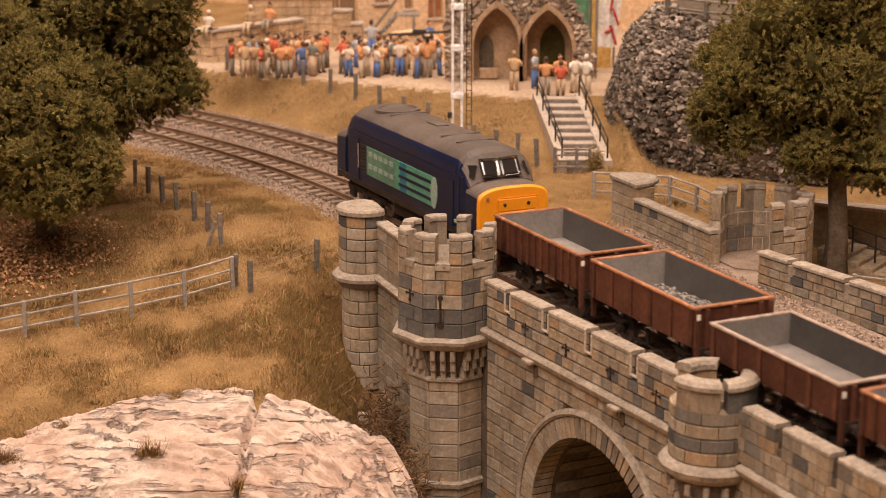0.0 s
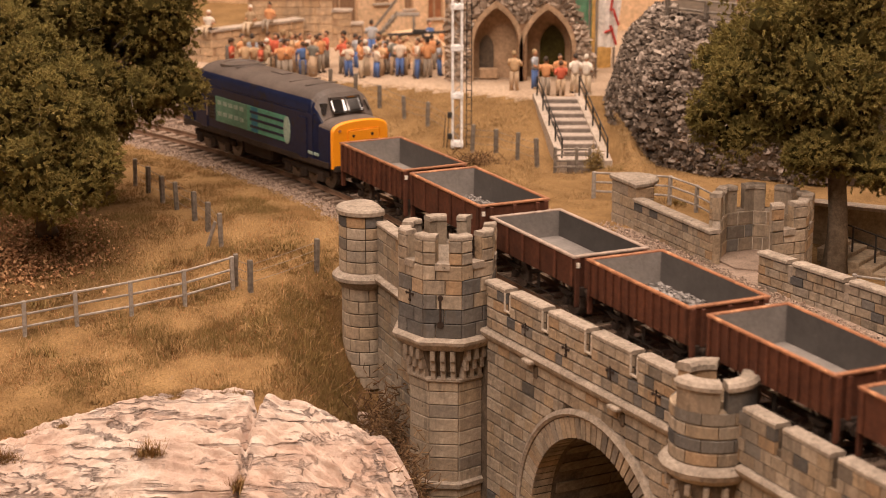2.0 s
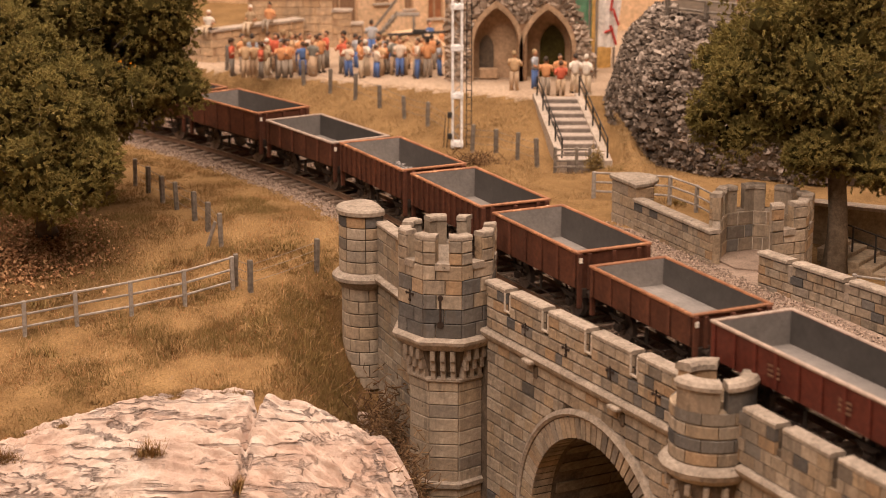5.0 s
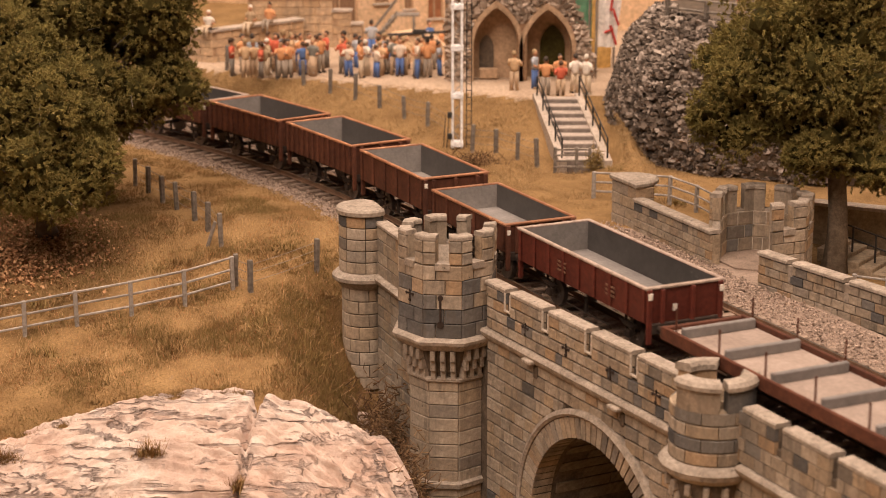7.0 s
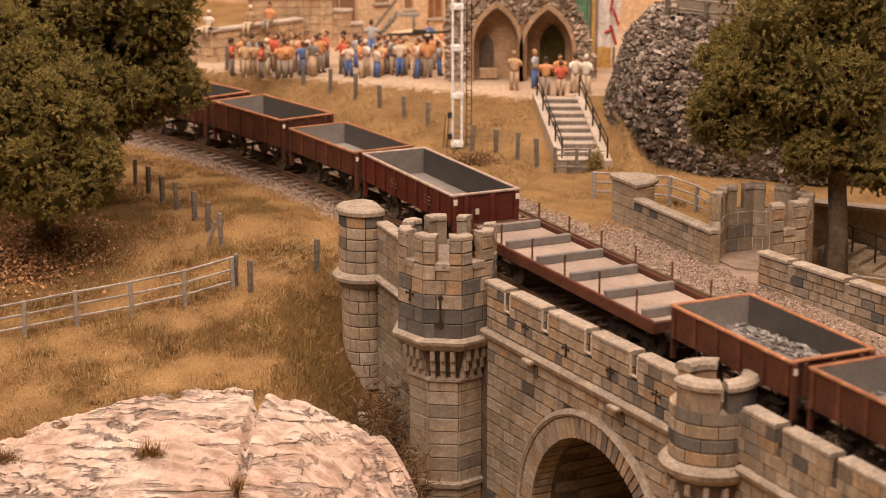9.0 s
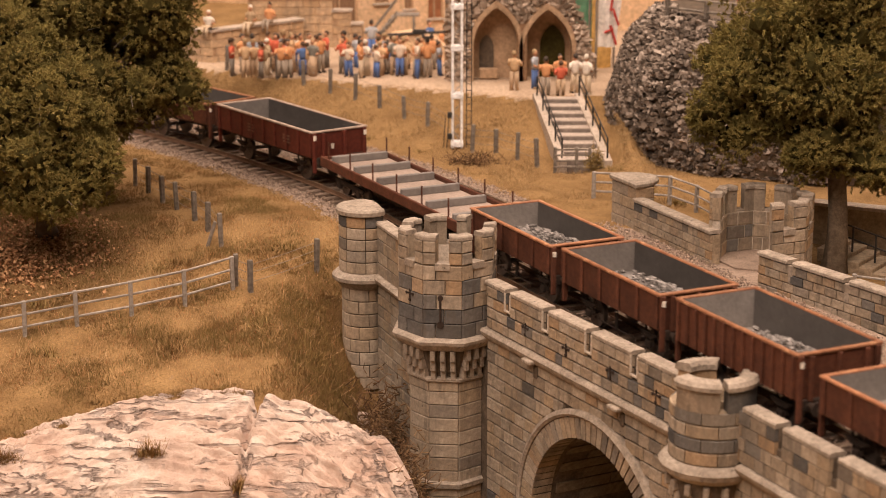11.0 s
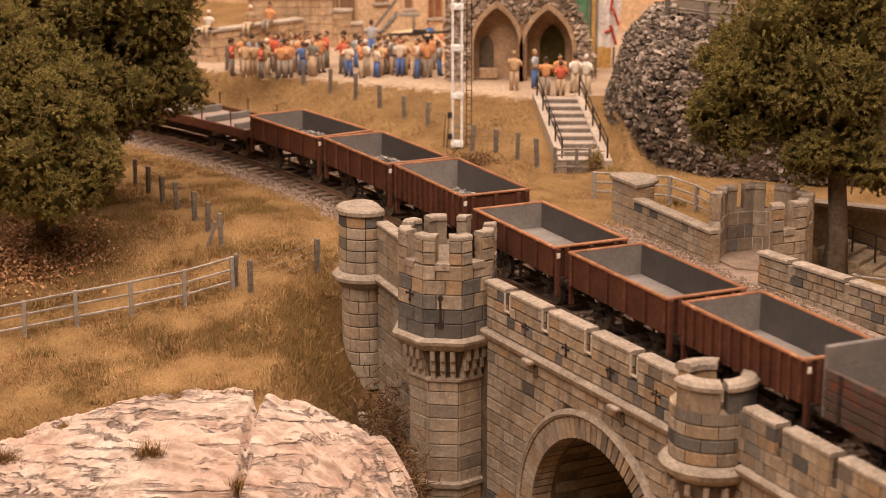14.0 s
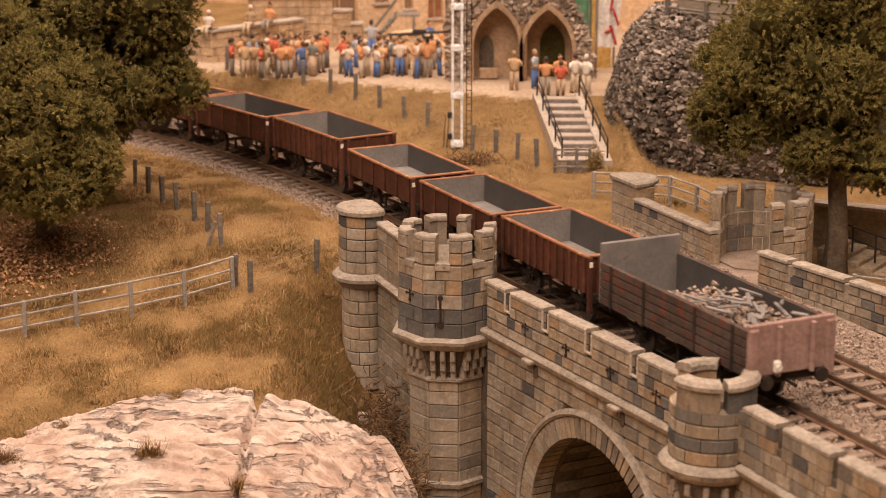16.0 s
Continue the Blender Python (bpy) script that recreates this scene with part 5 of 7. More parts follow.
tail_wagon(-103.0)


# ---- locomotive ----
def side_profile(w, zb, zs, zt, seg=18):
    """Half-round topped cross-section, from the left foot over the roof to the right foot."""
    pts = [(-w, zb), (-w * 1.01, (zb + zs) / 2)]
    for k in range(seg + 1):
        a = math.pi - math.pi * k / seg
        c, s = math.cos(a), math.sin(a)
        pts.append((w * math.copysign(abs(c) ** 0.7, c), zs + (zt - zs) * abs(s) ** 0.85))
    return pts + [(w * 1.01, (zb + zs) / 2), (w, zb)]


def loft(bm, rows, mat=0):
    ring(bm, [[(x, y, z) for x, z in side_profile(*p)] for y, p in rows], mat=mat)
    bmesh.ops.recalc_face_normals(bm, faces=bm.faces)


def plate(t, name, mat, x, y0, y1, z0, z1, thick=0.025, label=""):
    bm = bmesh.new()
    box(bm, (x, (y0 + y1) / 2, (z0 + z1) / 2), (thick, abs(y1 - y0), abs(z1 - z0)), 0.006)
    return part(name, bm, M[mat], t, label, local=True)


def locomotive(u):
    t = thing("diesel_locomotive", pose(0, 0, 0), "dark blue diesel locomotive with yellow nose and green side panels", "locomotive")
    W = 1.33
    bm = bmesh.new()
    loft(bm, [(-4.75, (W, 1.12, 2.95, 3.16)), (4.75, (W, 1.12, 2.95, 3.16))])
    part("body", bm, M["loco_blue"], t, "dark blue body sides", local=True)
    bm = bmesh.new()
    ends = [(-4.62, 3.78), (-4.4, 3.88), (4.4, 3.88), (4.62, 3.78)]
    loft(bm, [(y, (W * 0.985, 3.0, 3.07, z)) for y, z in ends])
    for f in bm.faces:
        if abs(f.normal.x) > 0.80:
            f.material_index = 1
    roof = part("roof", bm, [M["loco_roof"], M["loco_blue"]], t, "weathered grey-brown roof with blue shoulders", local=True, smoothed=True)
    for y0, y1, x in ((-1.2, 1.6, -0.55), (-1.2, 1.6, 0.55)):
        for k in range(3):
            bm = bmesh.new()
            box(bm, (x, y0 + (k + 0.5) * (y1 - y0) / 3, 3.80), (0.5, (y1 - y0) / 3 - 0.1, 0.05), 0.02, turn=Matrix.Rotation(0.22 if x > 0 else -0.22, 3, "Y"))
            part("roof_panel", bm, M["loco_roof"], roof, local=True)
    bm = bmesh.new()
    ring(bm, [[(r * math.cos(a), 3.2 + r * 0.95 * math.sin(a), z) for a in [6.2832 * k / 24 for k in range(24)]] for r, z in ((0.85, 3.74), (0.85, 3.90), (0.72, 3.93), (0.66, 3.84))])
    bmesh.ops.recalc_face_normals(bm, faces=bm.faces)
    part("fan_grille", bm, M["loco_roof"], roof, "round radiator fan housing", local=True)
    bm = bmesh.new()
    for y in (-2.1, 2.2, -3.3):
        box(bm, (0, y, 3.875), (1.5, 0.07, 0.05), 0.015)
    box(bm, (0.1, -0.1, 3.90), (0.5, 0.9, 0.06), 0.02)
    part("roof_seam", bm, M["loco_roof"], roof, local=True)
    for e in (-1, 1):
        # cab front with the windscreen slope
        bm = bmesh.new()
        loft(bm, [(e * 4.5, (W * 0.99, 1.12, 3.02, 3.86)), (e * 4.76, (W * 0.98, 1.12, 2.98, 3.74)), (e * 5.0, (W * 0.95, 1.12, 2.85, 3.42)), (e * 5.26, (W * 0.91, 1.12, 2.62, 2.93))])
        for f in bm.faces:
            if abs(f.normal.x) > 0.72:
                f.material_index = 1
        cab = part("cab", bm, [M["loco_roof"], M["loco_blue"]], t, "weathered cab with a wrap-round windscreen", local=True)
        slope = math.atan2(0.44, 0.70)
        for x, w, turn in ((-0.37, 0.66, 0.08), (0.37, 0.66, -0.08)):
            bm = bmesh.new()
            box(bm, (0, 0, 0), (w, 0.05, 0.64), 0.09)
            m = pose(x, e * 5.10, 3.28) @ Matrix.Rotation(e * slope, 4, "X") @ Matrix.Rotation(-e * turn * 1.5, 4, "Z")
            part("windscreen", bm, M["glass_dark"], cab, "dark glossy windscreen pane", m=m, local=True)
            bm = bmesh.new()
            for bx, bz, sx, sz in ((0, 0.33, w, 0.05), (0, -0.33, w, 0.05), (w / 2, 0, 0.05, 0.7), (-w / 2, 0, 0.05, 0.7)):
                box(bm, (bx, e * 0.012, bz), (sx, 0.06, sz), 0.01)
            part("windscreen_frame", bm, M["underframe"], cab, "dark rubber windscreen frame", m=m, local=True)
        for s in (-1, 1):
            bm = bmesh.new()
            box(bm, (s * 1.07, e * 4.97, 3.20), (0.5, 0.06, 0.5), 0.03, turn=Vector((s * 0.75, e * 0.5, 0.45)).to_track_quat("Y", "Z").to_matrix())
            part("side_window", bm, M["glass_dark"], cab, "dark rounded cab corner window", local=True)
            bm = bmesh.new()
            box(bm, (s * (W + 0.02), e * 4.05, 1.98), (0.05, 0.62, 1.66), 0.03)
            part("cab_door", bm, M["loco_blue"], cab, local=True)
            if e < 0:
                continue
            bm = bmesh.new()
            rod(bm, (s * (W + 0.08), e * 3.68, 1.7), (s * (W + 0.08), e * 3.68, 2.6), 0.02, seg=6)
            part("handrail", bm, M["grey_rim"], cab, "pale handrail", local=True)
        # nose
        bm = bmesh.new()
        loft(bm, [(e * 5.15, (W * 0.985, 1.12, 2.46, 2.92)), (e * 5.9, (W * 0.975, 1.12, 2.42, 2.84)), (e * 6.05, (W * 0.96, 1.12, 2.40, 2.80))])
        for f in bm.faces:
            if f.normal.z > 0.35:
                f.material_index = 1
        nose = part("nose", bm, [M["loco_blue"], M["loco_roof"]], t, "blue nose with a weathered grey top", local=True)
        F, H = (W * 0.985, 2.86) if e < 0 else (W * 0.86, 2.62)
        bm = bmesh.new()
        loft(bm, [(e * (6.03 if e < 0 else 6.052), (F, 1.0, 2.42, H)), (e * (6.10 if e < 0 else 6.055), (F, 1.0, 2.42, H)), (e * (6.16 if e < 0 else 6.08), (F * 0.965, 1.05, 2.38, H - 0.06))])
        face = part("nose_front", bm, M["loco_yellow"], nose, "bright yellow nose end", local=True)
        bm = bmesh.new()
        box(bm, (0.12, e * 6.17, 2.24), (1.5, 0.06, 0.5), 0.06)
        part("headcode_panel", bm, M["loco_yellow"], nose, "raised yellow headcode panel", local=True)
        for x in (-0.36, 0.52):
            bm = bmesh.new()
            rod(bm, (x, e * 6.18, 2.25), (x, e * 6.22, 2.25), 0.06, seg=14)
            part("marker_light", bm, M["underframe"], nose, "small dark round marker light", local=True)
        bm = bmesh.new()
        rod(bm, (-0.98, e * 6.16, 2.5), (-0.98, e * 6.2, 2.5), 0.06, seg=12)
        part("lamp_bracket", bm, M["rust_rim"], nose, local=True)
        bm = bmesh.new()
        box(bm, (0, e * 6.05, 1.0), (2.5, 0.3, 0.28), 0.05)
        part("buffer_beam", bm, M["underframe"], t, local=True)
        for s in (-1, 1):
            bm = bmesh.new()
            rod(bm, (s * 0.86, e * 6.1, 1.02), (s * 0.86, e * 6.42, 1.02), 0.1, seg=10)
            rod(bm, (s * 0.86, e * 6.42, 1.02), (s * 0.86, e * 6.48, 1.02), 0.23, seg=14)
            part("buffer", bm, M["underframe"], t, local=True)
    # side panels: pale block with bars for its lettering, green block with dark stripes and a disc
    for s in (-1, 1):
        x = s * (W + 0.018)
        y = -s  # reading order runs from the front on this side
        g = plate(t, "pale_panel", "pale_green", x, 0.35, 3.0, 1.55, 2.62, label="pale green panel with worn lettering")
        for j in range(2):
            for k in range(5):
                plate(g, "letter_bar", "pale_bar", x + s * 0.012, 0.62 + k * 0.47, 0.62 + k * 0.47 + 0.34, 2.28 - j * 0.46, 2.46 - j * 0.46, 0.012)
        q = plate(t, "green_panel", "loco_green", x, -2.75, 0.33, 1.55, 2.62, label="green panel with dark stripes and a pale disc")
        for j in range(3):
            plate(q, "stripe", "loco_blue", x + s * 0.014, -2.6, 0.1, 1.72 + j * 0.3, 1.84 + j * 0.3, 0.014)
        plate(q, "teal_band", "loco_teal", x + s * 0.011, -0.55, 0.0, 1.56, 2.61, 0.012)
        bm = bmesh.new()
        v = rod(bm, (x, -2.85, 2.07), (x + s * 0.03, -2.85, 2.07), 0.5, seg=28)
        bmesh.ops.scale(bm, vec=(1, 0.5, 1.12), space=Matrix.Translation((0, 2.85, -2.07)), verts=v)
        part("disc", bm, M["pale_bar"], q, "pale round emblem disc", local=True)
        vent = plate(t, "vent_grille", "black_iron", x, 3.08, 3.58, 1.6, 2.62, label="dark louvred grille")
        for k in range(7):
            plate(vent, "louvre", "underframe", x + s * 0.015, 3.12, 3.54, 1.66 + k * 0.135, 1.71 + k * 0.135, 0.03)
        plate(t, "number_bar", "pale_bar", x, -4.75, -4.4, 1.38, 1.5)
        plate(t, "number_bar", "pale_bar", x, -5.2, -4.85, 1.38, 1.5)
        plate(t, "lower_band", "underframe", s * (W - 0.02), -5.9, 5.9, 1.0, 1.22, 0.08, "grime-covered sill")
    # bogies and tanks
    bm = bmesh.new()
    box(bm, (0, 0, 0.75), (2.2, 2.3, 0.62), 0.06)
    part("fuel_tank", bm, M["underframe"], t, local=True)
    ws = []
    for y in (-3.7, 3.7):
        for s in (-1, 1):
            bm = bmesh.new()
            box(bm, (s * 1.02, y, 0.68), (0.16, 3.5, 0.3), 0.05)
            for d in (-1.25, 0, 1.25):
                box(bm, (s * 1.08, y + d, 0.5), (0.18, 0.42, 0.42), 0.05)
            box(bm, (s * 1.06, y, 0.9), (0.14, 2.6, 0.14), 0.03)
            part("bogie_frame", bm, M["underframe"], t, local=True)
        ws += [wheelset(t, y + d, 0.5) for d in (-1.25, 0, 1.25)]
    ROLLING.append((t, u, 3.7, ws))


locomotive(12.74)


# ---- trees ----
def tree(name, base, lobes, seed, label, trunk_r, top, sprays=12500, needles=24):
    """Trunk and limbs, and a crown of lobes covered with sprays of short needles. lobes: (x, y, z, rx, rz, how many)."""
    r = np.random.RandomState(seed)
    rr = random.Random(seed)
    t = thing(name, pose(*base), label, "tree")
    bm = bmesh.new()
    tops = Vector(top)
    b0 = Vector(base) - Vector((0, 0, 0.3))
    steps = 9
    loops = []
    for k in range(steps + 1):
        f = k / steps
        c = b0.lerp(tops, f) + Vector((0.14 * math.sin(f * 5 + seed), 0.12 * math.cos(f * 4), 0))
        rad = trunk_r * (1.35 if k == 0 else 1.0) * (1 - 0.72 * f)
        loops.append([tuple(c + Vector((rad * (1 + 0.14 * math.sin(3 * a + k) + 0.06 * math.sin(7 * a)) * math.cos(a), rad * (1 + 0.14 * math.cos(2 * a) + 0.06 * math.sin(7 * a)) * math.sin(a), 0))) for a in [6.2832 * q / 20 for q in range(20)]])
    ring(bm, loops)
    bmesh.ops.recalc_face_normals(bm, faces=bm.faces)
    part("trunk", bm, M["bark"], t, "grey-brown fissured trunk", smoothed=True)
    balls = []
    for x, y, z, rx, rz, n in lobes:
        for _ in range(n):
            d = Vector((rr.gauss(0, 1), rr.gauss(0, 1), rr.gauss(0, 1))).normalized() * rr.uniform(0.5, 1.0)
            balls.append((x + d.x * rx, y + d.y * rx, z + d.z * rz, rr.uniform(0.36, 0.8)))
    for i in range(7):
        q = balls[i * len(balls) // 7]
        bm = bmesh.new()
        a = b0.lerp(tops, rr.uniform(0.45, 0.8))
        e = Vector(q[:3])
        mid_ = (a + e) / 2 + Vector((0, 0, 0.3))
        rod(bm, a, mid_, trunk_r * 0.35, trunk_r * 0.22, 7)
        rod(bm, mid_, e, trunk_r * 0.22, trunk_r * 0.08, 7)
        part("limb", bm, M["bark"], t)
    # dark balls within the lobes paint the crown's inner shade
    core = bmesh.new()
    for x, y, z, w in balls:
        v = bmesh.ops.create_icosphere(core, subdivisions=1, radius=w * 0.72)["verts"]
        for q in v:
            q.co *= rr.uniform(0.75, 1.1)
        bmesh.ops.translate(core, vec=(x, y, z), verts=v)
    part("inner_crown", core, M["shade_fill"], t, "dark filler that stands for shade inside the crown", m=Matrix())
    b = np.array(balls)
    pick = r.randint(0, len(b), sprays * 2)
    d = r.normal(0, 1, (sprays * 2, 3)) + np.array([0, 0, 0.25])
    d /= np.linalg.norm(d, axis=1)[:, None]
    c = b[pick, :3] + d * (b[pick, 3] * r.uniform(0.72, 1.2, sprays * 2))[:, None]
    # only sprays on the outside of the crown are kept
    near = np.sqrt(((c[:, None] - b[None, :, :3]) ** 2).sum(-1)) / b[None, :, 3]
    keep = near.min(1) > 0.7
    c, d = c[keep][:sprays], d[keep][:sprays]
    n = len(c)
    axis = d + r.normal(0, 0.45, (n, 3)) + np.array([0, 0, 0.1])
    axis /= np.linalg.norm(axis, axis=1)[:, None]
    reach = r.uniform(0.10, 0.24, n)
    along_ = r.uniform(0, 1, (n, needles))
    root = c[:, None] + axis[:, None] * (along_ * reach[:, None])[..., None] + r.normal(0, 0.02, (n, needles, 3))
    way = axis[:, None] * 0.7 + r.normal(0, 0.62, (n, needles, 3))
    way /= np.linalg.norm(way, axis=2)[..., None]
    side = np.cross(way, r.normal(0, 1, (n, needles, 3)) + d[:, None])
    side /= np.linalg.norm(side, axis=2)[..., None]
    size = r.uniform(0.07, 0.14, (n, needles, 1))
    v = np.stack([root - side * 0.018, root + side * 0.018, root + way * size], 2) - np.array(base)
    me = bpy.data.meshes.new("crown")
    me.from_pydata((v.reshape(-1, 3) * K).tolist(), [], np.arange(n * needles * 3).reshape(-1, 3).tolist())
    me.materials.append(M["leaf"])
    hang("crown", me, t, Matrix(), "dense olive-green needle foliage", local=True)
    for x, y, z, w in rr.sample(balls, min(45, len(balls))):
        e = Vector((rr.gauss(0, 1), rr.gauss(0, 1) - 0.6, rr.gauss(0, 0.7))).normalized()
        p = Vector((x, y, z)) + e * w * 0.7
        bm = bmesh.new()
        rod(bm, p, p + (e + Vector((rr.gauss(0, 0.6), rr.gauss(0, 0.6), rr.gauss(0, 0.6)))) * w * 0.7, 0.020, 0.009, 5)
        part("twig", bm, M["post"], t)
    return t


tree("yew_tree", (-14.5, 66.6, -0.45), [(-14.7, 64.4, 4.1, 3.0, 2.0, 84), (-15.4, 64.8, 6.3, 2.1, 1.9, 42), (-12.4, 63.9, 2.6, 1.0, 1.0, 16), (-13.9, 63.9, 1.95, 2.1, 0.6, 22), (-17.2, 64.6, 4.4, 1.6, 2.6, 22)], 11, "broad dark green yew tree on the grass", 0.36, (-14.7, 65.0, 5.5), sprays=15500)
tree("yew_tree", (-13.4, 70.4, -0.4), [(-11.9, 70.0, 5.5, 2.6, 2.3, 66), (-11.8, 70.2, 8.4, 2.6, 1.7, 40), (-14.6, 70.0, 7.4, 2.6, 2.6, 44), (-10.5, 69.6, 4.4, 1.0, 1.1, 12), (-13.0, 69.6, 3.7, 1.6, 0.9, 18)], 12, "tall dark green yew tree beside the track", 0.36, (-12.2, 70.0, 7.2), sprays=15500)
tree("yew_tree", (13.75, 63.6, -1.3), [(11.5, 64.6, 5.6, 2.7, 2.4, 66), (13.9, 64.4, 5.8, 2.6, 2.6, 58), (12.6, 64.6, 8.4, 3.0, 1.5, 40), (15.5, 63.6, 3.4, 1.8, 1.6, 28), (10.1, 64.4, 4.2, 1.1, 1.0, 16), (13.0, 63.5, 3.6, 1.5, 0.8, 18)], 13, "spreading olive-green yew tree behind the parapet", 0.44, (13.8, 64.2, 6.5), sprays=17000)


# ---- rock outcrop ----
def rock_outcrop():
    nx, ny = 300, 170
    xs, ts = np.linspace(-21, -0.75, nx), np.linspace(0, 1, ny)
    verts = []
    for x in xs:
        back = 56.15 if x > -9 else 56.15 + (x + 9) * 0.65
        back -= 0.75 * max(0.0, x + 4.4) ** 1.1
        back += 0.35 * noise.noise(Vector((x * 0.7, 0, 3)))
        zb = z_at(max(min(x, -5.0), -21), min(back, 56.0)) - 0.2 if x <= -5.0 else z_at(-5.0, 56.0) - 0.2 - 0.16 * (x + 5.0) ** 1.2
        for s in ts:
            d = s * 8.5
            y = back - d
            z = zb + 0.3 * math.sin(min(1, s * 8) * math.pi / 2) - 0.15 * d - 0.085 * d * d
            # bedding: thin broken cracks that dip gently along the outcrop
            warp = 0.5 * noise.noise(Vector((x * 0.4, d * 0.35, 1))) + 0.12 * noise.noise(Vector((x * 1.7, d * 1.5, 8)))
            q = d * 1.2 - x * 0.13 + warp * 0.6
            n1 = noise.noise(Vector((x * 0.16, q * 2.6, 4)))
            n2 = noise.noise(Vector((x * 0.30, q * 6.2, 14)))
            cut = max(0.0, 1 - abs(n1) * 11) * max(0.0, 0.35 + noise.noise(Vector((x * 0.5, q, 24)))) + 0.5 * max(0.0, 1 - abs(n2) * 8) * max(0.0, 0.3 + noise.noise(Vector((x * 0.8, q * 1.4, 34))))
            step = 0.19 * n1 + 0.08 * n2
            crack = max(0.0, 1 - abs(x + 5.72 + 0.11 * d - 0.22 * noise.noise(Vector((d * 1.1, 0, 2)))) * 5)
            bump = noise.fractal(Vector((x * 0.8, d * 0.9, 0)), 0.9, 2.0, 6) * 0.15 + noise.fractal(Vector((x * 1.6, d * 3.8, 5)), 0.7, 2.1, 6) * 0.11
            knob = max(0.0, x + 4.2) * 0.16 * abs(noise.noise(Vector((x * 1.3, d * 1.4, 6))))
            ledge = 0.16 * abs(noise.noise(Vector((x * 0.22, q * 5.5, 44)))) + 0.05 * noise.noise(Vector((x * 0.5, q * 11.0, 54)))
            z += bump + knob + step + ledge - cut * 0.42 - crack * 0.6 - 0.55 * max(0.0, x + 2.3 + 0.5 * noise.noise(Vector((d * 1.3, 0, 12)))) ** 2
            verts.append((x * K, (y - step * 0.5 + noise.noise(Vector((x, d, 9))) * 0.12) * K, z * K))
    faces = [(i * ny + j, i * ny + j + 1, (i + 1) * ny + j + 1, (i + 1) * ny + j) for i in range(nx - 1) for j in range(ny - 1)]
    me = bpy.data.meshes.new("rock_outcrop")
    me.from_pydata(verts, [], faces)
    me.materials.append(M["rock"])
    bm = bmesh.new()
    bm.from_mesh(me)
    bmesh.ops.recalc_face_normals(bm, faces=bm.faces)
    bm.to_mesh(me)
    bm.free()
    me.shade_smooth()
    return tagged(new("rock_outcrop", me), "pale pinkish bedded rock outcrop with dark cracks", "rock", kind="structure")


rock_outcrop()


def tuft(x, y, z, n, h, seed, mat="green_grass", label="small olive grass tuft on the rock", name="grass_tuft", spread=0.25):
    r = random.Random(seed)
    bm = bmesh.new()
    for _ in range(n):
        a, l = r.uniform(0, 6.283), r.uniform(0.4, 1) * h
        b = Vector((r.gauss(0, spread), r.gauss(0, spread * 0.7), -0.06))
        e = b + Vector((math.cos(a) * l * 0.6, math.sin(a) * l * 0.6, l * r.uniform(0.35, 1)))
        s = Vector((-math.sin(a), math.cos(a), 0)) * 0.02
        bm.faces.new([bm.verts.new(b - s), bm.verts.new(b + s), bm.verts.new(e)])
    ob = part(name, bm, M[mat], None, label, m=pose(x, y, z))
    return tagged(ob, category="grass tuft")


def brush(name, c, n, spread, h, seed, label, mat="twig"):
    """A tangle of thin dead stems."""
    r = random.Random(seed)
    bm = bmesh.new()
    for _ in range(n):
        b = Vector((r.gauss(0, spread[0]), r.gauss(0, spread[1]), r.gauss(0, spread[2])))
        for _k in range(2):
            e = b + Vector((r.uniform(-1, 1), r.uniform(-1, 1), r.uniform(-0.4, 1))) * h * r.uniform(0.4, 1)
            rod(bm, b, e, 0.022, 0.008, 4)
            b = e
    ob = part(name, bm, M[mat], None, label, m=pose(*c))
    return tagged(ob, category="shrub", kind="stuff")


# ---- leaf litter under the trees ----
M["straw"] = island_tint("straw", [(0.0, (0.50, 0.30, 0.13)), (0.5, (0.62, 0.42, 0.22)), (0.8, (0.46, 0.19, 0.08)), (1.0, (0.70, 0.52, 0.30))], 0.9, 300, 0.1)


def litter():
    r = np.random.RandomState(21)
    n = 2800
    x, y = r.normal(-15.0, 1.3, n), r.normal(65.0, 1.4, n)
    k = (x < -10.4) & (y > 61.6)
    x, y = x[k], y[k]
    n = len(x)
    z = height(x, y) + r.uniform(0.05, 0.24, n)
    a = r.uniform(0, 6.283, n)
    s = r.uniform(0.035, 0.08, n)
    tilt = r.uniform(-0.06, 0.06, (n, 4))
    v = np.stack([np.stack([x + np.cos(a + q) * s, y + np.sin(a + q) * s, z + tilt[:, i]], -1) for i, q in enumerate((0, 1.3, 3.14, 4.6))], 1)
    me = bpy.data.meshes.new("leaf_litter")
    me.from_pydata((v.reshape(-1, 3) * K).tolist(), [], np.arange(n * 4).reshape(-1, 4).tolist())
    me.materials.append(M["litter"])
    tagged(new("leaf_litter", me), "russet fallen leaves under the yew trees", "leaves", kind="stuff")


litter()
M["damp_grass"] = island_tint("damp_grass", [(0.0, (0.169, 0.115, 0.044)), (0.6, (0.273, 0.188, 0.071)), (1.0, (0.390, 0.250, 0.098))], 0.9, 300, 0.1)


def keep_abutment(x, y, r):
    near = np.exp(-((x + 4.6) / 1.7) ** 2 - ((y - 60.6) / 3.0) ** 2) + 0.55 * np.exp(-((x + 8.4) / 1.6) ** 2 - ((y - 59.6) / 0.9) ** 2)
    return keep_field(x, y, r) & (near + 0.25 * patch(x, y, 0.8, 5.0) > r.uniform(0.15, 0.9, len(x)))


blades("damp_grass", 60000, (-12, -1, 55, 67), keep_abutment, 0.11, "damp_grass", "darker green-brown grass by the abutment", 7, lean=1.2)
blades("straw", 5200, (-17, -3, 56, 68), keep_field, 0.30, "straw", "long loose straw stalks on the field", 6, lean=1.3, width=0.012, bunch=2)


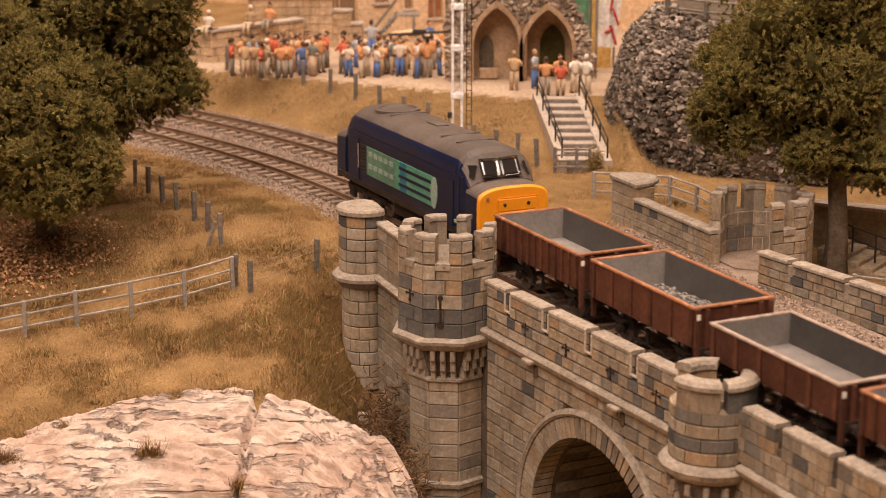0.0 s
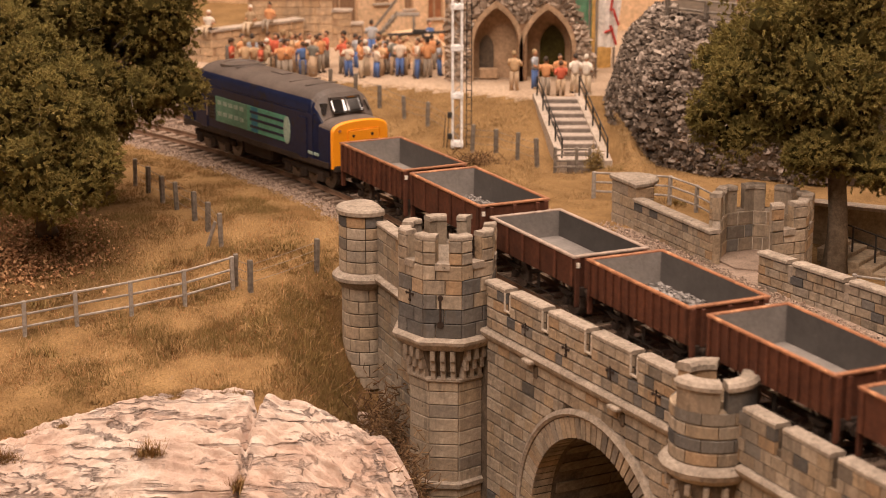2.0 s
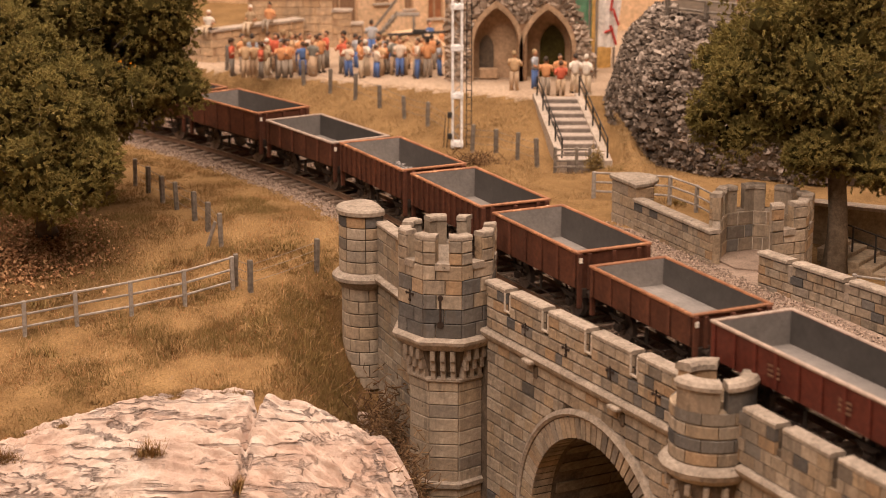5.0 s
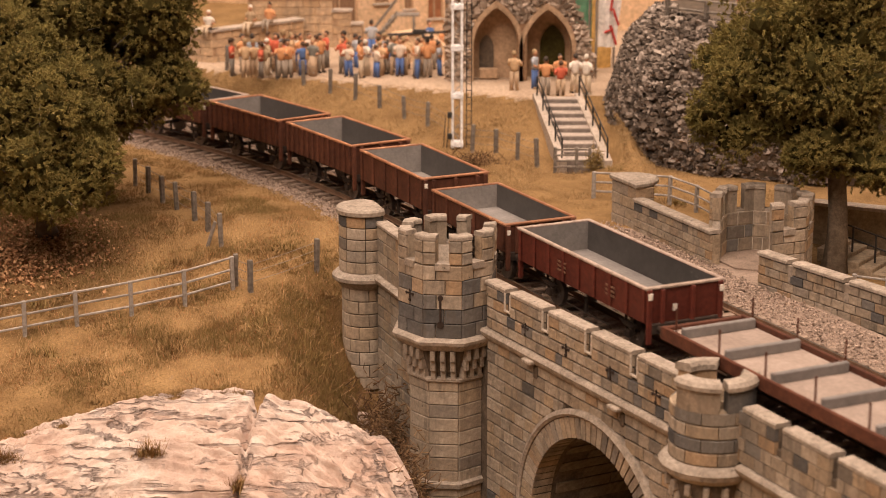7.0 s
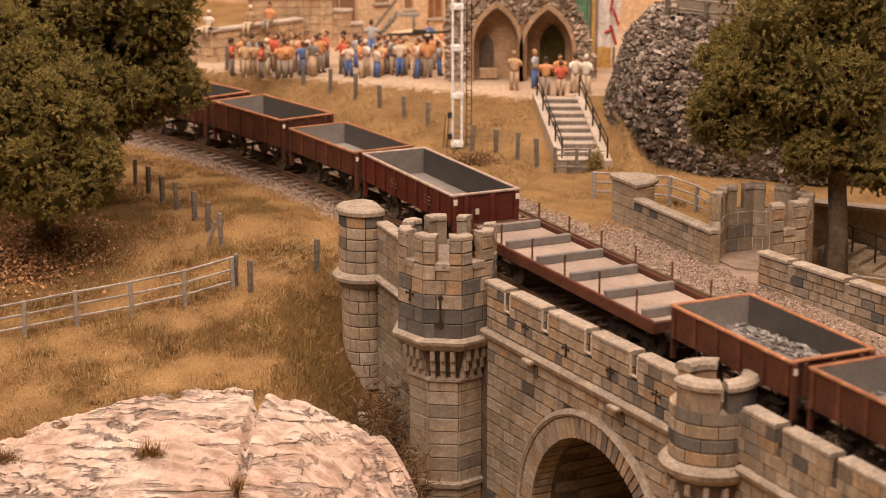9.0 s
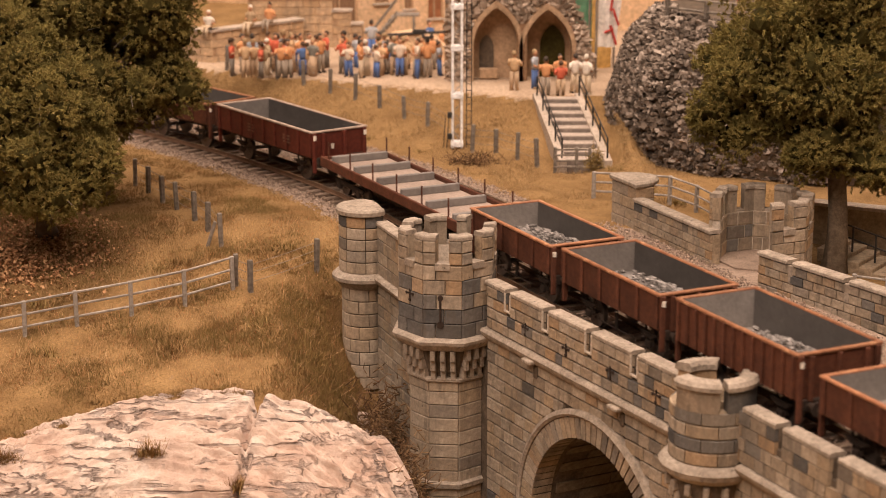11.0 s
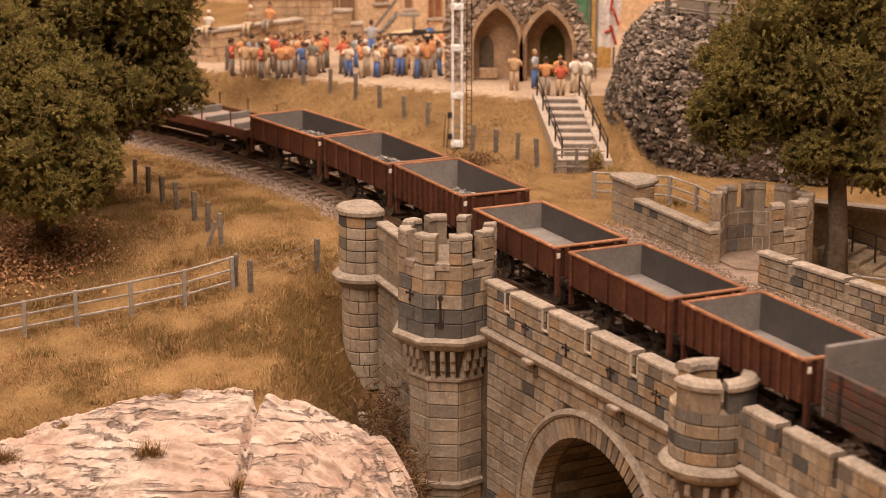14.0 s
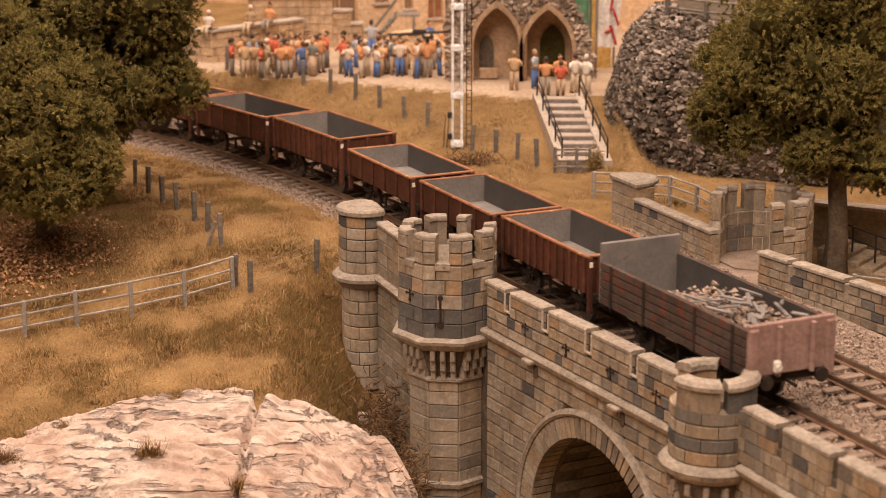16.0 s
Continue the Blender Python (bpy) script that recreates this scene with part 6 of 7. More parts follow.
# ---- fences ----
def wire_fence(name, places, h, label, wires=(0.35, 0.65, 0.9), r=0.085):
    t = thing(name, pose(*places[0], z_at(*places[0])), label, "fence")
    tops = []
    for x, y in places:
        z = z_at(x, y)
        bm = bmesh.new()
        k = RS.uniform(0.92, 1.1)
        box(bm, (0, 0, h * k / 2 - 0.12), (r * 2, r * 2, h * k + 0.24), 0.025)
        part("post", bm, M["post"], t, m=pose(x, y, z, RS.uniform(-2.5, 2.5), RS.uniform(-2.5, 2.5), RS.uniform(0, 40)))
        tops.append(Vector((x, y, z)))
    for w in wires:
        bm = bmesh.new()
        for a, b in zip(tops, tops[1:]):
            u = Vector((0, 0, w * h))
            m = (a + b) / 2 + u - Vector((0, 0, 0.03))
            rod(bm, a + u, m, 0.011, seg=4)
            rod(bm, m, b + u, 0.011, seg=4)
        part("wire", bm, M["wire"], t, "thin fence wire")
    return t


def rail_fence(name, places, h, label, rails=(0.28, 0.62, 0.96), mat="grey_rail", r=0.07, zs=None):
    t = thing(name, pose(places[0][0], places[0][1], z_at(*places[0]) if zs is None else zs), label, "fence")
    base = []
    for x, y in places:
        z = z_at(x, y) if zs is None else zs
        bm = bmesh.new()
        box(bm, (0, 0, h / 2 - 0.1), (r * 2, r * 2, h + 0.2), 0.02)
        part("post", bm, M[mat], t, m=pose(x, y, z, RS.uniform(-1.5, 1.5), RS.uniform(-1.5, 1.5), 20))
        base.append(Vector((x, y, z)))
    for w in rails:
        for a, b in zip(base, base[1:]):
            bm = bmesh.new()
            u = Vector((0, 0, w * h))
            rod(bm, a + u - (b - a) * 0.03, b + u + (b - a) * 0.03, r * 0.62, seg=6)
            part("rail", bm, M[mat], t)
    return t


def line(a, b, n):
    return [(a[0] + (b[0] - a[0]) * k / (n - 1), a[1] + (b[1] - a[1]) * k / (n - 1)) for k in range(n)]


wire_fence("post_and_wire_fence", [(-12.51, 74.0), (-11.75, 72.5), (-10.96, 71.0), (-10.2, 69.5), (-9.32, 68.0), (-8.71, 67.0), (-8.1, 65.9)], 1.15, "weathered grey timber posts with sagging wire")
rail_fence("rail_fence", [(-15.6, 58.6), (-13.92, 59.3), (-12.31, 60.0), (-10.58, 60.7), (-8.87, 61.5), (-7.32, 62.5)], 1.25, "grey three-rail field fence on the slope")
wire_fence("post_and_wire_fence", [(-7.25, 62.75), (-6.69, 62.3), (-4.54, 64.6)], 1.15, "weathered posts with wire by the abutment")
wire_fence("post_and_wire_fence", [(-10.75, 92.0), (-9.35, 91.1), (-8.1, 90.4), (-6.75, 89.4), (-5.4, 88.2), (-4.15, 87.1), (-2.95, 85.7), (-1.78, 84.4), (-0.7, 83.4), (1.28, 80.2), (2.3, 79.6), (3.2, 78.6), (4.0, 77.6)], 1.12, "dark timber posts with wire along the bank")
# leaning brace beside the field fence
bm = bmesh.new()
box(bm, (0, 0, 0.45), (0.13, 0.13, 1.0), 0.02, turn=Matrix.Rotation(0.32, 3, "Y"))
tagged(part("fence_brace", bm, M["post"], None, "short leaning timber brace by a post", m=pose(-8.45, 65.9, z_at(-8.45, 65.9))), category="timber brace")
rail_fence("rail_fence", [(5.95, 71.85), (7.4, 71.6), (8.87, 71.1), (9.7, 69.5), (10.3, 67.6)], 1.1, "grey rail fence behind the far parapet")
rail_fence("rail_fence", [(13.9, 60.6), (14.9, 60.1), (16.1, 59.6)], 0.9, "grey rail fence beyond the parapet", rails=(0.9,))


# ---- signal mast ----
def signal_mast(x, y):
    z = z_at(x, y)
    t = thing("signal_mast", pose(x, y, z), "white square lattice signal mast with a ladder", "mast")
    w, h = 0.2, 8.5
    for sx in (-1, 1):
        for sy in (-1, 1):
            bm = bmesh.new()
            box(bm, (sx * w, sy * w, h / 2), (0.11, 0.11, h), 0.01)
            part("corner_angle", bm, M["white_metal"], t, local=True)
    k = 0
    z0 = 0.3
    while z0 < h - 0.5:
        bm = bmesh.new()
        for s in (-1, 1):
            a, b = (-1, 1) if k % 2 else (1, -1)
            rod(bm, (a * w, s * w, z0), (b * w, s * w, z0 + 0.42), 0.014, seg=5)
            rod(bm, (s * w, a * w, z0), (s * w, b * w, z0 + 0.42), 0.014, seg=5)
        part("lattice_brace", bm, M["grey_rail"], t, local=True)
        z0 += 0.42
        k += 1
    for zz in (0.05, 2.2, 4.3, 6.1):
        bm = bmesh.new()
        box(bm, (0, 0, zz + 0.12), (0.56, 0.56, 0.26), 0.03)
        part("plate", bm, M["white_metal"], t, local=True)
    for s in (-1, 1):
        bm = bmesh.new()
        rod(bm, (0.52 + s * 0.11, -0.1, 0.0), (0.52 + s * 0.11, -0.1, h), 0.022, seg=5)
        part("ladder_stile", bm, M["black_iron"], t, "dark ladder stile", local=True)
    for k in range(28):
        bm = bmesh.new()
        rod(bm, (0.41, -0.1, 0.15 + k * 0.3), (0.63, -0.1, 0.15 + k * 0.3), 0.016, seg=4)
        part("ladder_rung", bm, M["black_iron"], t, local=True)
    for zz in (0.55, 1.5):
        bm = bmesh.new()
        box(bm, (-0.32, -0.3, zz), (0.2, 0.16, 0.26), 0.03)
        part("cable_box", bm, M["black_iron"], t, "small dark cable box", local=True)
    for a in ((-0.45, -0.2), (-0.6, -0.1)):
        bm = bmesh.new()
        rod(bm, (a[0], a[1], 0), (a[0] + 0.1, a[1], 1.5), 0.018, seg=5)
        part("cable", bm, M["black_iron"], t, local=True)


signal_mast(0.62, 80.9)
brush("dead_brush", (1.3, 78.4, z_at(1.3, 78.4) + 0.1), 170, (0.55, 0.35, 0.1), 0.4, 41, "dry brown scrub at the foot of the mast")


# ---- steps up to the plaza ----
def steps():
    t = thing("stone_steps", pose(6.0, 77.4, -0.3), "pale concrete steps with black handrails up to the plaza", "steps")
    x0, x1 = 4.42, 6.02
    y0, y1, z0, z1, n = 77.2, 84.3, -0.12, 1.52, 9
    for k in range(n):
        f0, f1 = k / n, (k + 1) / n
        ya, yb = y0 + (y1 - y0) * f0, y0 + (y1 - y0) * f1
        off = 0.75 * (1 - (f0 + f1) / 2)
        zt = z0 + (z1 - z0) * f1
        c = (x0 + x1) / 2 + off + 0.05
        bm = bmesh.new()
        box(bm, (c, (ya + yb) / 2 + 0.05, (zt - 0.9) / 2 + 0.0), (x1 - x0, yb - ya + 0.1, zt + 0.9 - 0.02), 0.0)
        # painted darker than the tread to show shade on the upright face
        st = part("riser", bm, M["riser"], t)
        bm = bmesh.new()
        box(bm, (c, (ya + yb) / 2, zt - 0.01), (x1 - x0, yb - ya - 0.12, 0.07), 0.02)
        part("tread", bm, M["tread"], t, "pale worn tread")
    for side, x in (("l", x0 - 0.16), ("r", x1 + 0.16)):
        bm = bmesh.new()
        a = [(x + 0.8 - 0.16, y0 - 0.3, -0.6), (x + 0.8 + 0.16, y0 - 0.3, -0.6), (x + 0.8 + 0.16, y0 - 0.3, z0 + 0.22), (x + 0.8 - 0.16, y0 - 0.3, z0 + 0.22)]
        b = [(x - 0.16, y1, -0.6), (x + 0.16, y1, -0.6), (x + 0.16, y1, z1 + 0.16), (x - 0.16, y1, z1 + 0.16)]
        ring(bm, [a, b])
        bmesh.ops.recalc_face_normals(bm, faces=bm.faces)
        part("string_wall", bm, M["concrete"], t, "pale sloping side wall")
        feet = []
        for k in range(5):
            f = 0.04 + 0.92 * k / 4
            px, py, pz = x + 0.8 * (1 - f), y0 - 0.3 + (y1 - y0 + 0.3) * f, z0 + 0.2 + (z1 - z0) * f
            bm = bmesh.new()
            rod(bm, (px, py, pz - 0.05), (px, py, pz + 0.85), 0.04, seg=6)
            part("baluster", bm, M["black_iron"], t, "black iron post")
            feet.append(Vector((px, py, pz)))
        for h in (0.5, 0.85):
            bm = bmesh.new()
            for p, q in zip(feet, feet[1:]):
                rod(bm, p + Vector((0, 0, h)), q + Vector((0, 0, h)), 0.03, seg=6)
            part("handrail", bm, M["black_iron"], t, "black iron handrail")


steps()


def gate():
    x, y = 5.15, 76.5
    z = z_at(x, y)
    t = thing("field_gate", pose(x, y, z), "small dark timber gate at the foot of the steps", "gate")
    for px in (-0.45, 0.45, 1.0):
        bm = bmesh.new()
        box(bm, (px, 0, 0.5), (0.14, 0.14, 1.15), 0.02)
        part("post", bm, M["post"], t, local=True)
    for h in (0.25, 0.5, 0.75, 0.98):
        bm = bmesh.new()
        box(bm, (0.25, -0.05, h), (1.5, 0.05, 0.08), 0.01)
        part("bar", bm, M["post"], t, local=True)


gate()
brush("scrub", (6.35, 76.3, z_at(6.35, 76.3) + 0.25), 150, (0.16, 0.14, 0.25), 0.28, 42, "dry ochre shrub by the gate", "green_grass")


# ---- ruined arches on the plaza ----
def pointed(w, h, seg=10):
    """Half-outline points of a pointed arch of width w and height h, from left foot over the tip to the right foot."""
    sp = h - w * 0.866
    pts = [(-w / 2, 0)]
    for k in range(seg + 1):
        a = math.pi / 3 * k / seg
        pts.append((w / 2 - w * math.cos(a), sp + w * math.sin(a)))
    return pts + [(-x, z) for x, z in reversed(pts[:-1])]


def rubble_points(n, seed, fn):
    r = np.random.RandomState(seed)
    return np.array([fn(r) for _ in range(n)])


def stone_piece_mesh(seed, mat="stone_piece"):
    r = random.Random(seed)
    bm = bmesh.new()
    bmesh.ops.create_icosphere(bm, subdivisions=1, radius=0.17)
    for v in bm.verts:
        v.co *= r.uniform(0.7, 1.25)
        v.co.z *= 0.8
    return to_mesh("stone_piece", bm, M[mat])


PIECES = {"rubble": [stone_piece_mesh(70 + k) for k in range(6)], "pale_rubble": [stone_piece_mesh(70 + k, "pale_piece") for k in range(6)]}


def scatter_stones(parent, pts, seed, scale=1.0, mat="rubble"):
    """The first 280 places get a stone of their own, the rest are joined."""
    r = random.Random(seed)
    for p in pts[:280]:
        s = scale * r.uniform(0.7, 1.35)
        m = pose(p[0], p[1], p[2], r.uniform(0, 360), r.uniform(0, 360), r.uniform(0, 360))
        ob = hang("stone", PIECES[mat][r.randrange(6)], parent, m)
        ob.scale = (s * r.uniform(0.8, 1.4), s, s)
    if len(pts) > 280:
        base = np.array(pts[280:]) - np.array(WORLD[parent].translation)
        tagged(pebbles("stones", base, 0.19 * scale, mat, "loose grey-brown rubble stones", "", seed, parent, blocky=True))


def ruin():
    X0, X1, Y, Z = 0.2, 7.2, 88.6, 1.45
    t = thing("ruined_wall", pose(3.7, Y, Z), "ruined stone wall with two pointed arches and a rubble top", "ruin", kind="structure")
    # back panels behind the arches and piers between them
    for cx, w, h, deep in ((2.55, 2.2, 3.6, 0.5), (5.0, 2.35, 3.5, 0.9)):
        pts = pointed(w, h)
        bm = bmesh.new()
        inner = [(cx + x, Y + 0.5 + deep, Z + z) for x, z in pts]
        bm.faces.new([bm.verts.new(p) for p in inner])
        ring(bm, [[(cx + x, Y + 0.1, Z + z) for x, z in pts], inner], closed=False)
        part("recess", bm, M["ruin"], t, "tan rendered recess under a pointed arch")
        bm = bmesh.new()
        ring(bm, [[(cx + x * k, Y + d, Z + z * (1 + (k - 1) * 0.5)) for x, z in pts] for k, d in ((1.0, 0.3), (1.0, -0.12), (1.16, -0.12), (1.16, 0.3))], closed=False)
        bmesh.ops.recalc_face_normals(bm, faces=bm.faces)
        part("arch_ring", bm, M["ruin"], t, "moulded stone arch ring")
    # niche and opening are flat faces with their shade painted on
    bm = bmesh.new()
    pts = pointed(0.7, 1.7)
    f = [(2.1 + x, Y + 0.93, Z + 0.45 + z) for x, z in pts]
    bm.faces.new([bm.verts.new(p) for p in f])
    part("niche", bm, M["mortar"], t, "arched niche, a flat face in the colour of its shade")
    bm = bmesh.new()
    pts = pointed(1.2, 2.6)
    f = [(5.3 + x, Y + 1.3, Z + z) for x, z in pts]
    bm.faces.new([bm.verts.new(p) for p in f])
    part("niche", bm, M["shade_fill"], t, "opening, a flat dark face standing for its shade")
    bm = bmesh.new()
    box(bm, (2.2, Y + 0.55, Z + 0.35), (0.9, 0.4, 0.5), 0.05)
    part("bench", bm, M["ruin"], t)
    # rubble body round the arches
    def solid(x, z):
        for cx, w, h in ((2.55, 2.2, 3.6), (5.0, 2.35, 3.5)):
            dx = abs(x - cx) / (w / 2 * 1.16)
            if dx < 1 and z < h * 1.08 - 1.35 * dx**1.6:
                return False
        top = 4.9 - 0.5 * abs(math.sin(x * 1.4)) - max(0.0, x - 5.4) ** 2 * 1.1 - max(0, 1.2 - x) * 0.6
        return z < top
    r = np.random.RandomState(5)
    pts = []
    while len(pts) < 1300:
        x, z = r.uniform(X0, X1), r.uniform(0, 5)
        if solid(x, z):
            pts.append((x, Y - 0.05 + r.uniform(-0.08, 0.12) + 0.05 * z, Z + z))
    scatter_stones(t, pts, 51, 0.8, "pale_rubble")
    bm = bmesh.new()
    for x, w, h in ((0.75, 1.3, 4.4), (3.78, 0.5, 3.6), (6.45, 0.6, 2.2)):
        box(bm, (x, Y + 0.4, Z + h / 2), (w, 0.7, h), 0.1)
    box(bm, (3.6, Y + 0.5, Z + 4.15), (5.0, 0.6, 0.8), 0.2)
    part("wall_core", bm, M["house_dark"], t)


ruin()


# ---- rubble mound ----
def mound():
    cx, cy, z0, zt = 16.3, 82.8, -0.8, 5.6
    rb, rt = 8.4, 6.9
    t = thing("rubble_mound", pose(cx, cy, z0), "steep ruined bank covered with loose grey-brown stones", "ruin", kind="structure")
    bm = bmesh.new()
    loops = []
    for k in range(13):
        f = k / 12
        rr_ = rb + 1.7 * f - (rb + 1.7 - rt) * f**2.4
        loops.append([(cx + (rr_ - 0.12 + 0.25 * noise.noise(Vector((math.cos(a) * 3, math.sin(a) * 3, f * 3)))) * math.cos(a), cy + rr_ * math.sin(a), z0 + (zt - z0) * f) for a in [6.2832 * q / 64 for q in range(64)]])
    ring(bm, loops)
    bmesh.ops.recalc_face_normals(bm, faces=bm.faces)
    # darkened bank colour stands for shade in the gaps between stones
    part("bank", bm, M["mortar"], t, "dark bank, its colour standing for shade between stones", smoothed=True)
    r = np.random.RandomState(61)
    pts = []
    for _ in range(6200):
        a = radians(r.uniform(158, 268))
        f = r.uniform(0, 1.0)
        rr_ = rb + 1.7 * f - (rb + 1.7 - rt) * f**2.4 + 0.25 * noise.noise(Vector((math.cos(a) * 3, math.sin(a) * 3, f * 3)))
        pts.append((cx + rr_ * math.cos(a), cy + rr_ * math.sin(a), z0 + (zt - z0) * f + r.uniform(-0.05, 0.08)))
    for _ in range(260):
        a = radians(r.uniform(160, 265))
        q = rt * r.uniform(0.86, 1.0)
        pts.append((cx + q * math.cos(a), cy + q * math.sin(a), zt + r.uniform(0, 0.2)))
    scatter_stones(t, pts, 62, 0.72)
    rail_fence("timber_railing", [(9.75, 80.9), (11.2, 79.2), (12.9, 77.9), (14.9, 77.0)], 0.9, "brown timber railing on top of the bank", rails=(0.45, 0.95), mat="post", r=0.09, zs=zt + 0.05)


mound()


# ---- brush and tufts round the abutment ----
brush("dead_brush", (-2.0, 59.4, -5.6), 620, (0.55, 0.9, 0.75), 0.5, 43, "tangled dry brown undergrowth against the abutment")
brush("dead_brush", (-1.15, 54.2, -5.9), 900, (0.32, 1.1, 0.6), 0.45, 45, "tangled dark undergrowth between rock and turret")
brush("dead_brush", (-1.35, 57.2, -7.3), 360, (0.4, 0.7, 0.7), 0.45, 44, "tangled dry undergrowth in the gully")
rb = random.Random(9)
for i in range(16):
    f = i / 15
    bm = bmesh.new()
    bmesh.ops.create_icosphere(bm, subdivisions=2, radius=0.34)
    for v in bm.verts:
        v.co *= 0.75 + 0.5 * noise.noise(v.co * 4 + Vector((i, 0, 0))) + rb.uniform(0, 0.25)
    x, y = -2.75 + 1.3 * f + rb.uniform(-0.3, 0.3), 60.8 - 4.6 * f + rb.uniform(-0.4, 0.4)
    ob = part("boulder", bm, M["rock"], None, "pale boulder in the dry undergrowth", m=pose(x, y, z_at(x, y) + 0.1, rb.uniform(0, 90), rb.uniform(0, 90), 0), smoothed=True)
    tagged(ob, category="boulder", group="boulders in the gully")
for i, (x, y, z) in enumerate(((-8.96, 53.19, -3.86), (-6.2, 52.55, -4.74), (-13.2, 52.16, -3.68), (-9.68, 51.34, -5.02))):
    tuft(x, y, z, 520, 0.55, 80 + i, "grass", "ochre dry grass tuft on the rock", spread=0.22)
for i, (x, y) in enumerate(((-1.05, 80.6), (7.3, 75.9), (9.2, 71.2), (-3.3, 83.0), (8.2, 72.9))):
    tuft(x, y, z_at(x, y), 150, 0.34, 90 + i, "green_grass", "olive tuft in the dry grass", spread=0.2)
r5 = random.Random(77)
for i in range(26):
    x, y = r5.uniform(-15, -4), r5.uniform(57.5, 66)
    tuft(x, y, z_at(x, y) + 0.02, 70, 0.5, 200 + i, "grass" if i % 3 else "green_grass", "coarse straw tuft on the field", spread=0.28)


# ---- back of the plaza ----
def dressed_wall(name, p, q, z0, z1, thick, label, mat="house", cope=True, course=0.42, stones=True):
    """A wall from p to q; its face looks to the right of that way."""
    p, q = Vector(p), Vector(q)
    d = (q - p).normalized()
    o = Vector((d.y, -d.x))
    ang = math.atan2(d.y, d.x)
    ln = (q - p).length
    t = thing(name, pose(p.x, p.y, z0), label, "wall", kind="structure")
    bm = bmesh.new()
    prism(bm, [p - o * 0.03, q - o * 0.03, q - o * thick, p - o * thick], z0, z1)
    part("wall_core", bm, M["ruin" if stones else mat], t)
    if stones:
        n = max(1, round((z1 - z0) / course))
        ch = (z1 - z0) / n
        turn = pose(p.x, p.y, 0, 0, 0, math.degrees(ang))
        for i in range(n):
            k = max(1, round(ln / 0.95))
            for j in range(k):
                a = ln * (j + (0.25 if i % 2 else 0)) / k
                b = min(ln, a + ln / k)
                if b - a > 0.1:
                    hang("stone", block_mesh(b - a - 0.025, ch - 0.025, 0.1, "plaza_stone"), t, turn @ pose((a + b) / 2, -0.02, z0 + ch * (i + 0.5)))
    if cope:
        bm = bmesh.new()
        prism(bm, [p + o * 0.1 - d * 0.05, q + o * 0.1 + d * 0.05, q - o * (thick + 0.06) + d * 0.05, p - o * (thick + 0.06) - d * 0.05], z1, z1 + 0.12)
        part("coping_stone", bm, M["concrete"], t, "pale flat coping")
    return t


M["plaza_stone"] = random_stone("plaza_stone", [(0.0, (0.52, 0.35, 0.205)), (0.5, (0.64, 0.455, 0.285)), (1.0, (0.57, 0.405, 0.26))])

dressed_wall("terrace_wall", (-17.0, 96.6), (-11.7, 94.2), 1.4, 3.05, 0.6, "tan stone terrace wall with a pale coping")
dressed_wall("terrace_wall", (-11.7, 94.2), (-7.4, 98.6), 1.4, 3.05, 0.6, "tan stone terrace wall with a pale coping")
dressed_wall("terrace_wall", (-10.4, 99.4), (-5.9, 99.4), 1.4, 4.1, 0.6, "taller tan stone terrace wall")
dressed_wall("stair_wall", (-5.9, 99.4), (-4.9, 99.4), 1.4, 3.4, 0.6, "stepped end of the terrace wall", cope=True)
dressed_wall("stair_wall", (-4.9, 99.4), (-4.3, 99.4), 1.4, 2.7, 0.6, "stepped end of the terrace wall", cope=True)
bm = bmesh.new()
prism(bm, [(-22, 130), (-22, 98.9), (-17, 96.9), (-11.9, 94.7), (-7.7, 98.9), (-10.2, 99.7), (-10.2, 130)], 1.4, 3.0)
tagged(part("terrace", bm, M["ground"], None, "raised grassy terrace behind the wall"), category="terrace", kind="structure")


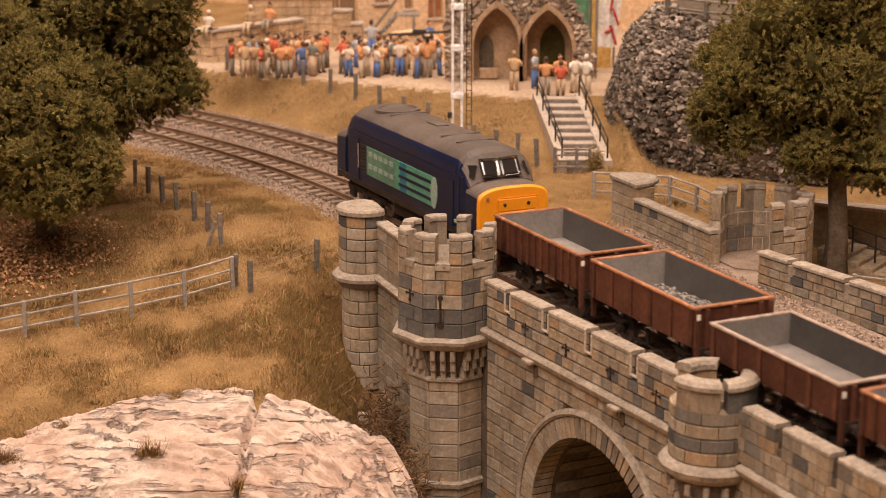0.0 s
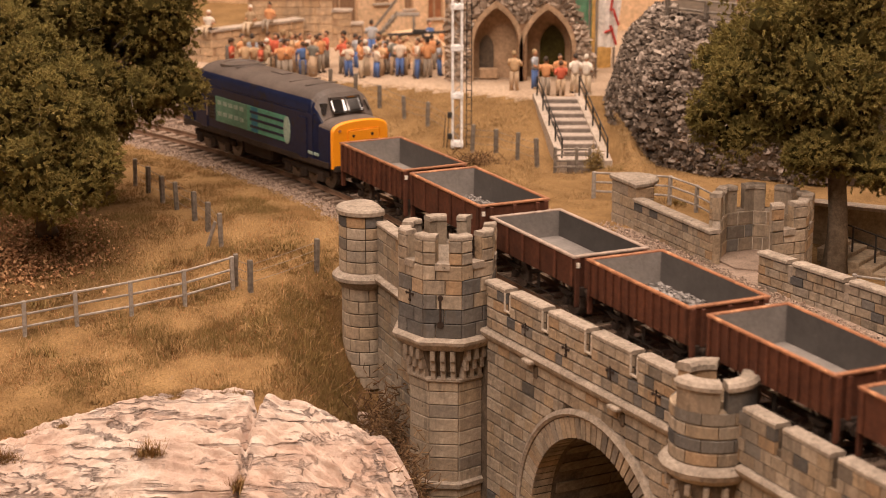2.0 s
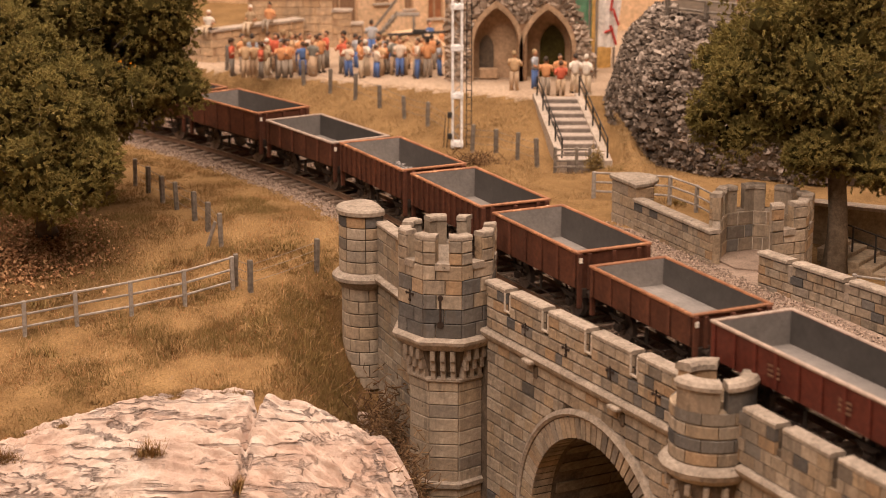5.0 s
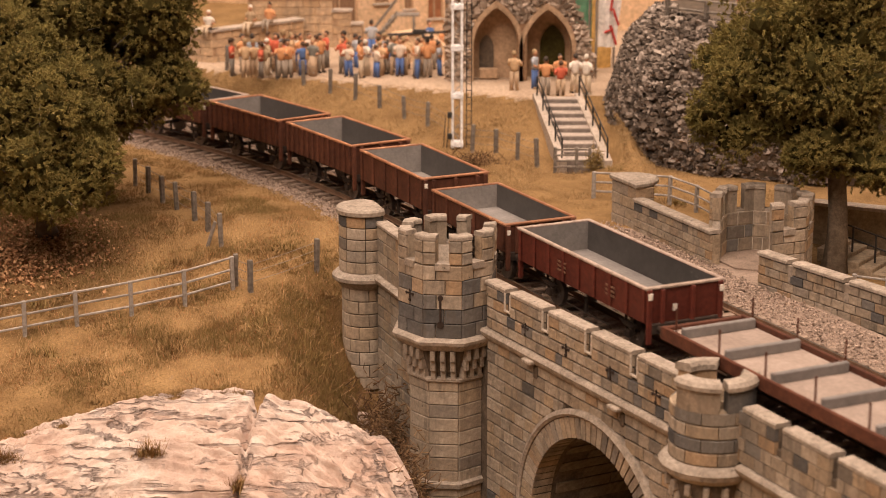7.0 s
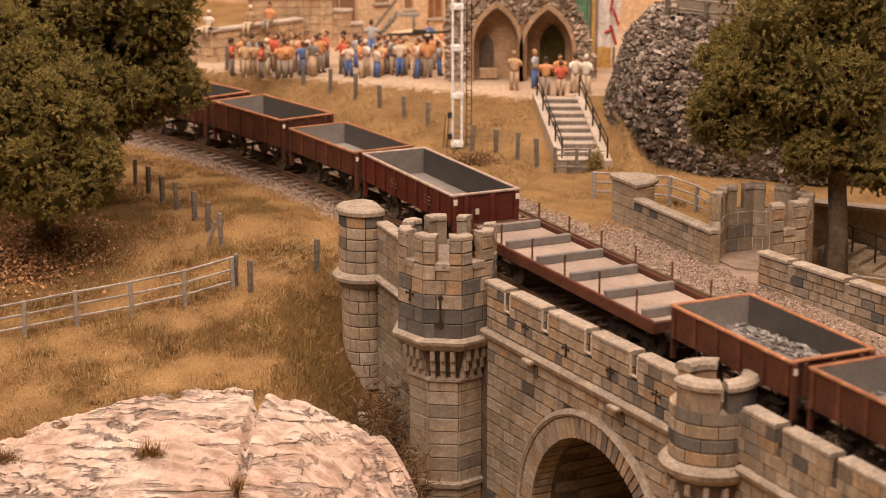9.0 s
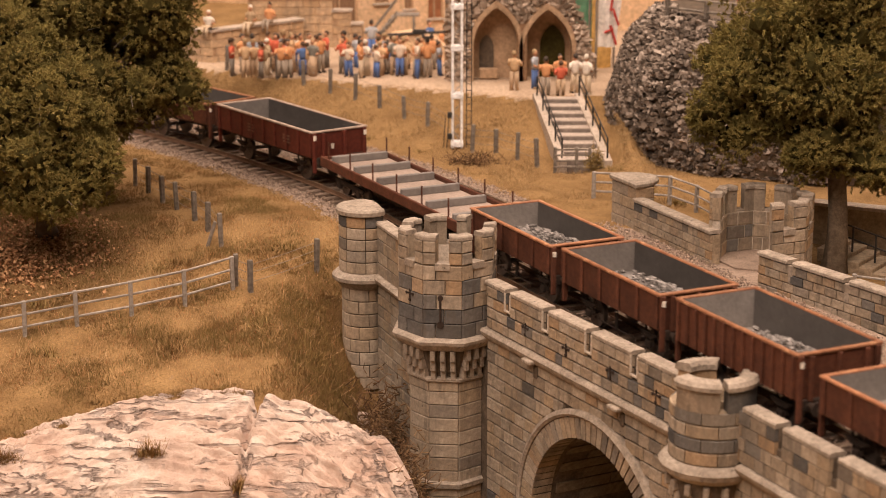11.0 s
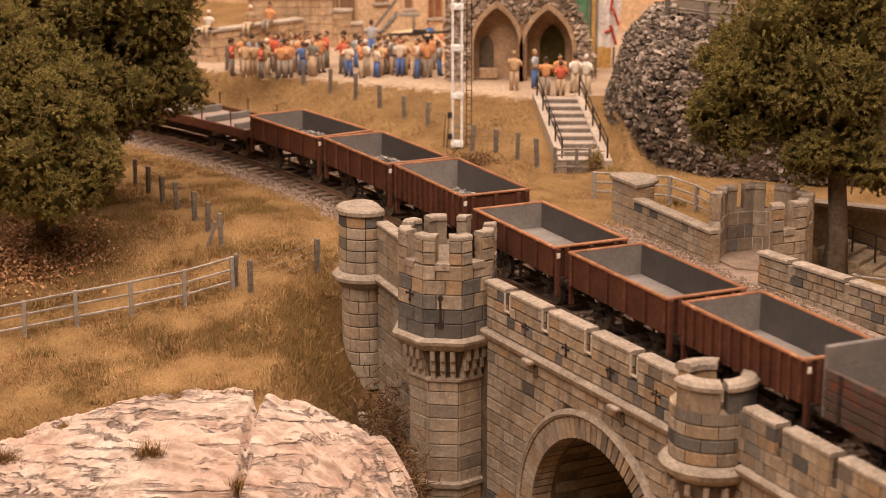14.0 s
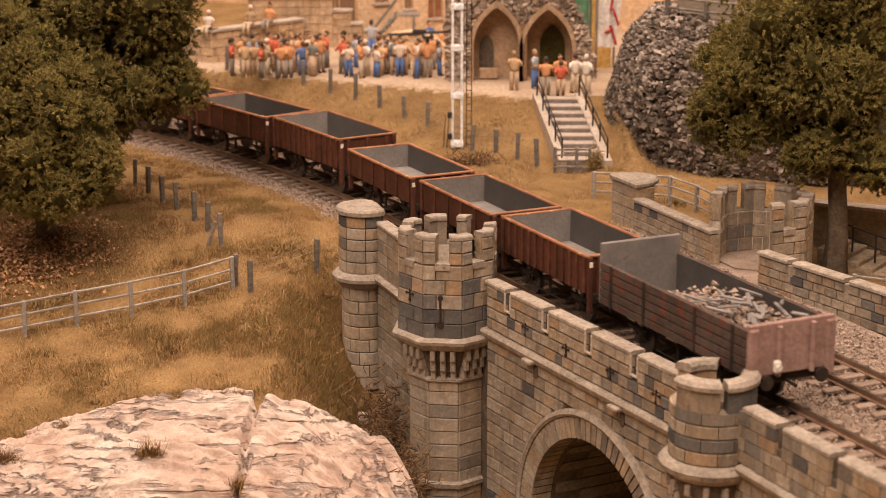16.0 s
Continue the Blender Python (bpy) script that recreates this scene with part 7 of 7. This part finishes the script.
def building(name, p, q, depth, z0, z1, openings, label):
    """A tan block of a building with recessed openings; openings: (along, width, sill, head, kind)."""
    p, q = Vector(p), Vector(q)
    d = (q - p).normalized()
    o = Vector((d.y, -d.x))
    ang = math.atan2(d.y, d.x)
    ln = (q - p).length
    t = thing(name, pose(p.x, p.y, z0), label, "building")
    xs = sorted({0.0, ln, *[v for a, w, *_ in openings for v in (a - w / 2, a + w / 2)]})
    bm = bmesh.new()
    for a, b in zip(xs, xs[1:]):
        c = (a + b) / 2
        holes = sorted((s, h) for m, w, s, h, k in openings if m - w / 2 < c < m + w / 2)
        z = z0
        for s, h in holes + [(z1, z1)]:
            if s > z + 0.01:
                u, v = p + d * a, p + d * b
                prism(bm, [u, v, v - o * 0.5, u - o * 0.5], z, s)
            z = h
    bmesh.ops.remove_doubles(bm, verts=bm.verts, dist=0.001)
    part("wall", bm, M["house"], t, "warm tan stone facade")
    bm = bmesh.new()
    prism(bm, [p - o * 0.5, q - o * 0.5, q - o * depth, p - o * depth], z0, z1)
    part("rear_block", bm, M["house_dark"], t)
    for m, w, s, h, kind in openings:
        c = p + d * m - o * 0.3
        # window plates carry the opening's shade in their dark colour
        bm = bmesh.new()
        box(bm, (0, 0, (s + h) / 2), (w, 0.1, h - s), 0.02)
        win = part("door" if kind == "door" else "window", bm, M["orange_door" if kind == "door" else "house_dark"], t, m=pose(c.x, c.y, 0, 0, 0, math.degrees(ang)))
        bm = bmesh.new()
        for bx in (-w / 2, 0, w / 2):
            box(bm, (bx, -0.08, (s + h) / 2), (0.1, 0.08, h - s), 0.01)
        part("frame", bm, M["ruin"], win, m=pose(c.x, c.y, 0, 0, 0, math.degrees(ang)))
        e = p + d * m + o * 0.03
        bm = bmesh.new()
        box(bm, (0, 0, s - 0.06), (w + 0.3, 0.24, 0.12), 0.02)
        box(bm, (0, 0, h + 0.1), (w + 0.3, 0.2, 0.2), 0.02)
        part("surround", bm, M["concrete"], win, m=pose(e.x, e.y, 0, 0, 0, math.degrees(ang)))
    return t


building("castle_house", (-4.6, 101.0), (3.2, 104.5), 6, 1.4, 12.0, ((1.4, 0.8, 3.6, 5.6, "window"), (3.0, 0.5, 3.2, 5.2, "window"), (4.6, 0.9, 2.6, 4.6, "door"), (6.4, 1.0, 3.9, 5.8, "window"), (2.2, 0.8, 7, 9, "window"), (5.5, 0.8, 7, 9, "window")), "large warm tan stone castle house with deep openings")
building("castle_house", (-11.0, 106.0), (-4.6, 103.0), 6, 1.4, 11.0, ((1.5, 0.9, 5.0, 7.0, "window"), (4.4, 0.9, 5.0, 7.0, "window"), (5.4, 0.7, 3.0, 4.6, "window")), "tan stone castle range behind the terrace")
building("castle_house", (3.2, 104.5), (22, 108.0), 6, 1.4, 13.0, ((2.5, 1.0, 3.5, 6.0, "window"), (6.0, 1.2, 4.0, 6.5, "window"), (9.6, 1.2, 4.0, 6.5, "window")), "tan stone castle hall behind the ruins")
building("castle_house", (-36, 112.0), (-11.0, 106.0), 6, 1.4, 10.0, ((6, 1.2, 4.0, 6.5, "window"), (12, 1.2, 4.0, 6.5, "window"), (18, 1.2, 4.0, 6.5, "window")), "tan stone castle range along the terrace")


def wooden_stair(x, y, z, n, label):
    t = thing("wooden_stair", pose(x, y, z), label, "stair")
    for k in range(n):
        bm = bmesh.new()
        box(bm, (0.16 * k, 0, 0.2 * k), (0.34, 1.1, 0.06), 0.01)
        part("tread", bm, M["post"], t, local=True)
    for s in (-0.55, 0.55):
        bm = bmesh.new()
        rod(bm, (-0.1, s, -0.15), (0.16 * n, s, 0.2 * n), 0.07, seg=6)
        part("stringer", bm, M["post"], t, local=True)
        bm = bmesh.new()
        rod(bm, (-0.1, s, 0.6), (0.16 * n, s, 0.2 * n + 0.75), 0.04, seg=6)
        part("handrail", bm, M["post"], t, local=True)
    bm = bmesh.new()
    box(bm, (0.16 * n + 0.6, 0, 0.2 * n - 0.05), (1.2, 1.2, 0.1), 0.01)
    for s in (-0.5, 0.5):
        box(bm, (0.16 * n + 0.9, s, 0.1 * n), (0.14, 0.14, 0.2 * n), 0.01)
    part("landing", bm, M["post"], t, local=True)


wooden_stair(-3.9, 99.6, 1.5, 9, "brown wooden outside stair at the castle house")


# ---- a covered cart in the crowd, the banner and the tents behind the ruins ----
def cart():
    t = thing("market_stall", pose(-1.6, 95.0, 1.5), "low ochre market stall under a dark pole", "stall")
    bm = bmesh.new()
    ring(bm, [[(-1.9, y, 0), (-1.7, y, 0.8), (-1.0, y, 1.35), (0, y, 1.5), (1.0, y, 1.35), (1.7, y, 0.8), (1.9, y, 0)] for y in (-0.8, 0, 0.8)])
    bmesh.ops.recalc_face_normals(bm, faces=bm.faces)
    part("canopy", bm, M["house"], t, "ochre canvas canopy", local=True)
    bm = bmesh.new()
    rod(bm, (-1.5, -0.85, 1.42), (1.8, -0.85, 1.58), 0.07, seg=8)
    box(bm, (0.4, -0.85, 1.62), (0.7, 0.2, 0.16), 0.03)
    part("ridge_pole", bm, M["black_iron"], t, "dark ridge pole", local=True)
    for x in (-1.2, -0.4, 0.5, 1.3):
        bm = bmesh.new()
        box(bm, (x, -0.84, 0.6), (0.12, 0.06, 1.2), 0.01)
        part("upright", bm, M["post"], t, local=True)


cart()


def banner(x, y, z, h, w):
    t = thing("flag_banner", pose(x, y, z), "tall white banner with a red emblem on a pole", "banner")
    bm = bmesh.new()
    rod(bm, (-w / 2 - 0.08, 0, 0), (-w / 2 - 0.08, 0, h + 0.3), 0.06, seg=8)
    part("pole", bm, M["post"], t, local=True)
    bm = bmesh.new()
    rows = []
    for k in range(9):
        f = k / 8
        rows.append([(-w / 2 + w * q / 6 * (0.75 + 0.25 * f), 0.10 * math.sin(q * 1.2 + f * 3), 1.5 + (h - 1.5) * f) for q in range(7)])
    ring(bm, rows, closed=False)
    cloth = part("cloth", bm, M["banner_white"], t, "creased white cloth", local=True)
    for a, b in (((0.1, 2.9), (0.4, 2.2)), ((0.0, 2.2), (0.3, 1.4)), ((-0.3, 1.9), (0.15, 2.05)), ((0.1, 3.4), (0.0, 2.8))):
        bm = bmesh.new()
        rod(bm, (a[0], -0.13, a[1] * h / 3.6), (b[0], -0.13, b[1] * h / 3.6), 0.06, seg=6)
        part("emblem", bm, M["red_paint"], cloth, "red painted emblem", local=True)


banner(8.05, 89.6, 1.5, 4.2, 1.15)
for x, y, h, mat, lab in ((7.1, 93.0, 6.2, "green_paint", "green cloth awning on poles"), (7.9, 92.6, 5.6, "ochre_cloth", "ochre cloth awning on poles"), (6.2, 94, 6.2, "red_paint", "red cloth awning on poles")):
    t = thing("cloth_awning", pose(x, y, 1.5), lab, "awning")
    bm = bmesh.new()
    ring(bm, [[(-0.5, 0.08 * math.sin(k), h * k / 7) , (0.0, -0.1, h * k / 7), (0.5, 0.08 * math.cos(k), h * k / 7), (0.0, 0.12, h * k / 7)] for k in range(8)])
    part("cloth", bm, M[mat], t, local=True)
    for s in (-0.62, 0.62):
        bm = bmesh.new()
        rod(bm, (s, -0.1, 0), (s, -0.1, h + 0.4), 0.06, seg=6)
        part("pole", bm, M["post"], t, local=True)



# ---- painted figurines of the layout ----
def paint(name, stops, rough=0.7):
    m, nt, b = nodes_of(name, rough, 0, 0.3)
    oi = nt.nodes.new("ShaderNodeObjectInfo")
    r = ramp_node(nt, stops)
    r.color_ramp.interpolation = "CONSTANT"
    nt.links.new(oi.outputs["Random"], r.inputs[0])
    n = noise_node(nt, 700, 3)
    hs = nt.nodes.new("ShaderNodeHueSaturation")
    g = nt.nodes.new("ShaderNodeMapRange")
    g.inputs["To Min"].default_value, g.inputs["To Max"].default_value = 0.7, 1.3
    nt.links.new(n.outputs["Fac"], g.inputs["Value"])
    nt.links.new(g.outputs[0], hs.inputs["Value"])
    nt.links.new(r.outputs[0], hs.inputs["Color"])
    nt.links.new(hs.outputs[0], b.inputs["Base Color"])
    return m


M["shirt"] = paint("shirt", [(0.0, (0.70, 0.58, 0.46)), (0.14, (0.10, 0.17, 0.36)), (0.22, (0.58, 0.13, 0.07)), (0.34, (0.62, 0.42, 0.24)), (0.46, (0.20, 0.19, 0.16)), (0.53, (0.42, 0.44, 0.47)), (0.64, (0.68, 0.33, 0.15)), (0.78, (0.76, 0.68, 0.58)), (0.92, (0.42, 0.30, 0.18))])
M["trousers"] = paint("trousers", [(0.0, (0.09, 0.15, 0.34)), (0.2, (0.18, 0.15, 0.12)), (0.32, (0.48, 0.34, 0.22)), (0.5, (0.10, 0.17, 0.38)), (0.62, (0.32, 0.26, 0.20)), (0.76, (0.56, 0.44, 0.31))])
M["skin"] = paint("skin", [(0.0, (0.55, 0.30, 0.18)), (0.5, (0.48, 0.25, 0.14))])
M["hair"] = paint("hair", [(0.0, (0.10, 0.06, 0.035)), (0.35, (0.38, 0.26, 0.14)), (0.6, (0.06, 0.045, 0.035)), (0.8, (0.70, 0.62, 0.52))])
FIG_MATS = [M["trousers"], M["shirt"], M["skin"], M["hair"]]


def figurine_mesh(kind, seed):
    """A plain painted figurine in one mesh: standing, wide-armed, long-coated or sitting."""
    r = random.Random(seed)
    bm = bmesh.new()
    hip = 0.86 if kind != "sit" else 0.12
    if kind == "sit":
        for s in (-1, 1):
            rod(bm, (s * 0.11, 0, hip), (s * 0.13, -0.45, hip + 0.03), 0.11, 0.09, 8)
            rod(bm, (s * 0.13, -0.45, hip + 0.03), (s * 0.13, -0.5, hip - 0.5), 0.085, 0.07, 8)
    elif kind == "coat":
        rod(bm, (0, 0, 0), (0, 0, hip + 0.1), 0.21, 0.17, 10, 0)
    else:
        for s in (-1, 1):
            rod(bm, (s * 0.13, r.uniform(-0.08, 0.08), 0), (s * 0.10, 0, hip), 0.085, 0.12, 8)
            box(bm, (s * 0.13, -0.06, 0.04), (0.12, 0.26, 0.09), 0.02, mat=3)
    ring(bm, [[((0.21 if k else 0.18) * f * math.cos(a), 0.13 * f * math.sin(a), hip + z) for a in [6.2832 * q / 10 for q in range(10)]] for k, (f, z) in enumerate(((0.9, 0), (0.92, 0.15), (1.1, 0.42), (1.0, 0.56), (0.35, 0.62)))], mat=1)
    for s in (-1, 1):
        sh = Vector((s * 0.23, 0, hip + 0.52))
        if kind == "arms":
            el = sh + Vector((s * 0.09, -0.10, -0.26))
            ha = el + Vector((-s * 0.08, -0.22, 0.12))
        else:
            el = sh + Vector((s * 0.05, r.uniform(-0.05, 0.1), -0.28))
            ha = el + Vector((-s * 0.06, -0.2, -0.14 + r.uniform(0, 0.2)))
        rod(bm, sh, el, 0.075, 0.06, 7, 1)
        rod(bm, el, ha, 0.06, 0.05, 7, 2)
    rod(bm, (0, 0, hip + 0.58), (0, 0, hip + 0.7), 0.06, seg=8, mat=2)
    for z, rad, mat in ((0.78, 0.125, 2), (0.83, 0.128, 3)):
        v = bmesh.ops.create_icosphere(bm, subdivisions=2, radius=rad)["verts"]
        bmesh.ops.scale(bm, vec=(0.9, 1.0, 1.12), verts=v)
        bmesh.ops.translate(bm, vec=(0, 0.03 if mat == 3 else 0, hip + z), verts=v)
        for f in {f for w in v for f in w.link_faces}:
            f.material_index = mat
    if kind == "hat":
        rod(bm, (0, 0, hip + 0.88), (0, 0, hip + 0.91), 0.2, seg=14, mat=3)
        rod(bm, (0, 0, hip + 0.91), (0, 0, hip + 1.0), 0.13, 0.1, 12, 3)
    bmesh.ops.recalc_face_normals(bm, faces=bm.faces)
    return to_mesh("figurine", bm, FIG_MATS, True)


KINDS = ("stand", "arms", "coat", "hat", "stand", "arms")
FIGS = [figurine_mesh(k, 300 + i) for i, k in enumerate(KINDS)]
SIT = figurine_mesh("sit", 330)


def figurine(x, y, z, turn, k, label, group="figurines on the plaza"):
    me = SIT if k == "sit" else FIGS[k]
    ob = hang("figurine", me, None, pose(x, y, z, 0, 0, turn))
    ob.scale = (1, 1, RS.uniform(0.86, 1.08))
    return tagged(ob, label, "figurine", group)


crowd = random.Random(17)
PLACES = []
for row, (y, x0, x1, n) in enumerate(((89.9, -10.3, -0.5, 22), (91.0, -9.8, -0.3, 20), (92.4, -8.9, 0.2, 16))):
    for k in range(n):
        x = x0 + (x1 - x0) * (k + crowd.uniform(-0.6, 0.6)) / (n - 1)
        if -5.6 < x < -5.0 and row < 2:
            continue
        yy = y + crowd.uniform(-0.5, 0.5) - max(0, x + 2.5) * 0.25
        PLACES.append((x, yy))
LABELS = ("small painted figurine standing in the crowd", "painted figurine with raised arms in the crowd", "painted figurine in a long coat in the crowd", "painted figurine with a round hat in the crowd", "small painted figurine standing in the crowd", "painted figurine with raised arms in the crowd")
for x, y in PLACES:
    k = crowd.randrange(6)
    figurine(x, y, 1.5, crowd.uniform(0, 360), k, LABELS[k])
for x, y, turn, k in ((3.32, 86.1, 160, 1), (4.72, 84.8, 170, 1), (5.4, 84.7, 190, 0), (6.1, 85.4, 200, 0), (6.6, 85.0, 150, 4), (5.5, 86.9, 10, 4), (4.3, 86.6, 60, 0), (0.1, 95.6, 20, 0), (-0.7, 96.0, 40, 4), (-3.7, 96.2, 180, 1)):
    figurine(x, y, 1.5, turn, k, "painted figurine near the top of the steps" if y < 88 else "painted figurine at the back of the plaza")
for x, y, z in ((-9.9, 95.75, 3.17), (-9.0, 96.65, 3.17), (-11.9, 94.5, 3.17)):
    figurine(x, y, z, -45 + 20, "sit", "painted figurine sitting on the terrace wall", "figurines on the wall")
figurine(12.7, 79.6, 5.6, 170, 0, "painted figurine behind the timber railing", "figurines on the bank")


# ---- lower path beyond the far parapet ----
def low_path():
    t = thing("low_steps", pose(14.4, 64.6, -1.3), "pale stone ramp steps with a black railing behind the yew", "steps")
    for k in range(5):
        bm = bmesh.new()
        box(bm, (14.2 + 0.42 * k, 65.2 - 0.28 * k, -1.0 + 0.32 - 0.16 * k), (0.6, 2.0, 0.5), 0.03, turn=Matrix.Rotation(-0.6, 3, "Z"))
        part("step", bm, M["rough_wall"], t)
    feet = [Vector((13.9 + 0.75 * k, 64.9 - 0.36 * k, -0.35 - 0.22 * k)) for k in range(4)]
    for p in feet:
        bm = bmesh.new()
        rod(bm, p - Vector((0, 0, 0.5)), p + Vector((0, 0, 0.9)), 0.04, seg=6)
        part("baluster", bm, M["black_iron"], t, "black iron post")
    for h in (0.45, 0.9):
        bm = bmesh.new()
        for p, q in zip(feet, feet[1:]):
            rod(bm, p + Vector((0, 0, h)), q + Vector((0, 0, h)), 0.032, seg=6)
        part("handrail", bm, M["black_iron"], t, "black iron handrail")


low_path()
dressed_wall("low_wall", (13.4, 66.9), (17.5, 64.9), -1.3, 0.6, 0.5, "low grey-brown stone wall beyond the yew", stones=False, mat="rough_wall")


# ---- the hall round the layout ----
def hall():
    bm = bmesh.new()
    box(bm, (0, 0.9, -0.63), (3.96, 3.6, 0.9))
    fas = new("baseboard", to_mesh("baseboard", bm, M["fascia"]))
    fas.scale = (1 / K,) * 3
    tagged(fas, "dark layout baseboard under the scenery", "baseboard", kind="structure")
    for name, c, s, mat in (("hall_floor", (0, 0.5, -1.13), (10, 10, 0.1), "hall_floor"), ("ceiling", (0, 0.5, 3.05), (10, 10, 0.1), "hall"), ("wall_north", (0, 5.5, 1), (10, 0.1, 4.2), "hall"), ("wall_south", (0, -4.5, 1), (10, 0.1, 4.2), "hall"), ("wall_east", (5, 0.5, 1), (0.1, 10, 4.2), "hall"), ("wall_west", (-5, 0.5, 1), (0.1, 10, 4.2), "hall")):
        bm = bmesh.new()
        box(bm, c, s)
        ob = new(name, to_mesh(name, bm, M[mat]))
        ob.scale = (1 / K,) * 3
        tagged(ob, "plain exhibition hall " + name.split("_")[0], name.split("_")[0], kind="structure")


hall()


# ---- what moves: the train draws away over the viaduct ----
RUN = [(0.0, 0.0), (0.5, 3.08), (1.0, 6.26), (1.5, 9.56), (2.0, 12.93), (2.5, 16.23), (3.0, 19.54), (3.5, 22.82), (4.0, 26.06), (4.7, 30.2), (5.4, 34.3), (6.0, 37.6), (6.5, 40.3), (7.0, 43.0), (7.5, 45.95), (8.0, 49.1), (8.5, 52.3), (9.0, 55.6), (9.7, 60.0), (10.4, 64.4), (11.0, 68.05), (11.5, 71.1), (12.0, 74.26), (12.5, 77.4), (13.0, 80.68), (13.5, 83.95), (14.0, 87.0), (14.5, 89.64), (15.0, 92.2), (15.5, 94.9), (16.0, 97.75)]


def gone(t):
    """How far the train has gone at t seconds: a smooth line through RUN."""
    ts, ss = [r[0] for r in RUN], [r[1] for r in RUN]
    i = min(max(sum(1 for q in ts if q <= t) - 1, 0), len(ts) - 2)
    def slope(k):
        if k == 0:
            return (ss[1] - ss[0]) / (ts[1] - ts[0])
        if k == len(ts) - 1:
            return (ss[-1] - ss[-2]) / (ts[-1] - ts[-2])
        return (ss[k + 1] - ss[k - 1]) / (ts[k + 1] - ts[k - 1])
    h = ts[i + 1] - ts[i]
    x = (t - ts[i]) / h
    a, b = slope(i) * h, slope(i + 1) * h
    return (2 * x**3 - 3 * x**2 + 1) * ss[i] + (x**3 - 2 * x**2 + x) * a + (-2 * x**3 + 3 * x**2) * ss[i + 1] + (x**3 - x**2) * b


def motions():
    times = [k * 0.25 for k in range(65)]
    fine = [k * 0.1 for k in range(161)]
    for t, u, half, wheels in ROLLING:
        rows = []
        for s in times:
            c = u + gone(s)
            p, q = path(c + half)[0], path(c - half)[0]
            d = p - q
            m = (p + q) / 2
            rows.append((s, pose(m.x * K, m.y * K, 0, 0, 0, math.degrees(math.atan2(-d.x, d.y)))))
        walk(t, rows)
        for w, r in wheels:
            y = w.location.y
            walk(w, [(s, pose(0, y, r * K, -math.degrees(gone(s) / r))) for s in fine])


motions()
